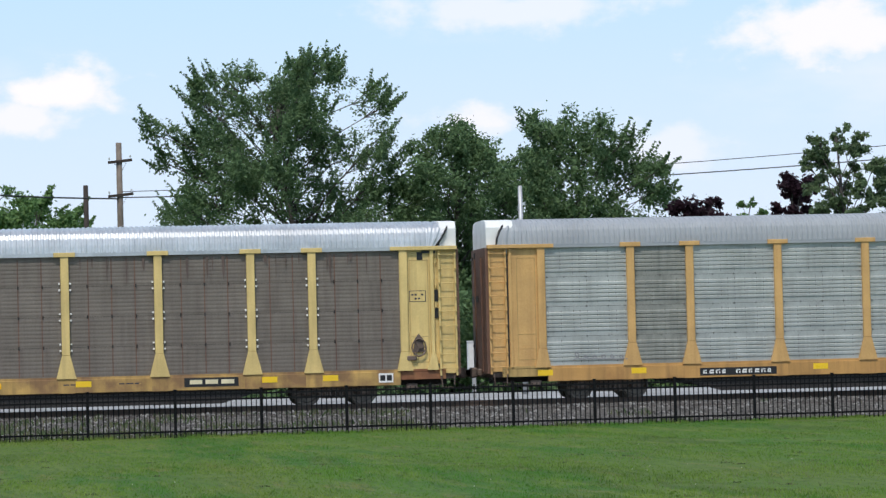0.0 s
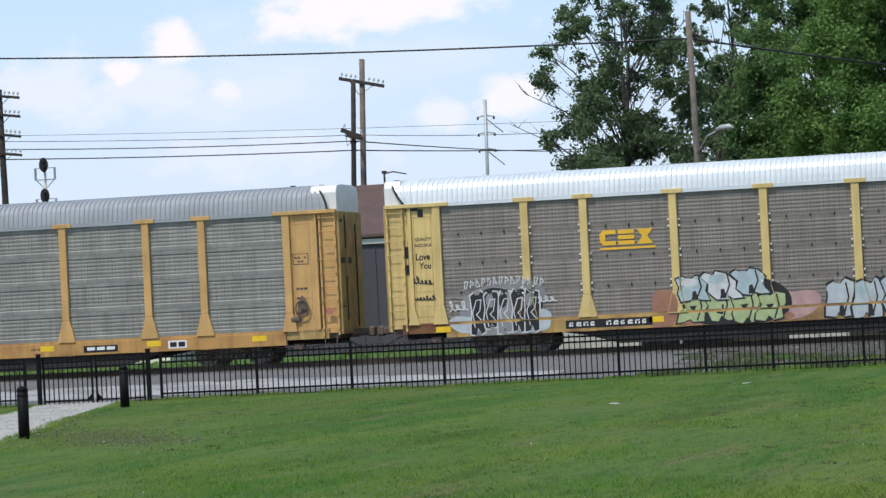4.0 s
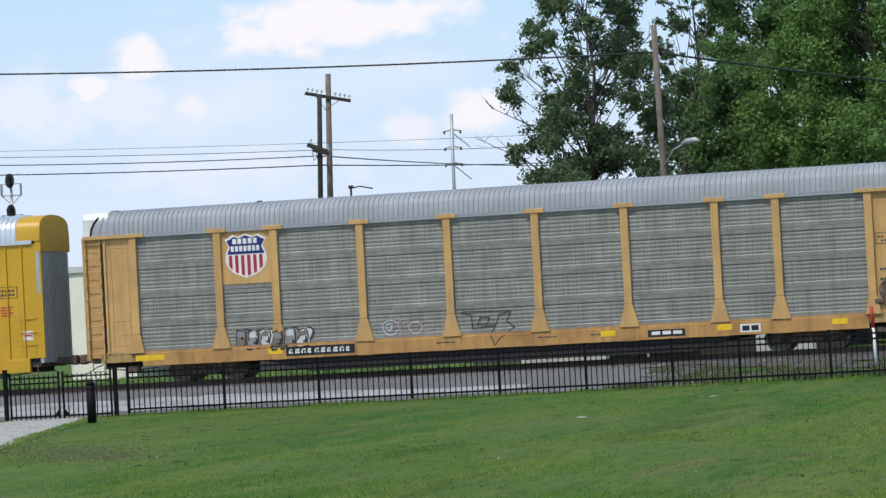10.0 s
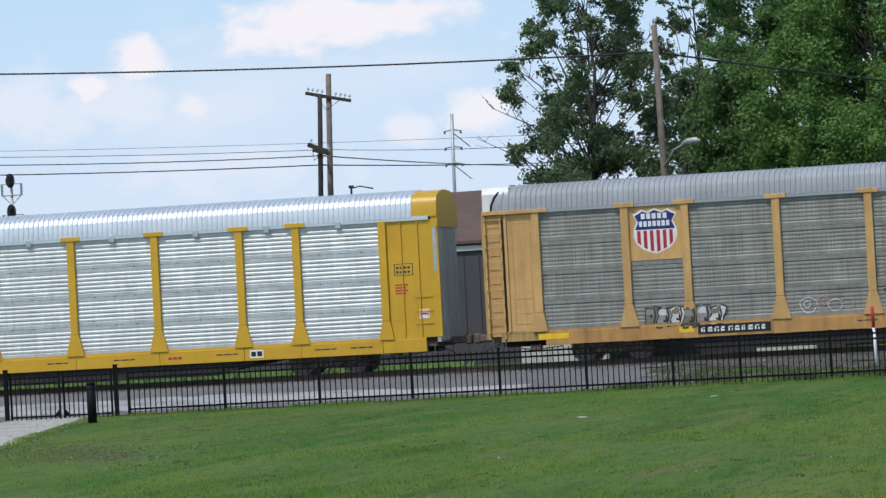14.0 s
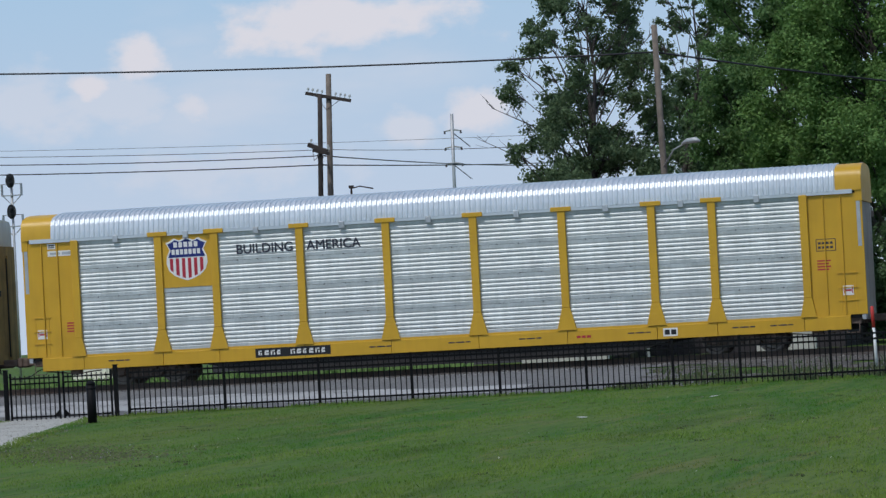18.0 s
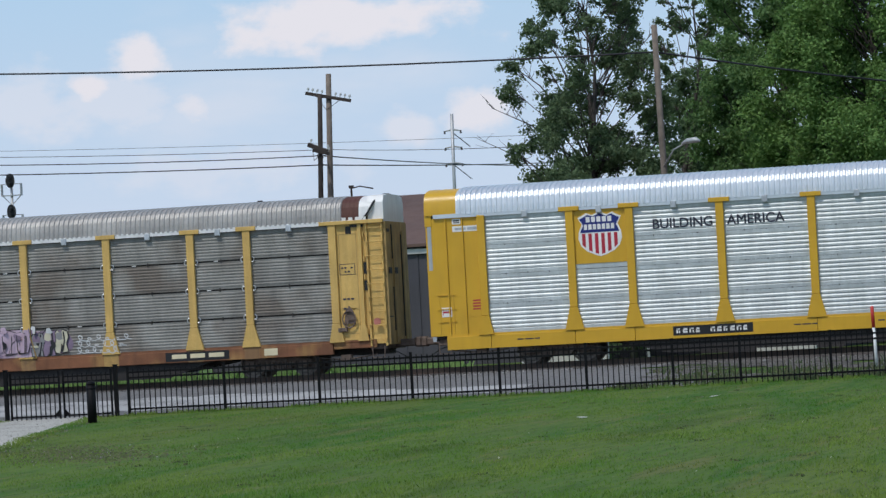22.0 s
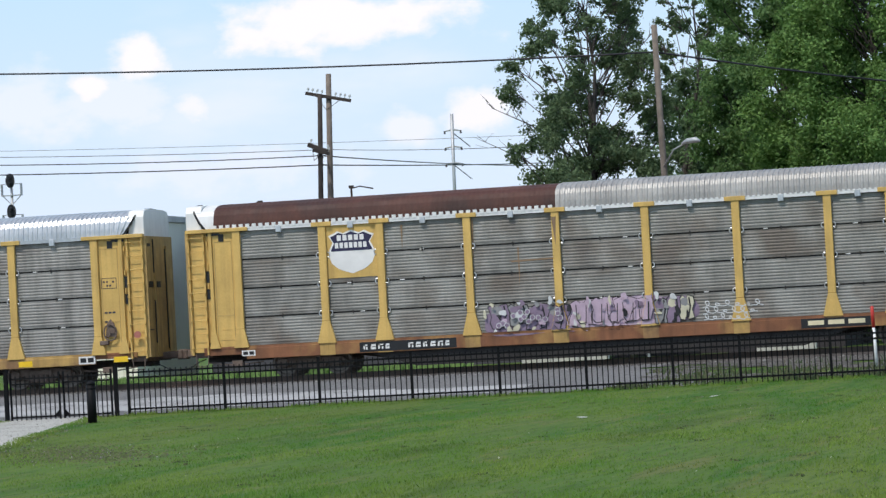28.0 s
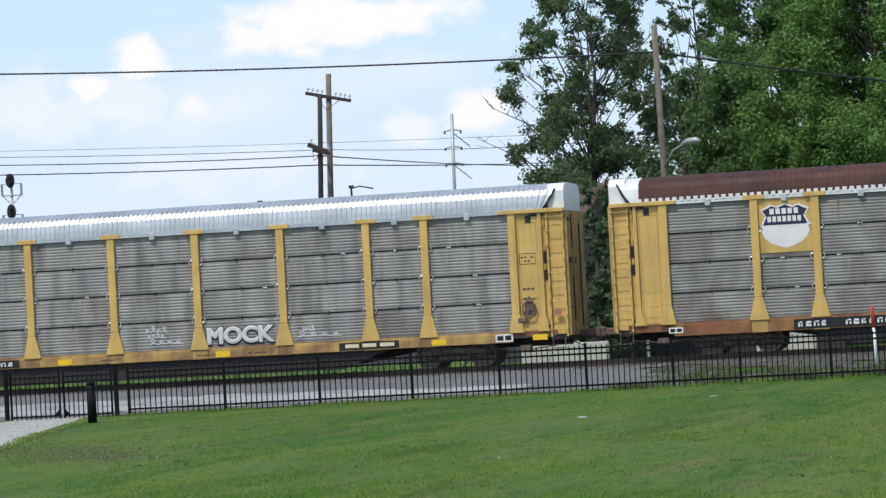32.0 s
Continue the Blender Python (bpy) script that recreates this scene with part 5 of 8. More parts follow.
def shield(key, z0, z1, striped, navy):
    car = CARS[key][0]
    cx = (POSTS[1] + POSTS[2]) / 2
    bm = bmesh.new()
    box(bm, POSTS[1], POSTS[2], SIDE - 0.03, SIDE + 0.05, 2.96, Z_TOP - 0.02)
    body = {**BASE, **next(d for k, _, d in STYLES if k == key)}["paint"]
    board = part("sign_board", bm, body, car, "yellow board between posts")
    y = SIDE - 0.03
    half = 0.70 if striped else 0.76
    sh = new("shield")
    sh.parent = car
    sh["label"] = "railway shield emblem"
    bm = bmesh.new()
    slab(bm, shield_shape(cx, z0, z1, half), y - 0.006, y)
    part("border", fix(bm), LETTER, sh, "white shield border")
    inner = shield_shape(cx, z0, z1, half, 0.92)[::-1]
    mid = z0 + (z1 - z0) * (0.54 if striped else 0.52)
    big = [(cx - 2, mid), (cx + 2, mid), (cx + 2, 9), (cx - 2, 9)]
    bm = bmesh.new()
    c = inner if sum(p[0] * q[1] - q[0] * p[1] for p, q in zip(inner, inner[1:] + inner[:1])) > 0 else inner[::-1]
    slab(bm, clip_poly(c, big), y - 0.010, y - 0.0055)
    part("field", fix(bm), navy, sh, "navy upper field")
    if striped:
        for i in range(6):
            x = cx - half * 0.92 + half * 1.84 * (i + 0.32) / 6.3
            win = [(x, 0), (x + half * 0.155, 0), (x + half * 0.155, mid - 0.03), (x, mid - 0.03)]
            q = clip_poly(c, win)
            if len(q) > 2:
                bm = bmesh.new()
                slab(bm, q, y - 0.010, y - 0.0055)
                part("stripe", fix(bm), RED, sh)
    for zz, a in ((mid + (z1 - mid) * 0.50, 0.62), (mid + (z1 - mid) * 0.14, 0.72)):
        k = 5 if a < 0.7 else 7
        for i in range(k):
            x = cx - half * a + 2 * half * a * i / k
            bm = bmesh.new()
            box(bm, x, x + 2 * half * a / k * 0.72, y - 0.014, y - 0.0095, zz, zz + (z1 - mid) * 0.26)
            part("bar", bm, LETTER, sh)


shield("D", 3.14, 4.58, True, BLUE)
shield("E", 3.17, 4.58, True, BLUE)
shield("F", 3.09, 4.49, False, NAVY)


def words(car, text, x0, x1, z0, y, material, high=0.31, fat=0.016, label="dark lettering "):
    cu = bpy.data.curves.new("words", "FONT")
    cu.body, cu.size, cu.extrude, cu.bevel_depth, cu.bevel_resolution = text, 1.0, 0.002, fat, 0
    tmp = bpy.data.objects.new("words", cu)
    me = bpy.data.meshes.new_from_object(tmp)
    bpy.data.objects.remove(tmp)
    xs_ = [v.co.x for v in me.vertices]
    k = (x1 - x0) / (max(xs_) - min(xs_))
    me.materials.append(material)
    ob = new("lettering", me)
    ob.parent = car
    ob.matrix_basis = Matrix.Translation((x0 - min(xs_) * k, y, z0)) @ pose(0, 0, 0, 90, 0, 0) @ Matrix.Diagonal((k, high / 0.72, 0.2, 1))
    ob["label"] = label + text.lower()


words(CARS["G"][0], "MOCK", 1.64, 4.06, 1.06, SIDE - 0.020, BLACK, 0.52, 0.09, "black painted edge of the word ")
words(CARS["G"][0], "MOCK", 1.68, 4.00, 1.08, SIDE - 0.034, G_COL["white"], 0.50, 0.055, "white spray-painted word ")
words(CARS["C"][0], "QUALITY", -12.70, -12.18, 3.60, SIDE - 0.024, LETTER_DARK, 0.10, 0.02)
words(CARS["C"][0], "AUTO RACK", -12.72, -12.16, 3.40, SIDE - 0.024, LETTER_DARK, 0.10, 0.02)
words(CARS["C"][0], "Love", -12.70, -12.24, 2.98, SIDE - 0.026, BLACK, 0.22, 0.02, "black painted word ")
words(CARS["C"][0], "You", -12.60, -12.22, 2.70, SIDE - 0.026, BLACK, 0.20, 0.02, "black painted word ")
words(CARS["E"][0], "BUILDING", -6.44, -4.55, 3.93, SIDE - 0.021, LETTER_DARK)
words(CARS["E"][0], "AMERICA", -4.10, -2.28, 3.93, SIDE - 0.021, LETTER_DARK)


def initials(key, x0, x1, z0, z1, material, y, underline):
    """A railway's initials as three plain stout shapes over a line."""
    car = CARS[key][0]
    w_ = (x1 - x0) / 3
    for i in range(3):
        a, b = x0 + w_ * i, x0 + w_ * (i + 0.88)
        bm = bmesh.new()
        cx, cz = (a + b) / 2, (z0 + z1) / 2
        r, h = (b - a) / 2, (z1 - z0) / 2
        t = 0.34 * r
        if i == 0:
            slab(bm, [(cx + r, cz + h), (cx - r * 0.6, cz + h), (cx - r, cz + h * 0.5), (cx - r, cz - h * 0.5), (cx - r * 0.6, cz - h), (cx + r, cz - h), (cx + r, cz - h * 0.45), (cx - r * 0.3, cz - h * 0.45), (cx - r * 0.3, cz + h * 0.45), (cx + r, cz + h * 0.45)], y - 0.004, y)
        elif i == 1:
            for zz in (-0.72, 0.0, 0.72):
                box(bm, cx - r, cx + r, y - 0.004, y, cz + h * zz - h * 0.27, cz + h * zz + h * 0.27)
        else:
            slab(bm, [(cx - r, cz + h), (cx - r * 0.3, cz), (cx - r, cz - h), (cx - r * 0.2, cz - h), (cx + r * 0.2, cz - h), (cx + r, cz - h), (cx + r * 0.3, cz), (cx + r, cz + h)], y - 0.004, y)
        part("initial", fix(bm), material, car, "stout emblem shape")
    bm = bmesh.new()
    box(bm, x0, x1, y - 0.004, y, z0 - underline - 0.07, z0 - underline)
    part("underline", bm, material, car)


_b = CARS["B"][0]
bm_ = bmesh.new()
box(bm_, POSTS[2] + 0.12, POSTS[3] - 0.12, SIDE - 0.024, SIDE, 2.92, 3.64)
part("sign_board", bm_, YEL_PALE, _b, "yellow painted patch")
initials("B", -6.68, -5.0, 3.12, 3.60, BLACK, SIDE - 0.026, 0.06)
initials("C", -6.69, -4.91, 3.12, 3.60, GOLD, SIDE - 0.022, 0.07)
SIGN_RED = mat("faded_red_placard", (0.45, 0.16, 0.12), 0.6, var=0.2)
# reporting-mark plates, company plates, reflectors and small stencils
PL = [("A", -6.93, 0.52, -4.44, 0.76, BLACK, marks(4, 6), LETTER), ("B", -8.24, 0.56, -5.54, 0.80, BLACK, marks(4, 6), LETTER), ("C", -7.91, 0.56, -5.12, 0.82, BLACK, marks(4, 6), LETTER),
      ("D", -6.94, 0.55, -4.65, 0.84, BLACK, marks(4, 6, 0.01), LETTER), ("E", -5.97, 0.55, -3.45, 0.84, BLACK, marks(4, 6), LETTER), ("F", -8.03, 0.55, -4.84, 0.86, BLACK, marks(4, 6, 0.16), LETTER),
      ("G", -8.0, 0.63, -4.78, 0.88, BLACK, marks(4, 6), LETTER)]
PL += [("B", 5.05, 0.56, 6.73, 0.84, BLACK, BLOCKS3, CREAM), ("C", 6.04, 0.55, 7.55, 0.82, BLACK, BLOCKS3, CREAM), ("D", 4.87, 0.54, 6.05, 0.76, BLACK, BLOCKS3, LETTER), ("F", 6.16, 0.56, 8.32, 0.85, BLACK, BLOCKS3, CREAM), ("G", 6.11, 0.63, 8.09, 0.87, BLACK, BLOCKS3, CREAM)]
SQ = [(0.1, 0.45, 0.2, 0.8), (0.55, 0.9, 0.2, 0.8)]
PL += [("B", 11.11, 0.55, 11.57, 0.84, LETTER, SQ, BLACK), ("C", 11.0, 0.56, 11.4, 0.80, LETTER, SQ, BLACK), ("D", 7.79, 0.54, 8.43, 0.80, LETTER, SQ, BLACK), ("E", 7.36, 0.54, 7.82, 0.80, LETTER, SQ, BLACK), ("F", -11.96, 0.62, -11.51, 0.80, LETTER, SQ, BLACK), ("G", 11.25, 0.63, 11.82, 0.88, LETTER, SQ, BLACK), ("F", 9.5, 0.6, 9.95, 0.82, CREAM, (), BLACK), ("C", 10.0, 0.6, 10.45, 0.82, CREAM, (), BLACK)]
for k_, x0, z0, x1, z1, back, bars, bmat in PL:
    plate(CARS[k_][0], x0, z0, x1, z1, FS, back, "number_board" if back == BLACK else "data_plate", "black board with pale bars" if back == BLACK else "pale data plate", bars, bmat)
REFL = {"A": [-11.9, -8.9, -3.0, 0.2], "B": [-11.5, -9.65, -4.9, -3.7, -0.8, 1.95, 7.7, 9.6], "C": [-11.9, -9.3, -5.0, -2.1, 2.6, 8.6, 12.2], "D": [-11.8, -11.3, -7.3, 3.6, 7.3, 10.9], "E": [-11.6], "F": [-10.0], "G": [-12.2, -3.2, 2.2, 9.4, 12.7]}
for k_, xs_ in REFL.items():
    for x in xs_:
        if k_ in "EF":
            continue
        plate(CARS[k_][0], x - 0.24, 0.64, x + 0.24, 0.82, FS, REFLECT, "reflector", "bright yellow reflector")
for k_ in "ABCDFG":
    plate(CARS[k_][0], 12.14, 3.05, 12.66, 3.40, FC - 0.004, {**BASE, **next(d for q, _, d in STYLES if q == k_)}["paint"], "stencil", "stencilled data box",
          [(0, 1, 0, 0.05), (0, 1, 0.95, 1), (0, 0.04, 0, 1), (0.96, 1, 0, 1)] + [(0.12 + 0.2 * i, 0.12 + 0.2 * i + 0.13, 0.2 + 0.35 * j, 0.36 + 0.35 * j) for i in range(4) for j in range(2) if (i + j) % 3], LETTER_DARK, 0.002)
for k_ in "FGD":
    for z_, n_ in ((2.22, 3), (1.92, 2)):
        plate(CARS[k_][0], 12.18, z_, 12.62, z_ + 0.10, FC - 0.004, {**BASE, **next(d for q, _, d in STYLES if q == k_)}["paint"], "stencil", "small stencilled words as bars",
              [(0.08 + 0.3 * i, 0.30 + 0.3 * i, 0.2, 0.8) for i in range(n_)], LETTER_DARK, 0.002)
    bm_ = bmesh.new()
    slab(bm_, [(13.33 + 0.12 * math.cos(t), 1.50 + 0.12 * math.sin(t)) for t in np.linspace(0, 2 * math.pi, 14, endpoint=False)], FACE - 0.05, FACE - 0.04)
    part("placard", fix(bm_), SIGN_RED, CARS[k_][0], "faded red round placard")
for k_ in "ABCDFG":
    for s_ in (-1, 1):
        bm_ = bmesh.new()
        for x_ in (12.16, 12.73):
            box(bm_, s_ * x_ - 0.008, s_ * x_ + 0.008, FC - 0.006, FC, 1.15, 4.35)
        for z_ in (1.15, 1.95, 4.34):
            box(bm_, min(s_ * 12.16, s_ * 12.73), max(s_ * 12.16, s_ * 12.73), FC - 0.006, FC, z_, z_ + 0.016)
        part("door_seam", bm_, END_TAN, CARS[k_][0])["kind"] = "stuff"
_e = CARS["E"][0]
plate(_e, -12.9, 4.21, -12.02, 4.39, FC - 0.002, LETTER, "label_plate", "white label with bars", [(0.1, 0.5, 0.3, 0.7), (0.56, 0.95, 0.25, 0.75)], END_GREY)
plate(_e, -12.9, 4.45, -12.62, 4.62, FC - 0.002, LETTER, "label_plate", "small white label", [(0.15, 0.85, 0.55, 0.8), (0.15, 0.85, 0.2, 0.4)], BLACK)
plate(_e, 12.29, 2.92, 12.91, 3.30, FC - 0.002, YEL_NEW, "stencil", "stencilled data box", [(0, 1, 0, 0.05), (0, 1, 0.95, 1), (0, 0.04, 0, 1), (0.96, 1, 0, 1)] + [(0.1 + 0.2 * i, 0.24 + 0.2 * i, 0.2 + 0.36 * j, 0.4 + 0.36 * j) for i in range(4) for j in range(2)], LETTER_DARK, 0.002)
for sx in (-13.38, 13.05):
    plate(_e, sx, 1.52, sx + 0.33, 1.82, FC - 0.002, LETTER, "warning_label", "white safety label with red ring", [(0.2, 0.8, 0.4, 0.6), (0.08, 0.16, 0.2, 0.8), (0.84, 0.92, 0.2, 0.8)], RED)
    bm_ = bmesh.new()
    for a_, b_ in ((0.0, 0.03), (0.47, 0.50)):
        box(bm_, sx - 0.08 + a_, sx - 0.08 + b_, FC - 0.012, FC, 0.98, 2.25)
    for z in (1.35, 1.75, 2.2):
        box(bm_, sx - 0.14, sx + 0.48, FC - 0.03, FC, z, z + 0.03)
    part("step_frame", bm_, YEL_NEW, _e)
for x0, z0 in ((-12.35, 1.98), (12.3, 2.6)):
    for j in range(4):
        plate(_e, x0, z0 - 0.09 * j, x0 + 0.42 - 0.06 * (j % 2), z0 + 0.045 - 0.09 * j, FC - 0.001, RED, "stencil", "red stencilled lines", (), None, 0.002)
plate(_e, 4.54, 0.58, 5.10, 0.74, FS, YEL_NEW, "stencil", "red company mark as bars", BLOCKS3, RED, 0.002)
for x in (-11.0, -2.2, 0.4, 2.7, 6.2, 9.5, 10.7):
    plate(_e, x, 0.68, x + 0.8, 0.72, FS, YEL_NEW, "stencil", "small dark stencilled line", [(0.05, 0.3, 0, 1), (0.36, 0.7, 0, 1), (0.75, 0.95, 0, 1)], LETTER_DARK, 0.002)
for k_ in "BCDG":
    for x in (-2.0, 1.3, 3.0):
        plate(CARS[k_][0], x, 0.70, x + 0.7, 0.735, FS, {**BASE, **next(d for q, _, d in STYLES if q == k_)}["sill"], "stencil", "small dark stencilled line", [(0.05, 0.3, 0, 1), (0.36, 0.7, 0, 1), (0.75, 0.95, 0, 1)], LETTER_DARK, 0.002)
# white teeth along the rusted roof's eave
bm_ = bmesh.new()
for i in range(52):
    x = -12.95 + i * 0.222
    box(bm_, x, x + 0.13, -1.475, -1.44, Z_TOP + 0.06, Z_TOP + 0.19)
for i in range(4):
    x = 12.32 + i * 0.222
    box(bm_, x, x + 0.13, -1.475, -1.44, Z_TOP + 0.06, Z_TOP + 0.19)
part("eave_teeth", bm_, WHITE, CARS["F"][0], "row of pale corrugation ends")["kind"] = "stuff"


def train_x(s, t):
    return s + SPEED * t + 0.5 * ACCEL * t * t


# ---- path, road and gate ----
def strip(name, pts, half, material, lift, label, category):
    """A paved strip along a line of ground points, lying on the ground."""
    bm = bmesh.new()
    rows = []
    for i, (x, y) in enumerate(pts):
        ax, ay = pts[max(0, i - 1)]
        bx, by = pts[min(len(pts) - 1, i + 1)]
        d = Vector((bx - ax, by - ay, 0)).normalized()
        s_ = Vector((-d.y, d.x, 0))
        rows.append([bm.verts.new((x + s_.x * h, y + s_.y * h, height(x + s_.x * h, y + s_.y * h) + lift)) for h in np.linspace(-half, half, 7) + 0.08 * noise.noise(Vector((x, y, 3)))])
    for a_, b_ in zip(rows, rows[1:]):
        for j in range(6):
            bm.faces.new((a_[j], a_[j + 1], b_[j + 1], b_[j]))
    bmesh.ops.recalc_face_normals(bm, faces=bm.faces)
    return tagged(part(name, bm, material, smooth=True), label, category, kind="structure")


_path = [(-20.4 - 0.275 * (y - 44), y) for y in span(44, 90, 1.0)]
strip("path", _path, 1.30, CONCRETE, 0.02, "pale concrete footpath through the lawn to the gate", "path")
sheet_ = sheet("road", span(-75, -12.5, 1.0), span(86, 101.2, 0.6), GRAVEL, 0.025, lambda x, y: y > fence_y(x) + 0.75 + 0.25 * noise.noise(Vector((x * 0.8, 0, 5))) and x < -15.5 + 2.5 * noise.noise(Vector((y * 0.9, 1, 2))) - 0.35 * (y - 95))
tagged(sheet_, "worn grey asphalt and gravel road beside the track", "road", kind="structure")
sheet_ = sheet("gravel_strip", span(-75, -20.0, 0.7), span(84, 101.2, 0.45), PALE_GRAVEL, 0.04, lambda x, y: 2.9 + 0.5 * noise.noise(Vector((x * 0.5, 0, 9))) < y - fence_y(x) < 8.0 - 0.28 * max(0.0, x + 31) + 0.5 * noise.noise(Vector((x * 0.4, 4, 9))))
tagged(sheet_, "pale gravel strip along the road", "gravel", kind="structure")
sheet_ = sheet("stone_bank", span(-17, 58, 0.35), span(90, 101.4, 0.22), PINK_STONE, 0.03, lambda x, y: y > fence_y(x) + 1.2 and noise.noise(Vector((x * 0.4, y * 0.9, 7))) + 0.6 * noise.noise(Vector((x * 1.9, y * 2.3, 3))) + min(0.5, 0.05 * (x + 8)) + 0.12 * (y - 96) > -0.35)
tagged(sheet_, "brown and grey broken stone below the track", "stone bank", kind="structure")


def build_gate():
    gate = tagged(new("pedestrian_gate"), "closed black steel double gate across the footpath", "gate")
    for x in (GATE[0], GATE[2]):
        bm = bmesh.new()
        y = fence_y(x)
        box(bm, x - 0.055, x + 0.055, y - 0.055, y + 0.055, -0.12, 1.42, bevel=0.01)
        box(bm, x - 0.065, x + 0.065, y - 0.065, y + 0.065, 1.42, 1.45)
        part("gate_post", bm, FENCE_BLACK, gate)
    for x0, x1 in ((GATE[0] + 0.10, GATE[1] - 0.03), (GATE[1] + 0.03, GATE[2] - 0.10)):
        leaf = new("gate_leaf")
        leaf.parent = gate
        y = fence_y((x0 + x1) / 2)
        for z in (0.10, 1.03, 1.18):
            bm = bmesh.new()
            box(bm, x0, x1, y - 0.02, y + 0.02, z - 0.022, z + 0.022)
            part("rail", bm, FENCE_BLACK, leaf)
        k = 10
        for i in range(k + 1):
            bm = bmesh.new()
            x = x0 + (x1 - x0) * i / k
            r = 0.024 if i in (0, k) else 0.013
            box(bm, x - r, x + r, y - r, y + r, 0.0 if i not in (0, k) else -0.02, 1.26 if i not in (0, k) else 1.34)
            part("picket", bm, FENCE_BLACK, leaf)
        bm = bmesh.new()
        x = x1 - 0.02 if x0 < -33 else x0 + 0.02
        e = -0.16 if x0 < -33 else 0.16
        slab(bm, [(x, 0.10), (x + e, 0.10), (x, 0.28)], y - 0.03, y + 0.03)
        part("corner_brace", fix(bm), FENCE_BLACK, leaf)


build_gate()


def bollard(x, y, high, r):
    ob = tagged(new("bollard"), "black steel bollard with domed top beside the path", "bollard", group="path bollards")
    ob.location = (x, y, height(x, y))
    bm = bmesh.new()
    tube(bm, [(0, 0, -0.05), (0, 0, high - r * 0.9)], r, 16)
    part("post", bm, FENCE_BLACK, ob, smooth=True)
    bm = bmesh.new()
    tube(bm, [(0, 0, high - r * 0.9), (0, 0, high - r * 0.45), (0, 0, high - r * 0.12), (0, 0, high)], [r * 1.06, r * 0.95, r * 0.6, r * 0.1], 16)
    part("cap", bm, FENCE_BLACK, ob, smooth=True)
    bm = bmesh.new()
    tube(bm, [(0, 0, high * 0.80), (0, 0, high * 0.83)], r * 1.05, 16)
    part("band", bm, FENCE_BLACK, ob)


bollard(-29.0, 81.6, 1.10, 0.12)
bollard(-22.85, 58.6, 1.0, 0.105)


def marker():
    ob = tagged(new("marker_post"), "white plastic marker post with red top beside the track", "post")
    p = at_angle(6.09, 95.4, 0)
    ob.location = (p.x, p.y, height(p.x, p.y))
    bm = bmesh.new()
    tube(bm, [(0.03, 0, -0.1), (0, 0, 1.13)], 0.045, 10)
    part("tube", bm, WHITE, ob, "white tube", smooth=True)
    bm = bmesh.new()
    tube(bm, [(0, 0, 1.13), (-0.02, 0, 1.72), (-0.02, 0, 1.75)], [0.05, 0.05, 0.02], 10)
    part("sleeve", bm, RED_PLASTIC, ob, "red sleeve", smooth=True)


# ---- poles and wires ----
RED_PLASTIC = mat("red_plastic", (0.55, 0.04, 0.03), 0.45, var=0.08)
GLASS_INS = mat("pale_insulator", (0.5, 0.52, 0.5), 0.3, var=0.1)


def at_angle(az, dist, z):
    """A place by its bearing to the left of the track's normal and its distance from the eye along that normal."""
    return Vector((-math.tan(radians(az)) * dist, dist, z))


def elev(el, az, dist):
    return EYE.z + math.tan(radians(el)) * dist / math.cos(radians(az))


marker()


def pole(name, az, dist, top_el, r, material, label, lean=0.0):
    p = at_angle(az, dist, 0)
    top = elev(top_el, az, dist)
    ob = tagged(new(name), label, "pole")
    ob.location = (p.x, p.y, 0)
    bm = bmesh.new()
    k = math.tan(radians(lean))
    tube(bm, [(-k * (top - z), 0, z) for z in (0.3, top * 0.35, top * 0.7, top)], [r * 1.3, r * 1.2, r * 1.08, r], 10)
    part("shaft", bm, material, ob, smooth=True)
    return ob, top


def arm(ob, z, half, tilt=0.0, pins=8, dx=0.0, turn=0.0, material=None, thick=0.06):
    """A wooden crossarm with insulator pins and a brace."""
    m = pose(dx, -0.16, z, 0, tilt, turn)
    bm = bmesh.new()
    box(bm, -half, half, -thick * 0.8, thick * 0.8, -thick, thick, bevel=0.006)
    a = part("crossarm", bm, material or WOOD_DARK, ob)
    a.matrix_basis = m
    for i in range(pins):
        x = -half + 0.08 + (2 * half - 0.16) * i / (pins - 1)
        if abs(x) < 0.14:
            continue
        bm = bmesh.new()
        tube(bm, [(x, 0, thick), (x, 0, thick + 0.09)], 0.015, 5)
        tube(bm, [(x, 0, thick + 0.08), (x, 0, thick + 0.13), (x, 0, thick + 0.19)], [0.05, 0.055, 0.03], 7)
        part("insulator", bm, GLASS_INS, a)
    for s_ in (-1, 1):
        bm = bmesh.new()
        tube(bm, [(s_ * half * 0.5, 0, -thick), (0, 0.05, -0.55)], 0.014, 4)
        part("brace", bm, WOOD_DARK, a)


RLEAN = -0.8
p1, z1 = pole("utility_pole", 15.21, 135, 4.54, 0.115, WOOD_GREY, "tall weathered wooden utility pole with crossarm", 2.05)
arm(p1, elev(4.138, 15.2, 135), 1.0, 13.0, 10, -0.02, 0, WOOD_DARK, 0.07)
p2, z2 = pole("utility_pole", 15.376, 134, 4.20, 0.10, WOOD_DARK, "dark creosoted wooden pole beside the taller one", 2.5)
arm(p2, elev(3.27, 15.4, 134), 0.46, 22, 4, -0.16, 0, WOOD_DARK, 0.09)
arm(p2, elev(3.20, 15.4, 134), 0.36, 16, 3, -0.02, 0, WOOD_DARK, 0.07)
p3, z3 = pole("street_light_pole", 9.55, 130, 5.07, 0.115, WOOD_GREY, "weathered wooden pole carrying a street light", RLEAN)


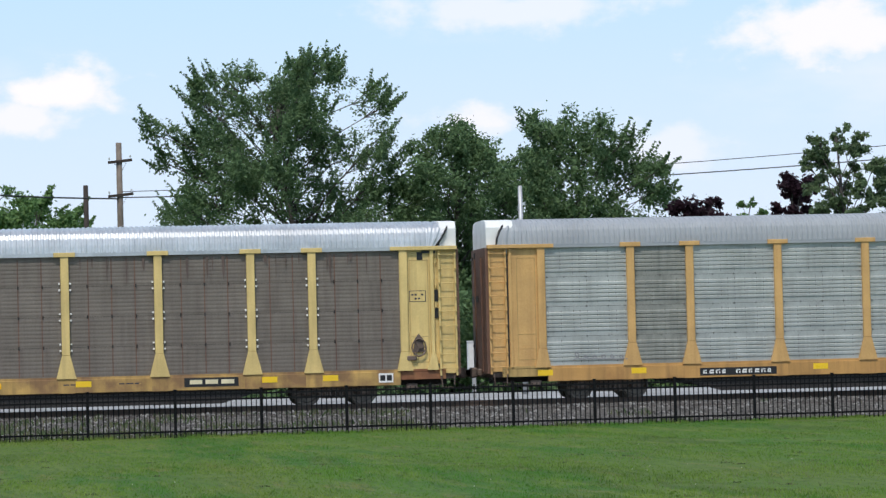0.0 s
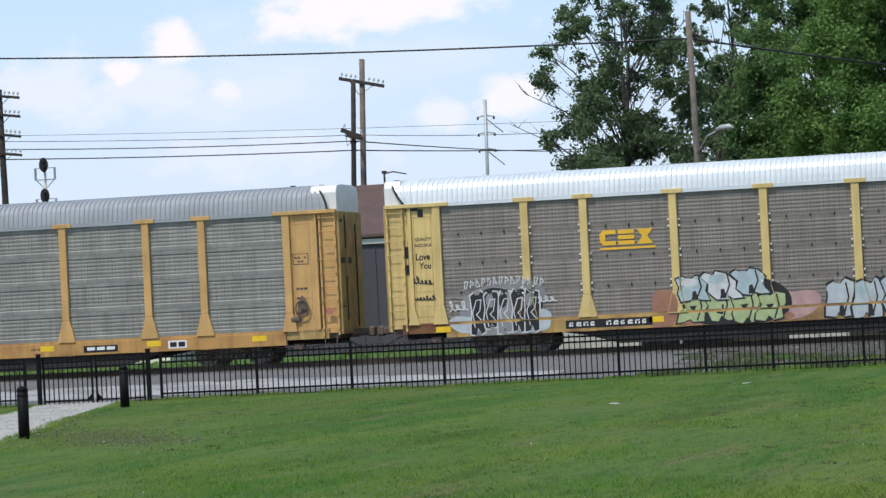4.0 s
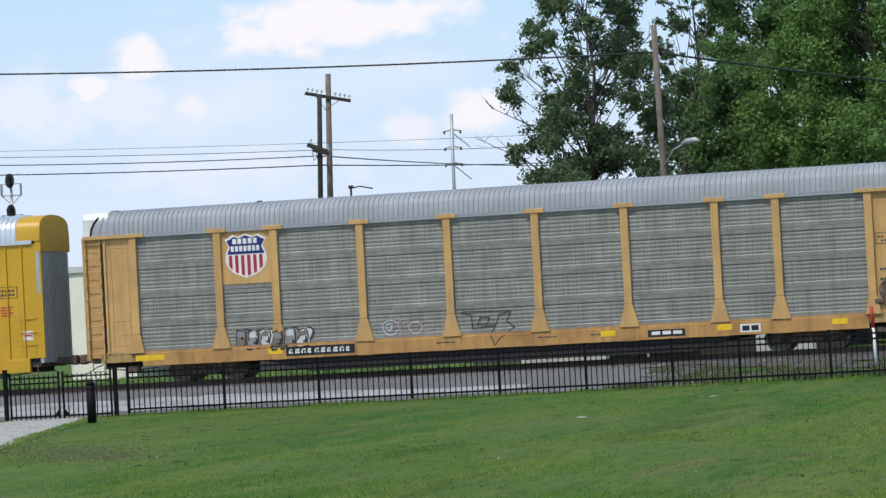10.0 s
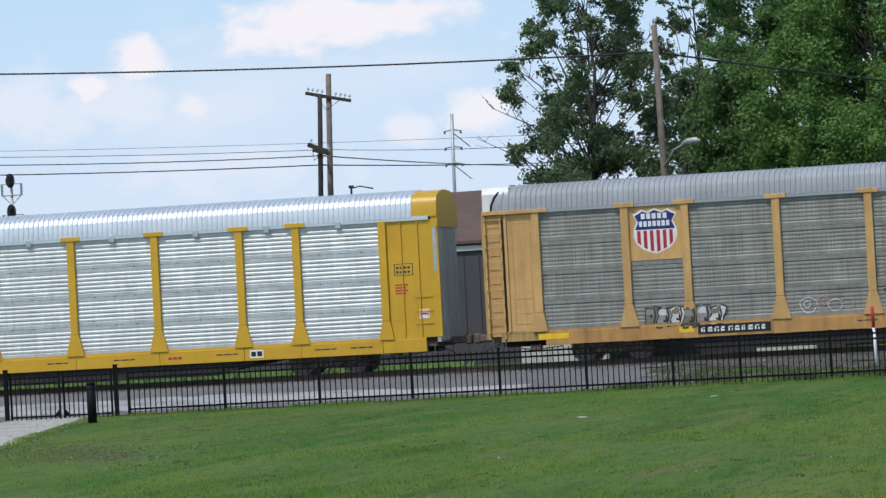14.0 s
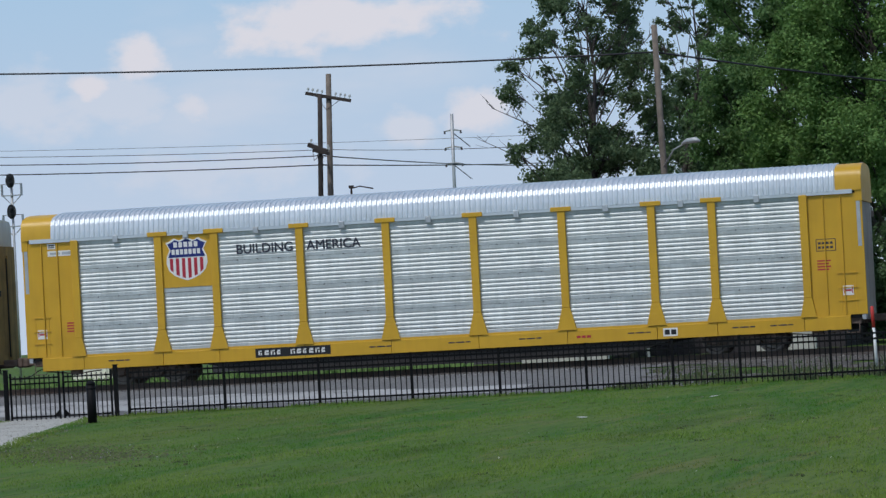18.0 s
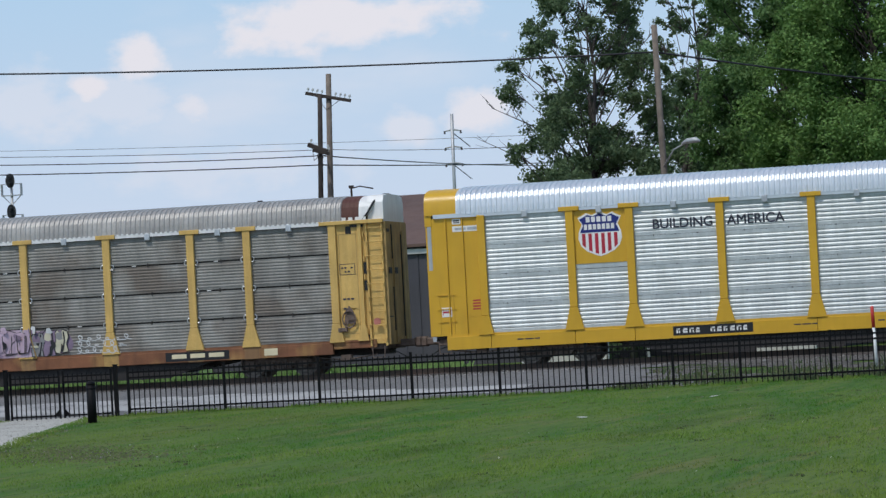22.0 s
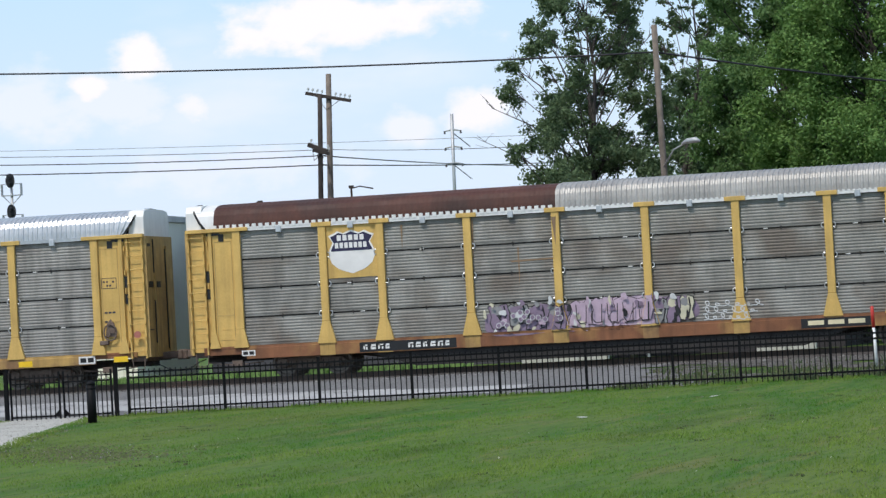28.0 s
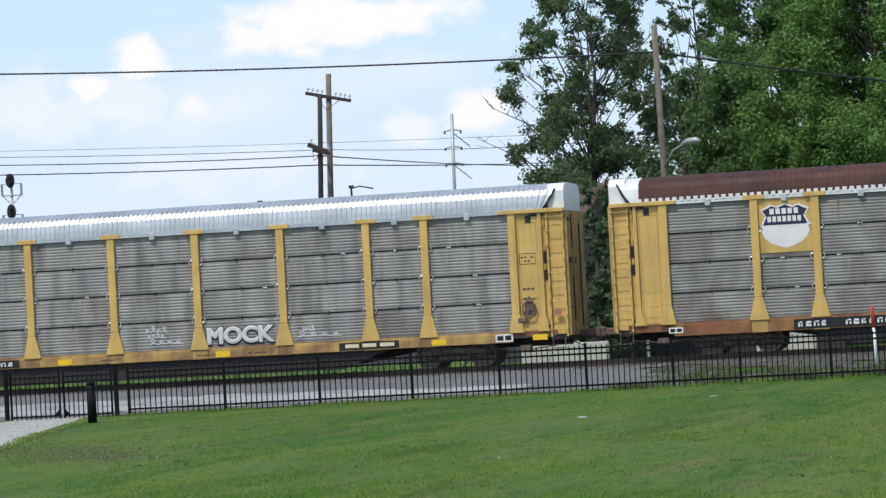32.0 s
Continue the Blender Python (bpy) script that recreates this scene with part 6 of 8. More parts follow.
def street_light(ob):
    z = elev(2.62, 9.55, 130)
    bm = bmesh.new()
    tube(bm, [(0.1, -0.1, z), (0.6, -0.5, z + 0.65), (1.15, -0.9, z + 0.85)], 0.03, 8)
    part("bracket", bm, STEEL_POLE, ob, "curved galvanised bracket", smooth=True)
    bm = bmesh.new()
    tube(bm, [(1.0, -0.8, z + 0.84), (1.25, -1.0, z + 0.92), (1.6, -1.2, z + 0.93), (1.78, -1.3, z + 0.88)], [0.05, 0.11, 0.12, 0.04], 10)
    part("lamp_head", bm, STEEL_POLE, ob, "pale lamp head", smooth=True)


street_light(p3)
p4, z4 = pole("transmission_pole", 13.12, 300, 3.74, 0.15, STEEL_POLE, "distant pale steel transmission pole with short arms", 0.9)
for e_ in (3.45, 3.16, 2.88):
    zz = elev(e_, 13.12, 300)
    for s_ in (-1, 1):
        bm = bmesh.new()
        tube(bm, [(0, 0, zz + 0.1), (s_ * 0.75, 0, zz - 0.02)], [0.09, 0.05], 6)
        part("crossarm", bm, STEEL_POLE, p4)
        bm = bmesh.new()
        tube(bm, [(s_ * 0.75, 0, zz), (s_ * 0.78, 0, zz - 0.28)], 0.10, 6)
        part("insulator", bm, WOOD_DARK, p4)
for e_ in (3.40, 2.84):
    zz = elev(e_, 13.12, 300)
    bm = bmesh.new()
    tube(bm, [(0.1, 0, zz), (1.6, 0, zz - 1.3)], 0.05, 4)
    part("guy_wire", bm, WIRE, p4)
p5, z5 = pole("utility_pole", -2.98, 170, 3.94, 0.15, WOOD_GREY, "wooden utility pole with two small crossarms", -0.2)
for e_, h_ in ((3.62, 0.62), (3.04, 0.65)):
    arm(p5, elev(e_, -2.98, 170), h_, -6, 3, 0.05, 0, WOOD_DARK, 0.07)
pole("utility_pole", -2.40, 172, 3.22, 0.13, WOOD_DARK, "short dark wooden utility pole", -0.2)
pole("utility_pole", -9.88, 125, 3.05, 0.085, STEEL_POLE, "slim pale grey pole behind the train", -0.2)
pole("utility_pole", 3.02, 118, 2.38, 0.08, STEEL_POLE, "slim pale grey pole beside a house", -0.2)
p6, z6 = pole("telegraph_pole", 21.46, 128, 4.29, 0.125, WOOD_DARK, "dark wooden telegraph pole with four crossarms", RLEAN)
for e_ in (4.18, 3.86, 3.52, 3.2):
    arm(p6, elev(e_, 21.46, 128), 0.95, 8, 10, 0.0, 0, WOOD_DARK, 0.055)


def signal_mast():
    az, d = 20.74, 128
    p = at_angle(az, d, 0)
    ob = tagged(new("railway_signal"), "grey steel railway signal mast with two round heads", "signal")
    ob.location = (p.x, p.y, 0)
    top = elev(3.05, az, d)
    bm = bmesh.new()
    tube(bm, [(0, 0, 0.3), (0, 0, top)], 0.055, 8)
    part("mast", bm, STEEL_POLE, ob, smooth=True)
    for e_ in (2.93, 2.40):
        z = elev(e_, az, d)
        bm = bmesh.new()
        a = [(0.19 * math.cos(t), 0.30 * math.sin(t)) for t in np.linspace(0, 2 * math.pi, 18, endpoint=False)]
        slab(bm, [(x, z + y + 0.1) for x, y in a], -0.16, -0.10)
        h = part("signal_head", fix(bm), BLACK, ob, "black oval backboard")
        for dz in (-0.05, 0.22):
            bm = bmesh.new()
            tube(bm, [(0, -0.16, z + dz), (0, -0.36, z + dz)], 0.075, 10)
            part("hood", bm, BLACK, h)
        bm = bmesh.new()
        box(bm, -0.42, 0.42, -0.1, 0.1, z - 0.52, z - 0.48)
        for x in (-0.42, 0.42):
            box(bm, x - 0.015, x + 0.015, -0.1, 0.1, z - 0.5, z - 0.02)
        box(bm, -0.42, 0.42, 0.09, 0.11, z - 0.04, z - 0.01)
        part("platform", bm, STEEL_POLE, ob)
        for s_ in (-1, 1):
            bm = bmesh.new()
            tube(bm, [(s_ * 0.4, 0, z - 0.5), (0, 0, z - 0.9)], 0.02, 4)
            part("brace", bm, STEEL_POLE, ob)


signal_mast()


def wire(a, b, r, sag=0.0, name="overhead_wire", label="dark overhead cable strung between poles"):
    """a, b: bearing, height angle and distance of the ends."""
    pa, pb = (Vector((*at_angle(az, d, 0)[:2], elev(el, az, d))) for az, el, d in (a, b))
    bm = bmesh.new()
    pts = [pa.lerp(pb, t) - Vector((0, 0, sag * 4 * t * (1 - t))) for t in np.linspace(0, 1, 17)]
    tube(bm, pts, r, 5)
    tagged(part(name, bm, WIRE, smooth=True), label, "cable")


wire((26.0, 5.013, 130), (9.55, 4.605, 130), 0.036, 0.35, label="thick dark overhead cable spanning between poles")
wire((9.55, 4.605, 130), (-2.98, 2.98, 170), 0.042, 0.80, label="thick dark overhead cable sagging between poles")
wire((-2.98, 3.0, 170), (-19.0, 3.5, 170), 0.03, 0.5)
wire((-2.98, 3.1, 170), (-19.0, 3.75, 170), 0.02, 0.5)
wire((26.0, 3.55, 132), (15.4, 3.14, 134), 0.022, 0.30)
wire((26.0, 3.30, 132), (15.4, 2.98, 134), 0.025, 0.20)
wire((26.0, 3.64, 160), (15.3, 3.24, 160), 0.016, 0.25)
wire((15.3, 3.24, 160), (9.0, 3.19, 160), 0.016, 0.3)
wire((26.0, 3.65, 180), (11.0, 3.29, 180), 0.012, 0.25)
wire((15.4, 3.14, 134), (11.4, 2.76, 230), 0.028, 0.15)
wire((15.4, 2.98, 134), (10.8, 2.80, 200), 0.028, 0.10)

# ---- trees ----
def leaf_mat(name, a, b, c):
    m = bpy.data.materials.new(name)
    m.use_nodes = True
    nt = m.node_tree
    n, l = nt.nodes, nt.links
    bs = n["Principled BSDF"]
    bs.inputs["Roughness"].default_value = 0.6
    bs.inputs["Specular IOR Level"].default_value = 0.25
    g = n.new("ShaderNodeNewGeometry")
    r = n.new("ShaderNodeValToRGB")
    r.color_ramp.elements[0].color, r.color_ramp.elements[1].color = (*a, 1), (*c, 1)
    e = r.color_ramp.elements.new(0.5)
    e.color = (*b, 1)
    l.new(g.outputs["Random Per Island"], r.inputs[0])
    l.new(r.outputs[0], bs.inputs["Base Color"])
    tr = n.new("ShaderNodeBsdfTranslucent")
    l.new(r.outputs[0], tr.inputs[0])
    mx = n.new("ShaderNodeMixShader")
    mx.inputs[0].default_value = 0.4
    l.new(bs.outputs[0], mx.inputs[1]), l.new(tr.outputs[0], mx.inputs[2])
    l.new(mx.outputs[0], n["Material Output"].inputs[0])
    return m


LEAF_A = leaf_mat("mid_green_leaves", (0.105, 0.200, 0.070), (0.148, 0.262, 0.090), (0.205, 0.325, 0.110))
LEAF_B = leaf_mat("fresh_green_leaves", (0.120, 0.225, 0.062), (0.165, 0.295, 0.080), (0.225, 0.370, 0.105))
LEAF_C = leaf_mat("dark_green_leaves", (0.090, 0.158, 0.070), (0.122, 0.204, 0.088), (0.164, 0.252, 0.108))
LEAF_D = leaf_mat("grey_green_leaves", (0.092, 0.145, 0.072), (0.126, 0.188, 0.090), (0.170, 0.242, 0.112))
LEAF_P = leaf_mat("purple_leaves", (0.018, 0.008, 0.014), (0.03, 0.012, 0.02), (0.045, 0.018, 0.028))


def leaf_cloud(centres, radii, counts, size, rng, up=0.35, squash=0.8):
    """Folded leaf sprays strewn through clumps with soft edges, turned outward and up."""
    c = np.repeat(np.asarray(centres), counts, axis=0)
    r = np.repeat(np.asarray(radii), counts)[:, None]
    d = rng.normal(size=c.shape)
    p = c + d * r * 0.52 * np.array([1, 1, squash])
    n = d / np.linalg.norm(d, axis=1)[:, None] * 0.7 + rng.normal(scale=0.6, size=d.shape) + np.array([0, 0, up])
    n /= np.linalg.norm(n, axis=1)[:, None]
    u = np.cross(n, rng.normal(size=n.shape))
    u /= np.linalg.norm(u, axis=1)[:, None]
    v = np.cross(n, u)
    s = (size * rng.uniform(0.55, 1.45, len(c)))[:, None]
    verts = np.stack([p - u * s, p + v * s * 0.55 - n * s * 0.22, p + u * s, p - v * s * 0.55 - n * s * 0.22], axis=1).reshape(-1, 3)
    k = np.arange(len(c)) * 4
    return verts, np.stack([k, k + 1, k + 2, k + 3], axis=1)


def tree(name, base, high, wide, leaf, seed, label, boughs=60, sprays=14, leaves=60000, size=0.085, low=0.10, belly=0.42, top=0.25, bough=0.13, spray=0.36, shoots=0.0, twigs=0.25, droop=0.0, squash=0.8, rise=0.9, foot=0.62, lobe=0.25, stout=1.0, category="tree"):
    """A tapered trunk that forks into limbs; each limb carries a bough of many small leaf sprays on twigs.
    belly: height of the widest part; top: how broad the crown ends; bough, spray: their sizes as shares;
    rise: above one, fewer boughs aloft; foot: width at the crown's base; lobe: unevenness of the outline;
    shoots: share of outer sprays that end in upright feathery shoots; twigs: share of sprays whose twig is built."""
    rng = np.random.default_rng(seed)
    ob = tagged(new(name), label, category)
    ob.location = base
    bm = bmesh.new()
    tr = (0.012 * high + 0.05) * stout
    bend = rng.normal(scale=0.02 * high, size=(4, 2))
    spine = [Vector((0, 0, -0.3)), Vector((*bend[0] * 0.3, high * 0.2)), Vector((*bend[1], high * 0.45)), Vector((*bend[2], high * 0.7)), Vector((*bend[3], high * 0.92))]
    tube(bm, spine, [tr * 1.3, tr, tr * 0.7, tr * 0.4, tr * 0.08], 8)

    def axis(z):
        f = max(0.0, min(0.999, z / high / 0.92)) * 4
        i = int(f)
        return spine[i].lerp(spine[i + 1], f - i)

    def radius(u):
        """Half width of the crown at the share u of the height."""
        if u < belly:
            k = max(0.0, (u - low) / (belly - low))
            return wide * 0.5 * (foot + (1 - foot) * math.sin(k * math.pi / 2))
        k = (u - belly) / (1.0 - belly)
        return wide * 0.5 * (top * 0.5 + (1 - top * 0.5) * math.sqrt(max(0.0, 1 - k ** 2.0)))

    lobes = [(rng.uniform(0, 2 * math.pi), rng.uniform(low + 0.1, 0.9), rng.uniform(1 - lobe, 1 + 0.7 * lobe)) for _ in range(9)]
    centres, radii = [], []
    for i in range(boughs):
        u = low + (1.0 - low) * ((i + rng.random()) / boughs) ** rise * 0.97
        th = i * 2.39996 + rng.normal() * 0.35
        f = 1.0
        for a, h, k in lobes:
            w_ = math.exp(-((math.cos(th - a) - 1) ** 2) * 3 - ((u - h) / 0.16) ** 2)
            f = f * (1 - w_) + k * w_
        share = rng.random() ** 0.42
        rb = wide * bough * rng.uniform(0.7, 1.3) * (0.75 + 0.4 * (1 - u))
        r = max(0.06 * wide, (radius(u) * f - rb * 0.5) * share * rng.uniform(0.9, 1.06))
        way = Vector((math.cos(th), math.sin(th), 0))
        c = Vector((*axis(u * high)[:2], u * high - rb * 0.4)) + way * r
        root = axis(max(0.14 * high, c.z - (0.10 + 0.5 * r / wide) * high * rng.uniform(0.6, 1.0)))
        mid = root.lerp(c, 0.55) + Vector((0, 0, 0.02 * high)) + Vector(rng.normal(scale=0.012 * high, size=3))
        k = 0.13 + 0.24 * (1 - u)
        tube(bm, [root, root.lerp(mid, 0.5) + Vector(rng.normal(scale=0.010 * high, size=3)), mid, c], [tr * k * 1.1, tr * k * 0.8, tr * k * 0.5, tr * 0.10], 5, cap=False)
        for _ in range(max(3, round(sprays * rng.uniform(0.6, 1.4)))):
            d = Vector(rng.normal(size=3)) + way * 0.5 * share + Vector((0, 0, 0.25 - droop))
            d.normalize()
            tip = c + Vector((d.x, d.y, d.z * squash)) * rb * rng.uniform(0.35, 1.05)
            if tip.z > high * 1.01:
                tip.z = high * (0.94 + 0.07 * rng.random())
            if rng.random() < twigs:
                bend_ = c.lerp(tip, 0.5) + Vector(rng.normal(scale=0.10 * rb, size=3))
                tube(bm, [mid.lerp(c, 0.7), bend_, tip], [tr * 0.09, tr * 0.06, 0.008], 4, cap=False)
            centres.append(tuple(tip))
            radii.append(rb * spray * rng.uniform(0.6, 1.4))
            if shoots and rng.random() < shoots and d.dot(way) > -0.1 and share > 0.5:
                out_ = (way * rng.uniform(0.2, 1.0) + Vector((rng.normal() * 0.2, rng.normal() * 0.2, rng.uniform(0.5, 1.0)))).normalized()
                ln = rng.uniform(0.7, 1.35)
                for q in range(1, 8):
                    centres.append(tuple(tip + out_ * (0.08 + 0.12 * q * ln)))
                    radii.append(0.19 - 0.021 * q)
    part("trunk", bm, BARK, ob, smooth=True)
    vol = np.asarray(radii) ** 1.7
    counts = np.maximum(5, (leaves * vol / vol.sum()).astype(int))
    v, f = leaf_cloud(centres, radii, counts, size, rng, 0.5 if shoots else 0.35, squash)
    me = bpy.data.meshes.new("crown")
    me.from_pydata(v.tolist(), [], f.tolist())
    me.materials.append(leaf)
    cr = new("crown", me)
    cr.parent = ob
    return ob


def tree_at(az, dist, top_el, wide, leaf, seed, label, **kw):
    b = at_angle(az, dist, 0.4)
    high = elev(top_el, az, dist) - 0.4
    return tree(kw.pop("name", "tree"), b, high, wide, leaf, seed, label, **kw)


tree_at(10.75, 140, 6.45, 9.7, LEAF_D, 1, "tall old tree with loose grey-green crown and bare twigs", boughs=120, sprays=15, leaves=92000, size=0.080, top=0.12, belly=0.28, low=0.13, bough=0.09, spray=0.33, twigs=0.7, rise=1.1, stout=0.65)


def bare_twigs(az, d, seed):
    """Dead upper twigs of the loose tree, one object."""
    rng = np.random.default_rng(seed)
    ob = tagged(new("dead_branch"), "thin bare dead branches of an old tree", "branch")
    p = at_angle(az, d, 0.4)
    ob.location = p
    for a, z, out in ((-2.4, 10.5, -2.0), (-2.2, 12.0, -1.4), (-1.6, 13.2, -0.6), (-0.6, 14.0, 0.3), (1.6, 13.6, 0.5), (2.6, 13.4, 0.6), (-2.6, 8.9, -2.6), (1.2, 13.0, 0.9), (0.2, 14.2, -0.3)):
        bm = bmesh.new()
        base, tip = Vector((a * 0.4, 0.2, z - 1.8)), Vector((a + out * 0.9, -0.3, z + rng.uniform(0.2, 1.2)))
        mid = base.lerp(tip, 0.5) + Vector((0.1, 0, 0.25))
        tube(bm, [base, mid, tip], [0.05, 0.03, 0.010], 5)
        for _ in range(9):
            q = mid.lerp(tip, rng.random())
            e = q + Vector((out * rng.uniform(-0.2, 0.4), rng.normal() * 0.2, rng.uniform(0.15, 0.8)))
            tube(bm, [q, q.lerp(e, 0.5) + Vector(rng.normal(scale=0.04, size=3)), e], [0.016, 0.012, 0.006], 4)
        part("limb", bm, BARK, ob)
    tube_ = bmesh.new()
    tube(tube_, [(0, 0.15, -0.3), (0.05, 0.2, 6.0), (0.0, 0.2, 12.0)], [0.2, 0.15, 0.05], 7)
    part("stem", tube_, BARK, ob)


bare_twigs(10.75, 140, 91)
tree_at(8.95, 154, 6.3, 7.0, LEAF_D, 9, "tall thin tree with an open crown and dark limbs", boughs=70, sprays=13, leaves=40000, size=0.082, low=0.05, top=0.5, belly=0.45, bough=0.115, spray=0.22, twigs=0.8, rise=1.1, stout=0.7)
tree_at(8.5, 160, 4.4, 8.0, LEAF_C, 10, "lower dark green tree behind an open one", boughs=60, sprays=14, leaves=50000, size=0.09, low=0.03, top=0.7, bough=0.16, spray=0.40)
tree_at(7.5, 153, 6.6, 9.0, LEAF_A, 2, "large dense green broadleaf tree behind the track", boughs=84, sprays=16, leaves=95000, size=0.085, top=0.7, low=0.36, belly=0.60, foot=0.70, bough=0.13, spray=0.36, droop=0.2)
tree_at(5.75, 147, 6.7, 12.0, LEAF_B, 3, "large bright green broadleaf tree behind the track", boughs=88, sprays=16, leaves=140000, size=0.085, top=0.5, low=0.38, belly=0.60, foot=0.70, bough=0.13, spray=0.36, droop=0.25)
for i_, az_ in enumerate((8.0, 7.0, 6.0, 5.0, 4.1)):
    tree_at(az_, 154, 3.55 - 0.15 * (i_ % 2), 5.4, LEAF_C, 60 + i_, "dark green understorey tree in the shade of larger ones", boughs=40, sprays=12, leaves=20000, size=0.10, low=0.02, top=0.8, bough=0.15, spray=0.42, twigs=0.0)
tree_at(3.95, 156, 6.0, 8.6, LEAF_A, 7, "broad green tree with airy outer boughs", boughs=70, sprays=16, leaves=62000, size=0.085, top=0.4, low=0.03, bough=0.12, spray=0.30, twigs=0.4)
tree_at(-5.85, 150, 5.45, 14.2, LEAF_C, 4, "large upright green maple with feathery shoots", boughs=130, sprays=14, leaves=165000, size=0.075, shoots=0.9, belly=0.40, top=0.75, low=0.06, bough=0.095, spray=0.30, twigs=0.4, lobe=0.10)
tree_at(-8.7, 148, 4.25, 7.6, LEAF_C, 5, "dark green rounded tree", boughs=66, sprays=14, leaves=66000, size=0.088, low=0.03, lobe=0.1, top=0.5, bough=0.16, spray=0.40)
tree_at(-10.85, 152, 4.40, 9.4, LEAF_C, 6, "rounded green tree with upright shoots", boughs=84, sprays=14, leaves=90000, lobe=0.12, size=0.088, bough=0.13, spray=0.38, shoots=0.45, low=0.03, top=0.5)
tree_at(-9.8, 158, 3.7, 6.0, LEAF_C, 8, "mid-green tree between taller ones", boughs=40, sprays=12, leaves=34000, size=0.10, shoots=0.3, low=0.03, top=0.5, bough=0.16, spray=0.4)
for i_, (az_, el_, w_, d_) in enumerate(((1.35, 4.1, 7.4, 185), (0.1, 3.55, 8.0, 190), (-0.75, 3.3, 7.0, 195), (-1.5, 3.15, 6.0, 200), (2.9, 3.55, 9.0, 190), (-2.15, 2.9, 4.0, 205))):
    tree_at(az_, d_, el_, w_, LEAF_A, 20 + i_, "mid-green tree in a distant row", boughs=45, sprays=12, leaves=21000, size=0.13, shoots=0.25, low=0.02, top=0.5, bough=0.15, spray=0.40, twigs=0.1)
tree_at(-12.75, 160, 2.92, 5.0, LEAF_P, 31, "low dark purple-leaved tree", boughs=36, sprays=10, leaves=16000, size=0.12, low=0.05, top=0.8, belly=0.6, bough=0.15, spray=0.4)
tree_at(-14.6, 160, 3.25, 3.9, LEAF_P, 32, "dark purple-leaved ornamental tree", boughs=36, sprays=10, leaves=16000, size=0.12, low=0.05, top=0.6, bough=0.15, spray=0.4)
tree_at(-13.85, 158, 2.9, 2.6, LEAF_A, 33, "small pale green conifer beside purple trees", boughs=24, sprays=10, leaves=7000, size=0.11, low=0.02, top=0.1, bough=0.16, spray=0.4)
tree_at(-15.35, 150, 3.98, 4.4, LEAF_D, 34, "slender tree with sparse crown and pale branches", boughs=42, sprays=13, leaves=19000, size=0.085, low=0.42, top=0.75, belly=0.72, bough=0.13, spray=0.30, twigs=0.7)
tree_at(-16.3, 150, 3.45, 3.6, LEAF_D, 35, "small green tree beside a slender one", boughs=26, sprays=10, leaves=12000, size=0.10, low=0.1, bough=0.17, spray=0.4)
for az_, el_ in ((11.35, 2.35), (10.75, 2.55), (10.2, 2.3)):
    tree_at(az_, 121, el_, 1.9, LEAF_D, 40 + int(az_ * 10), "slim sapling with drooping leaves before a dark wall", name="sapling", boughs=26, sprays=10, leaves=6000, size=0.08, low=0.12, belly=0.6, top=0.7, bough=0.2, spray=0.36)
# undergrowth seen between the cars
for i_, (az_, el_, w_, d_) in enumerate(((4.9, 1.9, 7.0, 132), (2.2, 1.5, 5.0, 138), (-7.2, 1.9, 9.0, 140), (-10.2, 1.9, 8.0, 140), (-4.0, 1.6, 8.0, 140), (7.0, 1.7, 5.0, 136), (0.2, 1.7, 7.0, 150), (-13.5, 1.9, 12.0, 150))):
    tree_at(az_, d_, el_, w_, LEAF_C, 50 + i_, "dense dark green shrub below the trees", name="shrub", category="shrub", boughs=26, sprays=10, leaves=9000, size=0.13, low=0.0, belly=0.3, top=0.8, bough=0.17, spray=0.42, twigs=0.0)

# ---- buildings ----
BROWN_ROOF = mat("brown_metal_roof", (0.14, 0.085, 0.065), 0.6, var=0.12, scale=0.8, streak=0.25, grime=(0.07, 0.045, 0.04))
GREY_WALL = mat("dark_grey_siding", (0.075, 0.072, 0.085), 0.7, var=0.12, scale=0.6, streak=0.2, grime=(0.04, 0.04, 0.045))
PALE_WALL = mat("cream_render", (0.90, 0.87, 0.74), 0.8, var=0.06, scale=0.6)
HOUSE_WALL = mat("grey_house_siding", (0.30, 0.31, 0.33), 0.8, var=0.1)
SHINGLE = mat("grey_shingle", (0.16, 0.155, 0.15), 0.9, var=0.2, scale=4)
PANE = mat("dark_window_pane", (0.02, 0.025, 0.03), 0.1, var=0.1)
WHITE_BLOCK = mat("white_painted_block", (0.62, 0.62, 0.60), 0.8, var=0.1, scale=1.5, streak=0.2, grime=(0.35, 0.34, 0.32))
YELLOW_RAIL = mat("yellow_railing_paint", (0.65, 0.55, 0.03), 0.5, var=0.1)


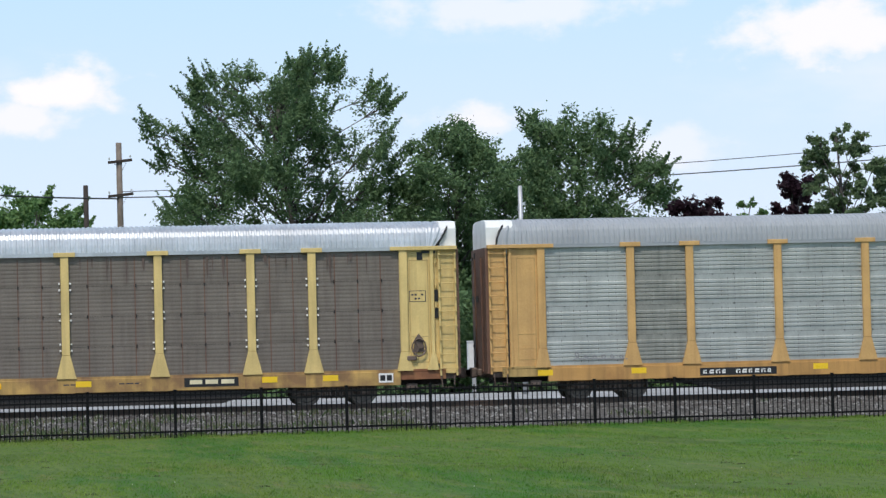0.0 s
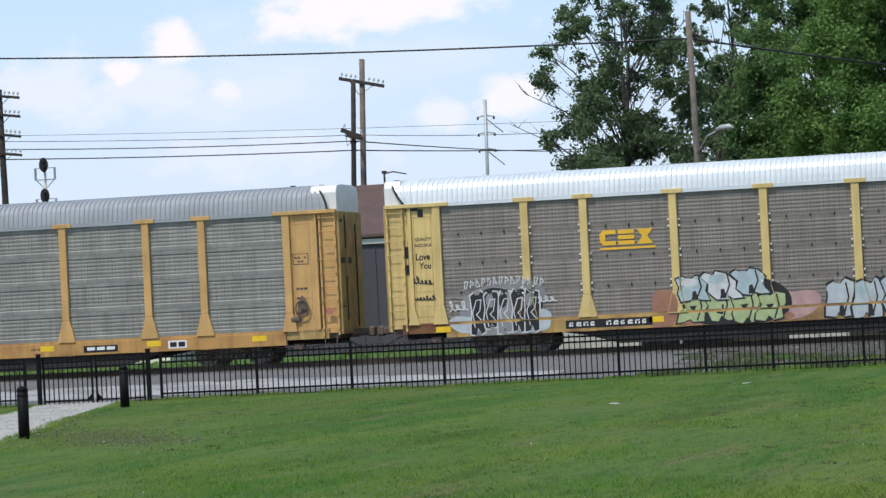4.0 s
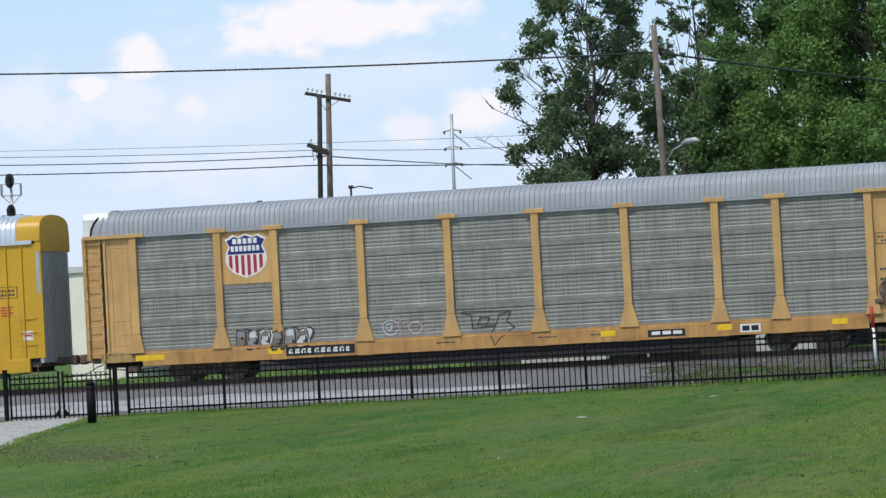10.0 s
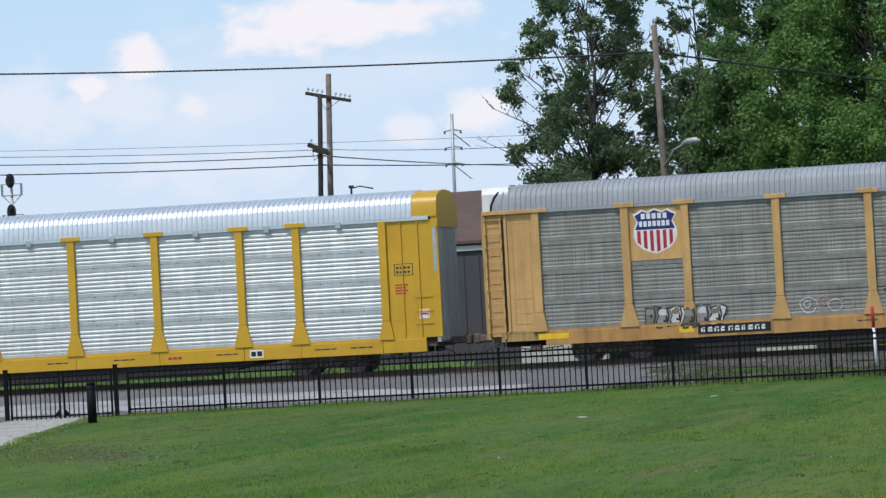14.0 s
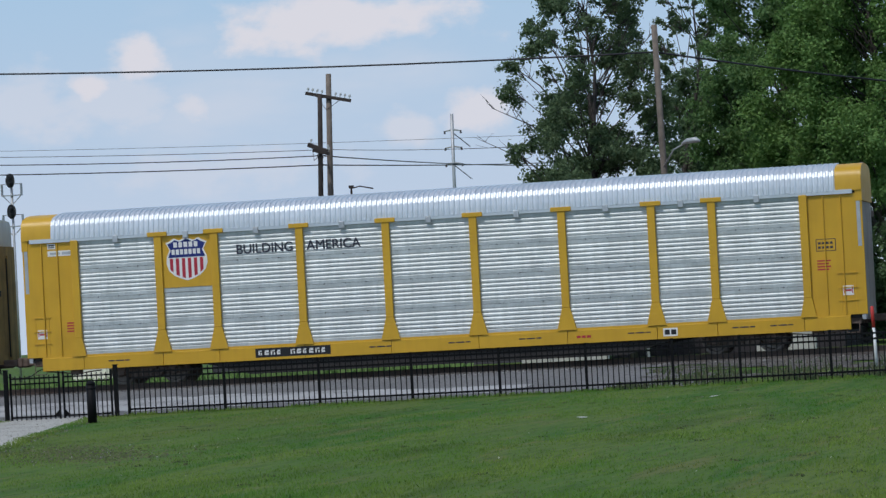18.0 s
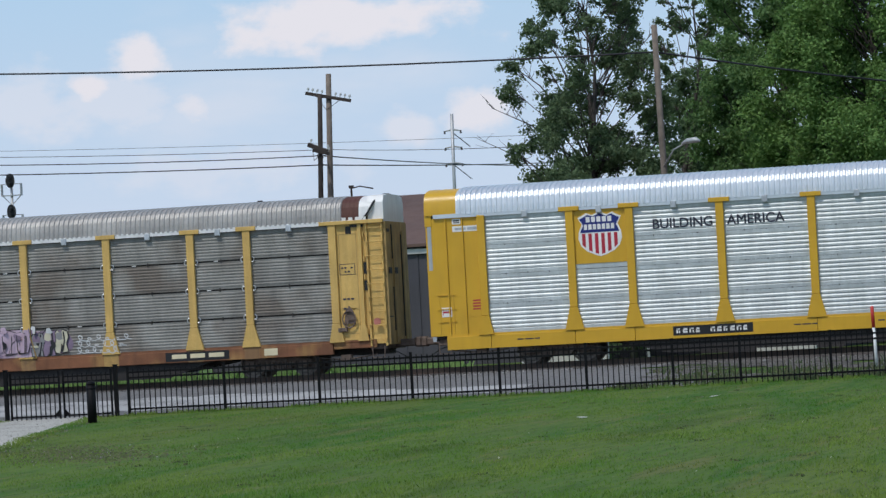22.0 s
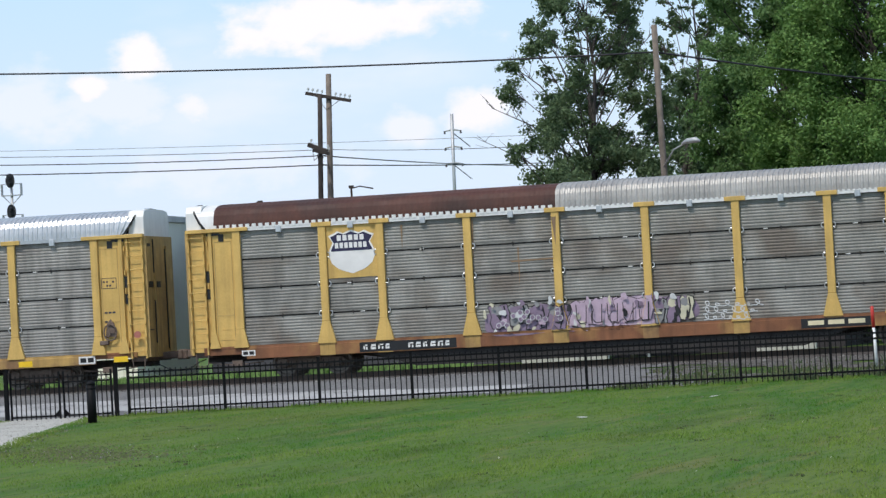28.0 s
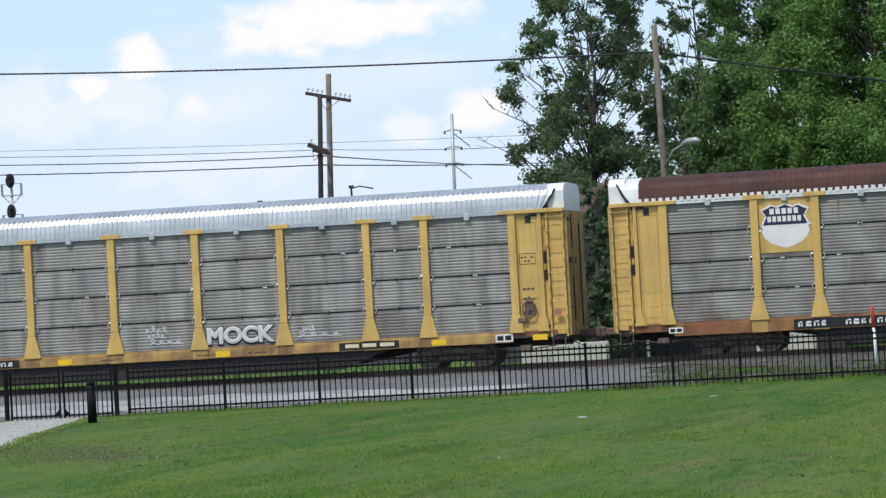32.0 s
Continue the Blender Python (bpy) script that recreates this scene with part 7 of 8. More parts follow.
def building(name, label, az0, az1, dist, deep, eave, ridge, wall, roof, trim=None, ribs=0.6):
    x0, x1 = sorted((at_angle(az0, dist, 0).x, at_angle(az1, dist, 0).x))
    ob = tagged(new(name), label, "building")
    ob.location = (x0, dist, 0.3)
    w_ = x1 - x0
    bm = bmesh.new()
    box(bm, 0, w_, 0, deep, 0, eave - 0.3)
    part("wall", bm, wall, ob)
    k = int(w_ / ribs)
    bm = bmesh.new()
    for i in range(k + 1):
        x = w_ * i / k
        box(bm, x - 0.03, x + 0.03, -0.035, 0.0, 0.05, eave - 0.3)
    part("ribs", bm, wall, ob)["kind"] = "stuff"
    bm = bmesh.new()
    if ridge > eave:
        o = 0.25
        for s_ in (0, 1):
            y0, y1 = (-o, deep / 2) if s_ == 0 else (deep + o, deep / 2)
            a = [(-o, y0, eave - 0.35), (w_ + o, y0, eave - 0.35), (w_ + o, y1, ridge - 0.3), (-o, y1, ridge - 0.3)]
            lo = [bm.verts.new(p) for p in a]
            hi = [bm.verts.new((p[0], p[1], p[2] + 0.12)) for p in a]
            bm.faces.new(lo), bm.faces.new(hi)
            for i in range(4):
                bm.faces.new((lo[i], lo[(i + 1) % 4], hi[(i + 1) % 4], hi[i]))
        part("roof", fix(bm), roof, ob)
        for x in (0.0, w_ - 0.06):
            bm = bmesh.new()
            tri = ((0.02, eave - 0.32), (deep - 0.02, eave - 0.32), (deep / 2, ridge - 0.32))
            lo, hi = ([bm.verts.new((q, y, z)) for y, z in tri] for q in (x, x + 0.06))
            bm.faces.new(lo), bm.faces.new(hi)
            for i in range(3):
                bm.faces.new((lo[i], lo[(i + 1) % 3], hi[(i + 1) % 3], hi[i]))
            part("gable", fix(bm), wall, ob)
    else:
        box(bm, -0.1, w_ + 0.1, -0.1, deep + 0.1, eave - 0.3, eave - 0.05)
        part("parapet", bm, roof, ob)
    if trim:
        bm = bmesh.new()
        box(bm, -0.1, w_ + 0.1, -0.12, -0.04, eave - 0.62, eave - 0.42)
        part("trim", bm, trim, ob)
    return ob, w_


b1, w1 = building("depot_building", "long dark grey building with brown pitched metal roof", 11.2, 17.45, 127, 14, 5.3, 7.5, GREY_WALL, BROWN_ROOF, WHITE_BLOCK)
DARK_WALL = mat("dark_plum_siding", (0.042, 0.033, 0.038), 0.7, var=0.15, scale=0.6, streak=0.2, grime=(0.02, 0.02, 0.02))
DOOR_BLUE = mat("pale_blue_door_paint", (0.32, 0.38, 0.45), 0.5, var=0.08)
b2, w2 = building("workshop_building", "low dark plum flat-roofed workshop behind the crossing", 6.6, 11.0, 124, 12, 5.6, 5.6, DARK_WALL, BROWN_ROOF)
bm_ = bmesh.new()
x_ = at_angle(8.52, 124, 0).x - b2.location.x
box(bm_, x_ - 0.22, x_ + 0.22, -0.09, 0.0, 1.4, 3.4, bevel=0.01)
door_ = part("door", bm_, DOOR_BLUE, b2, "pale blue door")
bm_ = bmesh.new()
box(bm_, x_ + 0.10, x_ + 0.17, -0.14, -0.09, 2.3, 2.4)
part("handle", bm_, DARK, door_)
b3, w3 = building("cream_building", "small cream rendered building with flat roof", 18.75, 19.25, 126, 8, 7.0, 7.0, PALE_WALL, WHITE_BLOCK)
b4, w4 = building("cream_building", "low cream rendered annexe beside a taller block", 19.29, 19.85, 126, 8, 5.0, 5.0, PALE_WALL, WHITE_BLOCK)


for az_, e0_, bar_ in ((14.92, 2.60, 0.95), (16.5, 2.42, -0.3), (16.42, 2.34, 0.0)):
    bm_ = bmesh.new()
    x_ = at_angle(az_, 134, 0).x - b1.location.x
    z_ = elev(e0_, az_, 134) - 0.3
    tube(bm_, [(x_, 7.0, 6.9), (x_, 7.0, z_)], 0.05, 6)
    box(bm_, x_ - 0.09, x_ + 0.09, 6.92, 7.08, z_ - 0.12, z_)
    if bar_:
        tube(bm_, [(x_, 7.0, z_ - 0.12), (x_ + bar_ * 0.4, 7.0, z_ - 0.05), (x_ + bar_, 7.0, z_ - 0.18)], 0.03, 5)
    part("vent_pipe", bm_, WOOD_DARK, b1, "dark pipe on the roof ridge")


def low_wall():
    wl = tagged(new("low_wall"), "low white painted block wall behind the track", "wall", kind="structure")
    for i in (0, 1, 2, 8, 9):
        x = -24.1 + i * 1.02
        bm = bmesh.new()
        box(bm, x, x + 1.0, 112.0, 112.25, 0.30, 1.27 + 0.03 * math.sin(i * 2.3), bevel=0.02)
        part("block", bm, WHITE_BLOCK, wl)


low_wall()


def yellow_railing():
    ob = tagged(new("handrail"), "yellow tubular handrail beside the workshop", "railing")
    p = at_angle(8.48, 121, 1.69)
    ob.location = p
    for x in (0.0, 0.5, 1.0):
        bm = bmesh.new()
        tube(bm, [(x, 0, 0), (x, 0, 0.66)], 0.03, 6)
        part("post", bm, YELLOW_RAIL, ob)
    for z in (0.33, 0.66):
        bm = bmesh.new()
        tube(bm, [(0.0, 0, z), (1.0, 0, z)], 0.03, 6)
        part("rail", bm, YELLOW_RAIL, ob)
    bm = bmesh.new()
    box(bm, -0.3, 1.1, -0.1, 2.6, 1.2, 1.69, bevel=0.02)
    box(bm, -0.25, 1.05, 0.0, 2.6, 0.2, 1.2, mi=1)
    q = tagged(part("loading_platform", bm, [WHITE_BLOCK, DARK_WALL]), "white painted loading platform against the workshop", "platform", kind="structure")
    q.location = (p.x, p.y, 0)


yellow_railing()


def crossbuck():
    az, d = 9.95, 117
    p = at_angle(az, d, 0.4)
    ob = tagged(new("crossing_sign"), "white crossed boards of a level crossing sign on a post", "sign")
    ob.location = p
    z = elev(1.36, az, d) - 0.4
    bm = bmesh.new()
    tube(bm, [(0, 0, 0), (0, 0, z + 0.4)], 0.05, 8)
    part("post", bm, STEEL_POLE, ob)
    for s_ in (-1, 1):
        bm = bmesh.new()
        box(bm, -0.40, 0.40, -0.02, 0.0, -0.06, 0.06)
        o = part("board", bm, WHITE_BLOCK, ob)
        o.matrix_basis = pose(0, -0.06 - 0.025 * s_, z, 0, 58 * s_, 0)


crossbuck()


def house():
    az, d = 2.55, 150
    p = at_angle(az, d, 0.4)
    ob = tagged(new("house"), "small grey house with white trim and porch", "house")
    ob.location = p
    bm = bmesh.new()
    box(bm, -3, 3, 0, 6, 0, 2.7)
    part("wall", bm, HOUSE_WALL, ob)
    bm = bmesh.new()
    slab(bm, [(-3.4, 2.6), (3.4, 2.6), (0, 4.0)], -0.4, 6.4)
    part("roof", fix(bm), SHINGLE, ob)
    bm = bmesh.new()
    box(bm, -3.5, 3.5, -0.5, -0.42, 2.45, 2.68)
    part("fascia", bm, WHITE_BLOCK, ob, "white fascia board")
    for x in (-1.9, 1.2):
        wn = new("window")
        wn.parent = ob
        bm = bmesh.new()
        box(bm, x - 0.5, x + 0.5, -0.06, 0.02, 0.9, 2.2)
        part("window_frame", bm, WHITE_BLOCK, wn)
        bm = bmesh.new()
        box(bm, x - 0.4, x + 0.4, -0.075, 0.0, 1.0, 2.1)
        part("pane", bm, PANE, wn)
    for x in (-3.2, 0, 3.2):
        bm = bmesh.new()
        box(bm, x - 0.07, x + 0.07, -1.6, -1.46, 0, 2.5)
        part("porch_post", bm, WHITE_BLOCK, ob)


house()

def parked_car(az, d, z0, paint, label):
    ob = tagged(new("parked_car"), label, "car")
    p = at_angle(az, d, 0)
    ob.location = (p.x, p.y, z0)
    bm = bmesh.new()
    slab(bm, [(-2.2, 0.32), (2.2, 0.32), (2.25, 0.75), (2.1, 0.92), (1.2, 1.0), (-1.9, 1.02), (-2.22, 0.9)], -0.85, 0.85)
    bmesh.ops.bevel(bm, geom=bm.edges[:], offset=0.05, segments=2, affect="EDGES")
    part("body", fix(bm), paint, ob, smooth=True)
    bm = bmesh.new()
    slab(bm, [(-1.7, 1.0), (1.15, 1.0), (0.5, 1.45), (-1.2, 1.48)], -0.74, 0.74)
    part("cabin", fix(bm), paint, ob)
    for x0, x1, k in ((-1.35, -0.35, 0.3), (-0.27, 0.75, -0.3)):
        bm = bmesh.new()
        slab(bm, [(x0, 1.04), (x1, 1.04), (x1 + min(0, k) * 1.0, 1.40), (x0 + max(0, k) * 0.6, 1.40)], -0.755, -0.74)
        part("window", fix(bm), PANE, ob, "dark side window")
    for x in (-1.35, 1.4):
        for s_ in (-1, 1):
            bm = bmesh.new()
            tube(bm, [(x, s_ * 0.68, 0.32), (x, s_ * 0.88, 0.32)], 0.32, 14)
            w_ = part("wheel", bm, BLACK, ob)
            bm = bmesh.new()
            tube(bm, [(x, s_ * 0.87, 0.32), (x, s_ * 0.89, 0.32)], 0.19, 12)
            part("rim", bm, STEEL_POLE, w_)


parked_car(5.1, 138, 0.67, WHITE, "white car parked beyond the track")
parked_car(1.6, 136, 0.67, STEEL_POLE, "grey car parked beside the house")

# ---- lawn blades ----
def blade_mat(name, a, b, c):
    m = leaf_mat(name, a, b, c)
    return m


WEED = blade_mat("weed_leaves", (0.045, 0.075, 0.03), (0.075, 0.115, 0.042), (0.125, 0.115, 0.062))


def blades(name, label, x, y, h, w_, rng, material):
    """Single leaning blades, one quad each."""
    k = len(x)
    z = np.array([height(a, b) for a, b in zip(x, y)])
    lx, ly = rng.normal(scale=0.4, size=k) * h, rng.normal(scale=0.5, size=k) * h + 0.5 * h
    base = np.stack([x, y, z - 0.01], 1)
    o = 0 * w_
    verts = np.stack([base + np.stack([-w_, o, o], 1), base + np.stack([w_, o, o], 1), base + np.stack([lx + w_ * 0.4, ly, h], 1), base + np.stack([lx - w_ * 0.4, ly, h], 1)], 1).reshape(-1, 3)
    i = np.arange(k) * 4
    me = bpy.data.meshes.new(name)
    me.from_pydata(verts.tolist(), [], np.stack([i, i + 1, i + 2, i + 3], 1).tolist())
    me.materials.append(material)
    tagged(new(name, me), label, "grass", kind="stuff")


def grass():
    rng = np.random.default_rng(77)
    n_ = 340000
    y = 29 + (97 - 29) * rng.random(n_) ** 1.3
    x = (rng.random(n_) - 0.5) * 2
    x = np.where(x < 0, x * np.tan(np.radians(21.8)) * y, x * np.tan(np.radians(17.0)) * y)
    dens = np.array([noise.noise(Vector((a * 0.35, b * 0.2, 2.0))) + 0.5 * noise.noise(Vector((a * 1.3, b * 0.8, 7.0))) for a, b in zip(x, y)])
    fy = np.array([fence_y(a) for a in x])
    keep = (dens + rng.normal(scale=0.5, size=n_) > -0.5) & (y < fy + 0.7)
    keep &= np.abs(x - (-20.4 - 0.275 * (y - 44))) > 1.22 + rng.random(n_) * 0.35
    x, y, dens, fy = x[keep], y[keep], dens[keep], fy[keep]
    k = len(x)
    h = rng.uniform(0.012, 0.048, k) * (1 + 0.7 * np.clip(dens, -0.6, 1.0)) 
    h = np.where(np.abs(y - fy) < 0.6, h * 2.2, h)
    blades("grass", "short uneven green grass of the lawn", x, y, h, rng.uniform(0.004, 0.011, k), rng, GRASS)
    # rank weeds between the fence and the track
    n_ = 26000
    x = rng.uniform(-17, 40, n_)
    y = np.array([fence_y(a) for a in x]) + 0.3 + rng.random(n_) ** 1.4 * 7.0
    keep = (y < 100.4) & (np.array([noise.noise(Vector((a * 0.5, b * 0.7, 4.0))) - 0.03 * max(0.0, a - 3) for a, b in zip(x, y)]) > -0.08)
    x, y = x[keep], y[keep]
    blades("weeds", "rank green weeds along the track bank", x, y, rng.uniform(0.05, 0.22, len(x)), rng.uniform(0.01, 0.03, len(x)), rng, WEED)
    n_ = 9000
    x = rng.uniform(-62, -26, n_)
    y = rng.uniform(109.5, 112.5, n_)
    blades("tall_grass", "tall green grass beyond the track", x, y, rng.uniform(0.15, 0.40, n_), rng.uniform(0.02, 0.05, n_), rng, LEAF_B)
    # ragged tufts along the path and at the foot of the fence
    n_ = 9000
    y = 40 + 50 * rng.random(n_)
    d = 1.32 + np.abs(rng.normal(scale=0.16, size=n_)) - 0.25 * rng.random(n_)
    d = d - 0.35 * np.clip(np.array([noise.noise(Vector((b * 0.7, 3.0, 1.0))) for b in y]), 0, 1)
    x = -20.4 - 0.275 * (y - 44) + d * np.where(rng.random(n_) < 0.7, 1, -1)
    keep = y < np.array([fence_y(a) for a in x]) - 0.3
    x, y = x[keep], y[keep]
    blades("path_edge_grass", "ragged grass tufts along the footpath's edge", x, y, rng.uniform(0.02, 0.085, len(x)), rng.uniform(0.004, 0.012, len(x)), rng, GRASS)
    n_ = 12000
    x = rng.uniform(-31, 34, n_)
    y = np.array([fence_y(a) for a in x]) + rng.normal(scale=0.22, size=n_)
    keep = np.array([noise.noise(Vector((a * 0.9, 6.0, 2.0))) for a in x]) > -0.1
    x, y = x[keep], y[keep]
    blades("fence_grass", "longer grass left standing at the foot of the fence", x, y, rng.uniform(0.03, 0.12, len(x)), rng.uniform(0.006, 0.014, len(x)), rng, GRASS)
    # scattered dark broad-leaved weeds
    cx, cy = rng.uniform(-1, 1, 130), 38 + 46 * rng.random(130)
    cx = cx * np.tan(np.radians(19)) * cy
    x, y = np.repeat(cx, 14) + rng.normal(scale=0.06, size=130 * 14), np.repeat(cy, 14) + rng.normal(scale=0.10, size=130 * 14)
    keep = np.abs(x - (-20.4 - 0.275 * (y - 44))) > 1.5
    x, y = x[keep], y[keep]
    blades("lawn_weeds", "dark broad-leaved weeds scattered in the lawn", x, y, rng.uniform(0.012, 0.04, len(x)), rng.uniform(0.012, 0.03, len(x)), rng, WEED)
    # clover heads and bits of straw that catch the light
    n_ = 260
    y = 31 + 56 * rng.random(n_)
    x = (rng.random(n_) - 0.55) * 2 * np.tan(np.radians(19.0)) * y
    keep = np.abs(x - (-20.4 - 0.275 * (y - 44))) > 1.4
    x, y = x[keep], y[keep]
    blades("clover_flowers", "small pale clover heads and straw bits in the lawn", x, y, rng.uniform(0.012, 0.035, len(x)), rng.uniform(0.006, 0.014, len(x)), rng, STRAW)
    # dry, yellowed blades in worn patches
    n_ = 20000
    y = 30 + 58 * rng.random(n_) ** 1.2
    x = (rng.random(n_) - 0.55) * 2 * np.tan(np.radians(19.0)) * y
    keep = np.array([noise.noise(Vector((a * 0.22, b * 0.16, 11.0))) for a, b in zip(x, y)]) > 0.12
    keep &= np.abs(x - (-20.4 - 0.275 * (y - 44))) > 1.4
    x, y = x[keep], y[keep]
    blades("dry_grass", "yellowed dry blades in worn patches", x, y, rng.uniform(0.015, 0.06, len(x)), rng.uniform(0.003, 0.009, len(x)), rng, DRY)


STRAW = blade_mat("pale_straw", (0.25, 0.26, 0.15), (0.40, 0.40, 0.28), (0.60, 0.60, 0.52))
DRY = blade_mat("dry_blades", (0.095, 0.125, 0.05), (0.13, 0.145, 0.068), (0.18, 0.18, 0.10))
grass()


STONES = leaf_mat("loose_stones", (0.06, 0.055, 0.05), (0.15, 0.142, 0.135), (0.40, 0.39, 0.37))


def stones(name, label, x, y, r, rng, material):
    """Loose broken stones, eight faces each."""
    k = len(x)
    z = np.array([height(a, b) for a, b in zip(x, y)])
    c = np.stack([x, y, z + r * 0.35], 1)[:, None, :]
    d = np.array([[1, 0, 0], [-0.9, 0.2, 0], [0, 1, 0], [0.1, -1, 0], [0.2, 0, 0.8], [0, 0, -0.9]])
    v = c + d[None] * r[:, None, None] * rng.uniform(0.6, 1.3, (k, 6, 1))
    f = np.array([[0, 2, 4], [2, 1, 4], [1, 3, 4], [3, 0, 4], [2, 0, 5], [1, 2, 5], [3, 1, 5], [0, 3, 5]])
    me = bpy.data.meshes.new(name)
    me.from_pydata(v.reshape(-1, 3).tolist(), [], (f[None] + 6 * np.arange(k)[:, None, None]).reshape(-1, 3).tolist())
    me.materials.append(material)
    tagged(new(name, me), label, "stones", kind="stuff")


def loose_things():
    rng = np.random.default_rng(31)
    n_ = 12000
    x = rng.uniform(-14, 40, n_)
    y = np.array([fence_y(a) for a in x]) + 1.2 + rng.random(n_) * 8
    keep = (y < 101.6) & (np.array([noise.noise(Vector((a * 0.4, b * 0.9, 7))) for a, b in zip(x, y)]) + 0.04 * x > -0.15)
    x, y = x[keep], y[keep]
    stones("bank_stones", "loose grey and brown stones on the track bank", x, y, rng.uniform(0.025, 0.09, len(x)), rng, STONES)
    n_ = 5000
    x, y = rng.uniform(-50, -14, n_), rng.uniform(99.4, 102.2, n_)
    stones("ballast_stones", "loose ballast stones beside the track", x, y, rng.uniform(0.02, 0.05, n_), rng, STONES)
    n_ = 3600
    y = 50 + 38 * rng.random(n_)
    x = -20.4 - 0.275 * (y - 44) + np.where(rng.random(n_) < 0.75, rng.uniform(-1.25, 1.25, n_), 1.25 + rng.normal(scale=0.25, size=n_))
    stones("path_gravel", "pale loose gravel on the footpath and along its edge", x, y, rng.uniform(0.010, 0.030, n_), rng, STONES)
    n_ = 2600
    y = 57 + rng.normal(scale=2.4, size=n_)
    x = -20.6 - (y - 57) * 0.45 + rng.normal(scale=0.8, size=n_)
    blades("bare_patch", "worn brown earth and straw in the lawn beside the path", x, y, rng.uniform(0.012, 0.035, n_), rng.uniform(0.01, 0.04, n_), rng, DRY)
    stones("patch_gravel", "small pale stones in the worn patch of lawn", x[:220] + 0.1, y[:220], rng.uniform(0.010, 0.026, 220), rng, STONES)
    for i, (x, y, w_) in enumerate(((-11.95, 76.69, 0.12), (-12.67, 64.25, 0.09), (-12.3, 76.9, 0.05))):
        bm = bmesh.new()
        q = [bm.verts.new((w_ * a + rng.normal() * 0.01, w_ * 1.6 * b, 0.015 + 0.035 * rng.random())) for b in (-1, 0, 1) for a in (-1, 0, 1)]
        for r_ in range(2):
            for c_ in range(2):
                bm.faces.new((q[3 * r_ + c_], q[3 * r_ + c_ + 1], q[3 * r_ + c_ + 4], q[3 * r_ + c_ + 3]))
        bmesh.ops.solidify(bm, geom=bm.faces[:], thickness=0.004)
        o = tagged(part("paper_scrap", bm, WHITE_BLOCK), "crumpled white paper scrap on the lawn", "litter", group="litter on the lawn")
        o.location = (x, y, height(x, y))
    # pale yard beyond the track
    yard = sheet("yard", span(-6, 60, 2.0), span(107.6, 138, 1.2), PALE_GRAVEL, 0.17)
    tagged(yard, "pale gravel yard beyond the track", "yard", kind="structure")
    az, d = -9.02, 112.5
    p = at_angle(az, d, 0)
    cab = tagged(new("equipment_cabinet"), "white railway equipment cabinet on a steel pedestal", "cabinet")
    cab.location = (p.x, p.y, 0.5)
    bm = bmesh.new()
    box(bm, -0.20, 0.20, 0, 0.35, 1.15, 2.12, bevel=0.015)
    box(bm, -0.22, 0.22, -0.02, 0.37, 2.12, 2.16)
    part("case", bm, WHITE, cab)
    bm = bmesh.new()
    box(bm, -0.17, 0.17, -0.012, 0.0, 1.2, 2.06)
    dr = part("door", bm, WHITE, cab)
    bm = bmesh.new()
    box(bm, 0.11, 0.14, -0.03, -0.012, 1.55, 1.67)
    part("handle", bm, DARK, dr, "dark latch")
    bm = bmesh.new()
    box(bm, -0.06, 0.06, 0.11, 0.23, -0.1, 1.15)
    part("pedestal", bm, STEEL_POLE, cab)


loose_things()


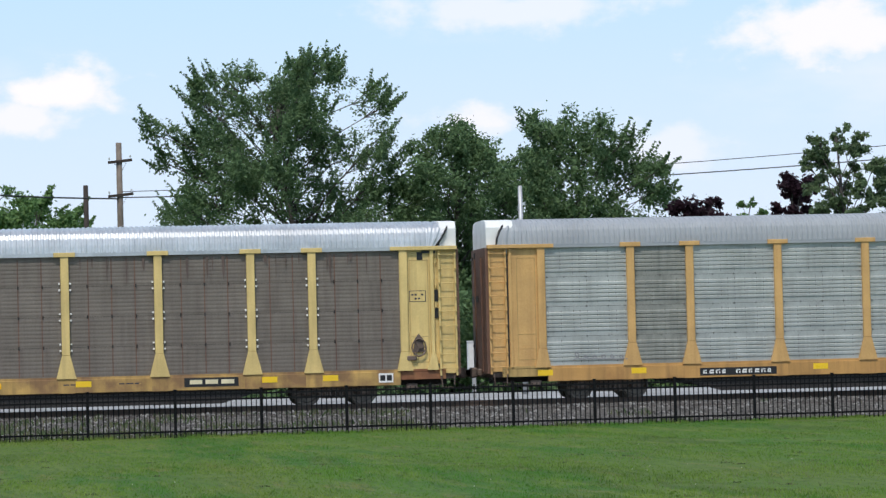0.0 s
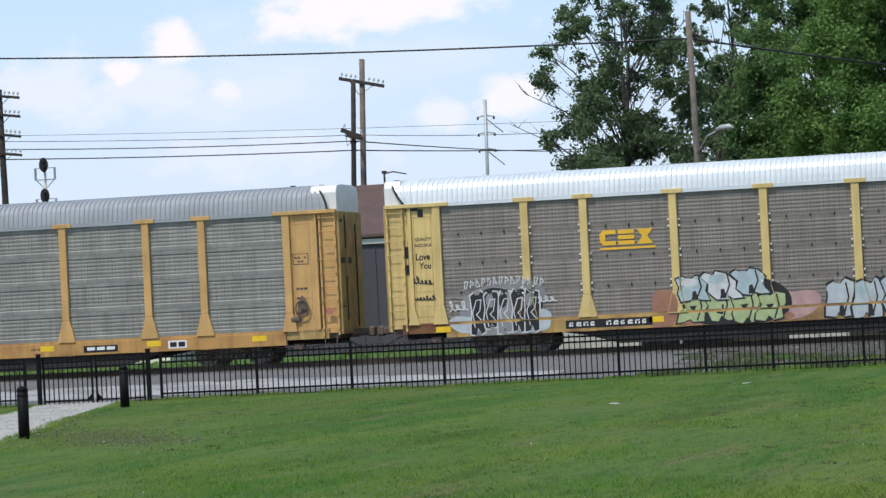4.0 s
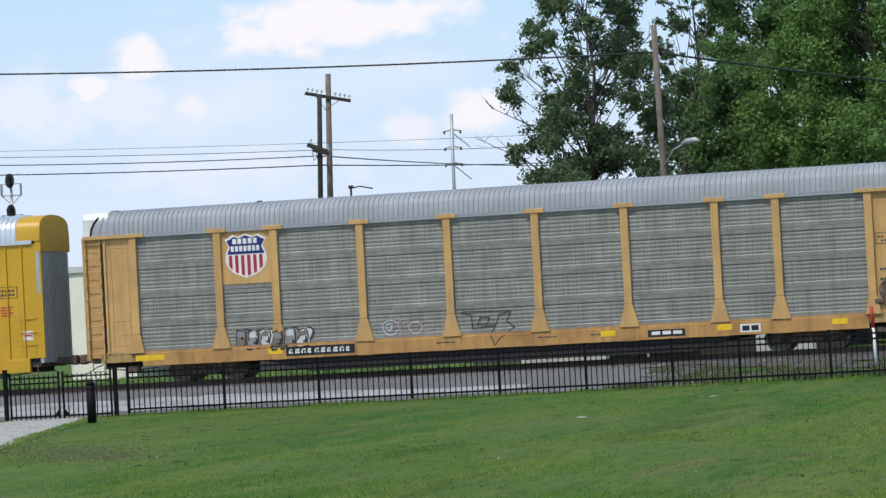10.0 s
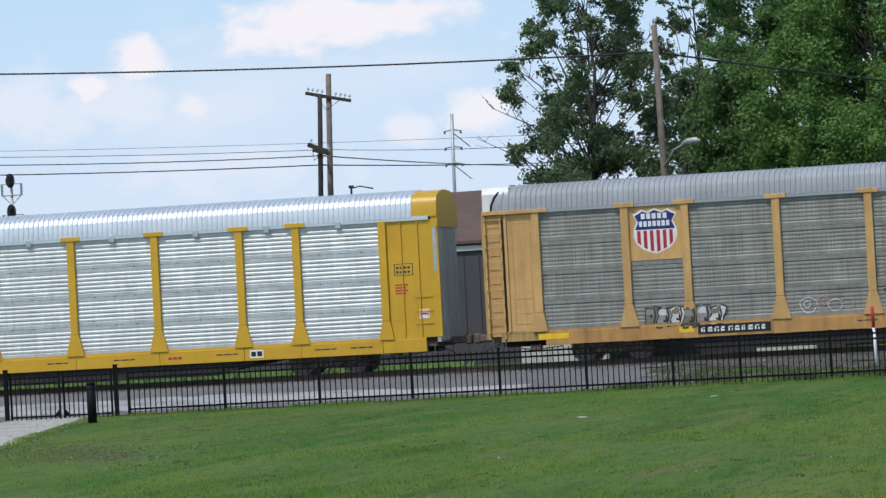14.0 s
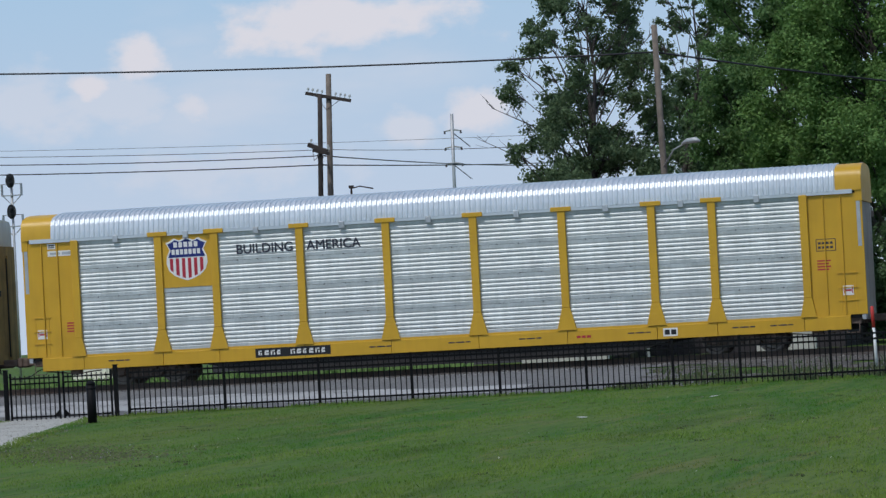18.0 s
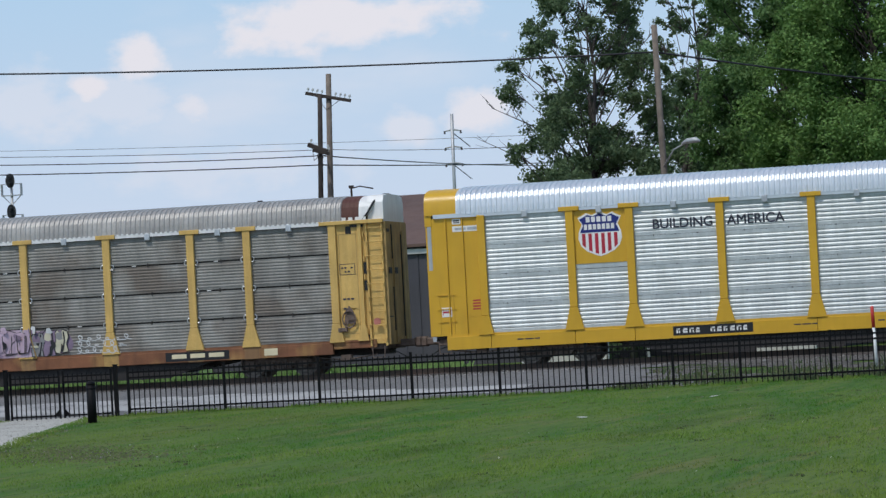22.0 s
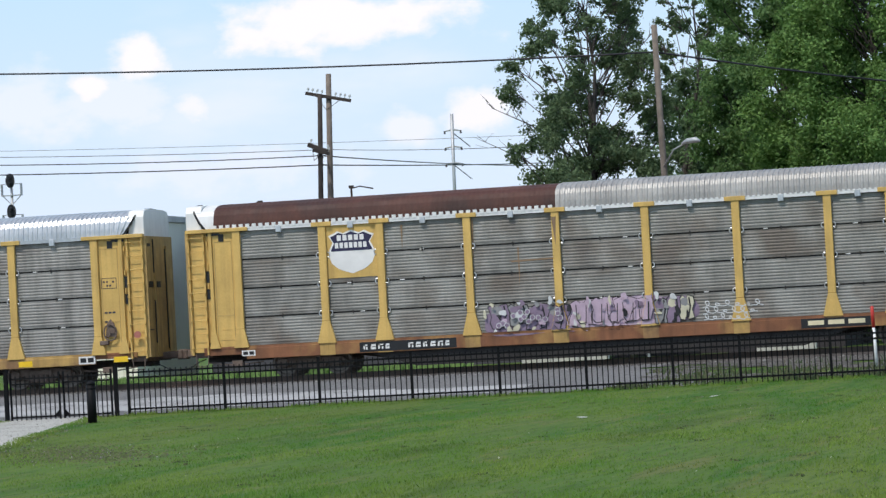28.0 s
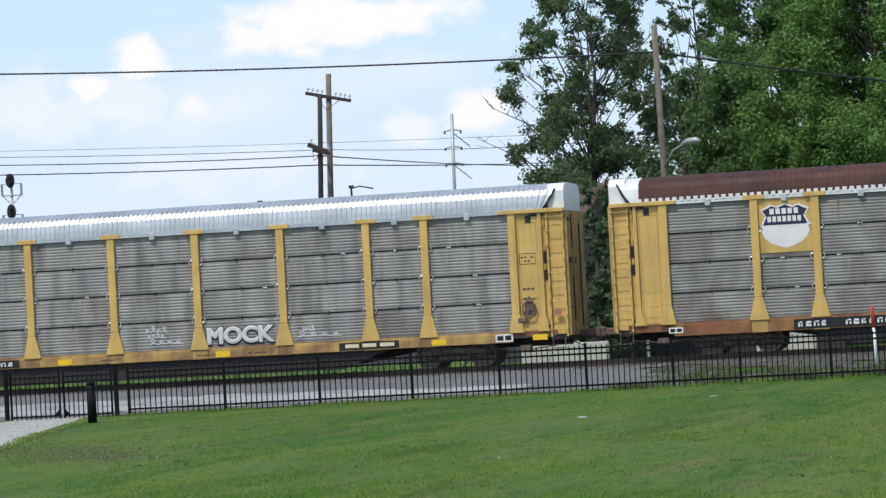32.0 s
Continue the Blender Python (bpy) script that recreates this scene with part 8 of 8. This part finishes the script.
def build_bird():
    ob = tagged(new("bird"), "small dark bird gliding with spread wings", "bird")
    bm = bmesh.new()
    tube(bm, [(-0.16, 0, 0.0), (-0.07, 0, 0.0), (0.02, 0, 0.0), (0.09, 0, 0.01), (0.13, 0, 0.015)], [0.012, 0.035, 0.042, 0.028, 0.006], 8)
    part("body", bm, LETTER_DARK, ob, smooth=True)
    bm = bmesh.new()
    box(bm, -0.25, -0.14, -0.03, 0.03, -0.004, 0.004)
    part("tail", bm, LETTER_DARK, ob)
    for s_ in (-1, 1):
        bm = bmesh.new()
        root, tip = [(0.05, 0.03, 0.01), (-0.06, 0.03, 0.01)], [(0.0, 0.30, 0.06), (-0.05, 0.28, 0.055)]
        mid = [(0.06, 0.15, 0.045), (-0.06, 0.15, 0.04)]
        up = [[bm.verts.new((x, s_ * y, z + d)) for x, y, z in root + mid + tip] for d in (0.006, -0.006)]
        for q in up:
            bm.faces.new((q[0], q[1], q[3], q[2]))
            bm.faces.new((q[2], q[3], q[5], q[4]))
        for i, j in ((0, 2), (2, 4), (4, 5), (5, 3), (3, 1), (1, 0)):
            bm.faces.new((up[0][i], up[0][j], up[1][j], up[1][i]))
        part("wing", fix(bm), LETTER_DARK, ob)
    return ob


BIRD = build_bird()
# bearing, height angle and distance at each time, along a long glide behind the trees
FLIGHT = [(20.0, 22.3, 6.0, 176), (20.3, 19.34, 5.60, 174), (20.6, 16.53, 5.24, 174), (20.8, 15.02, 4.90, 174), (21.0, 13.75, 4.82, 174), (21.4, 11.2, 4.72, 175)]


# ---- what moves ----
def motions():
    rows = [(0.0, pose(-420.0, 185.0, 55.0)), (12.0, pose(-205.0, 180.0, 38.0)), (19.0, pose(-93.0, 166.0, 27.0))]
    for t, az, el, d in FLIGHT:
        p = at_angle(az, d, elev(el, az, d))
        rows.append((t, pose(p.x, p.y, p.z, 0, 0, 60)))
    rows += [(25.0, pose(30.0, 176.0, 17.0, 0, 0, 30)), (32.0, pose(170.0, 178.0, 30.0))]
    walk(BIRD, rows)
    times = span(0, 32, 2.0)
    for car, wheels, s in CARS.values():
        walk(car, [(t, pose(train_x(s, t), TRACK_Y, RAIL_Z + RIDE)) for t in times])
        for w_ in wheels:
            x = w_.matrix_basis.translation.x
            walk(w_, [(t, pose(x, 0, 0.42, 0, math.degrees((train_x(s, t) - s) / 0.42), 0)) for t in span(0, 32, 0.16)])


motions()
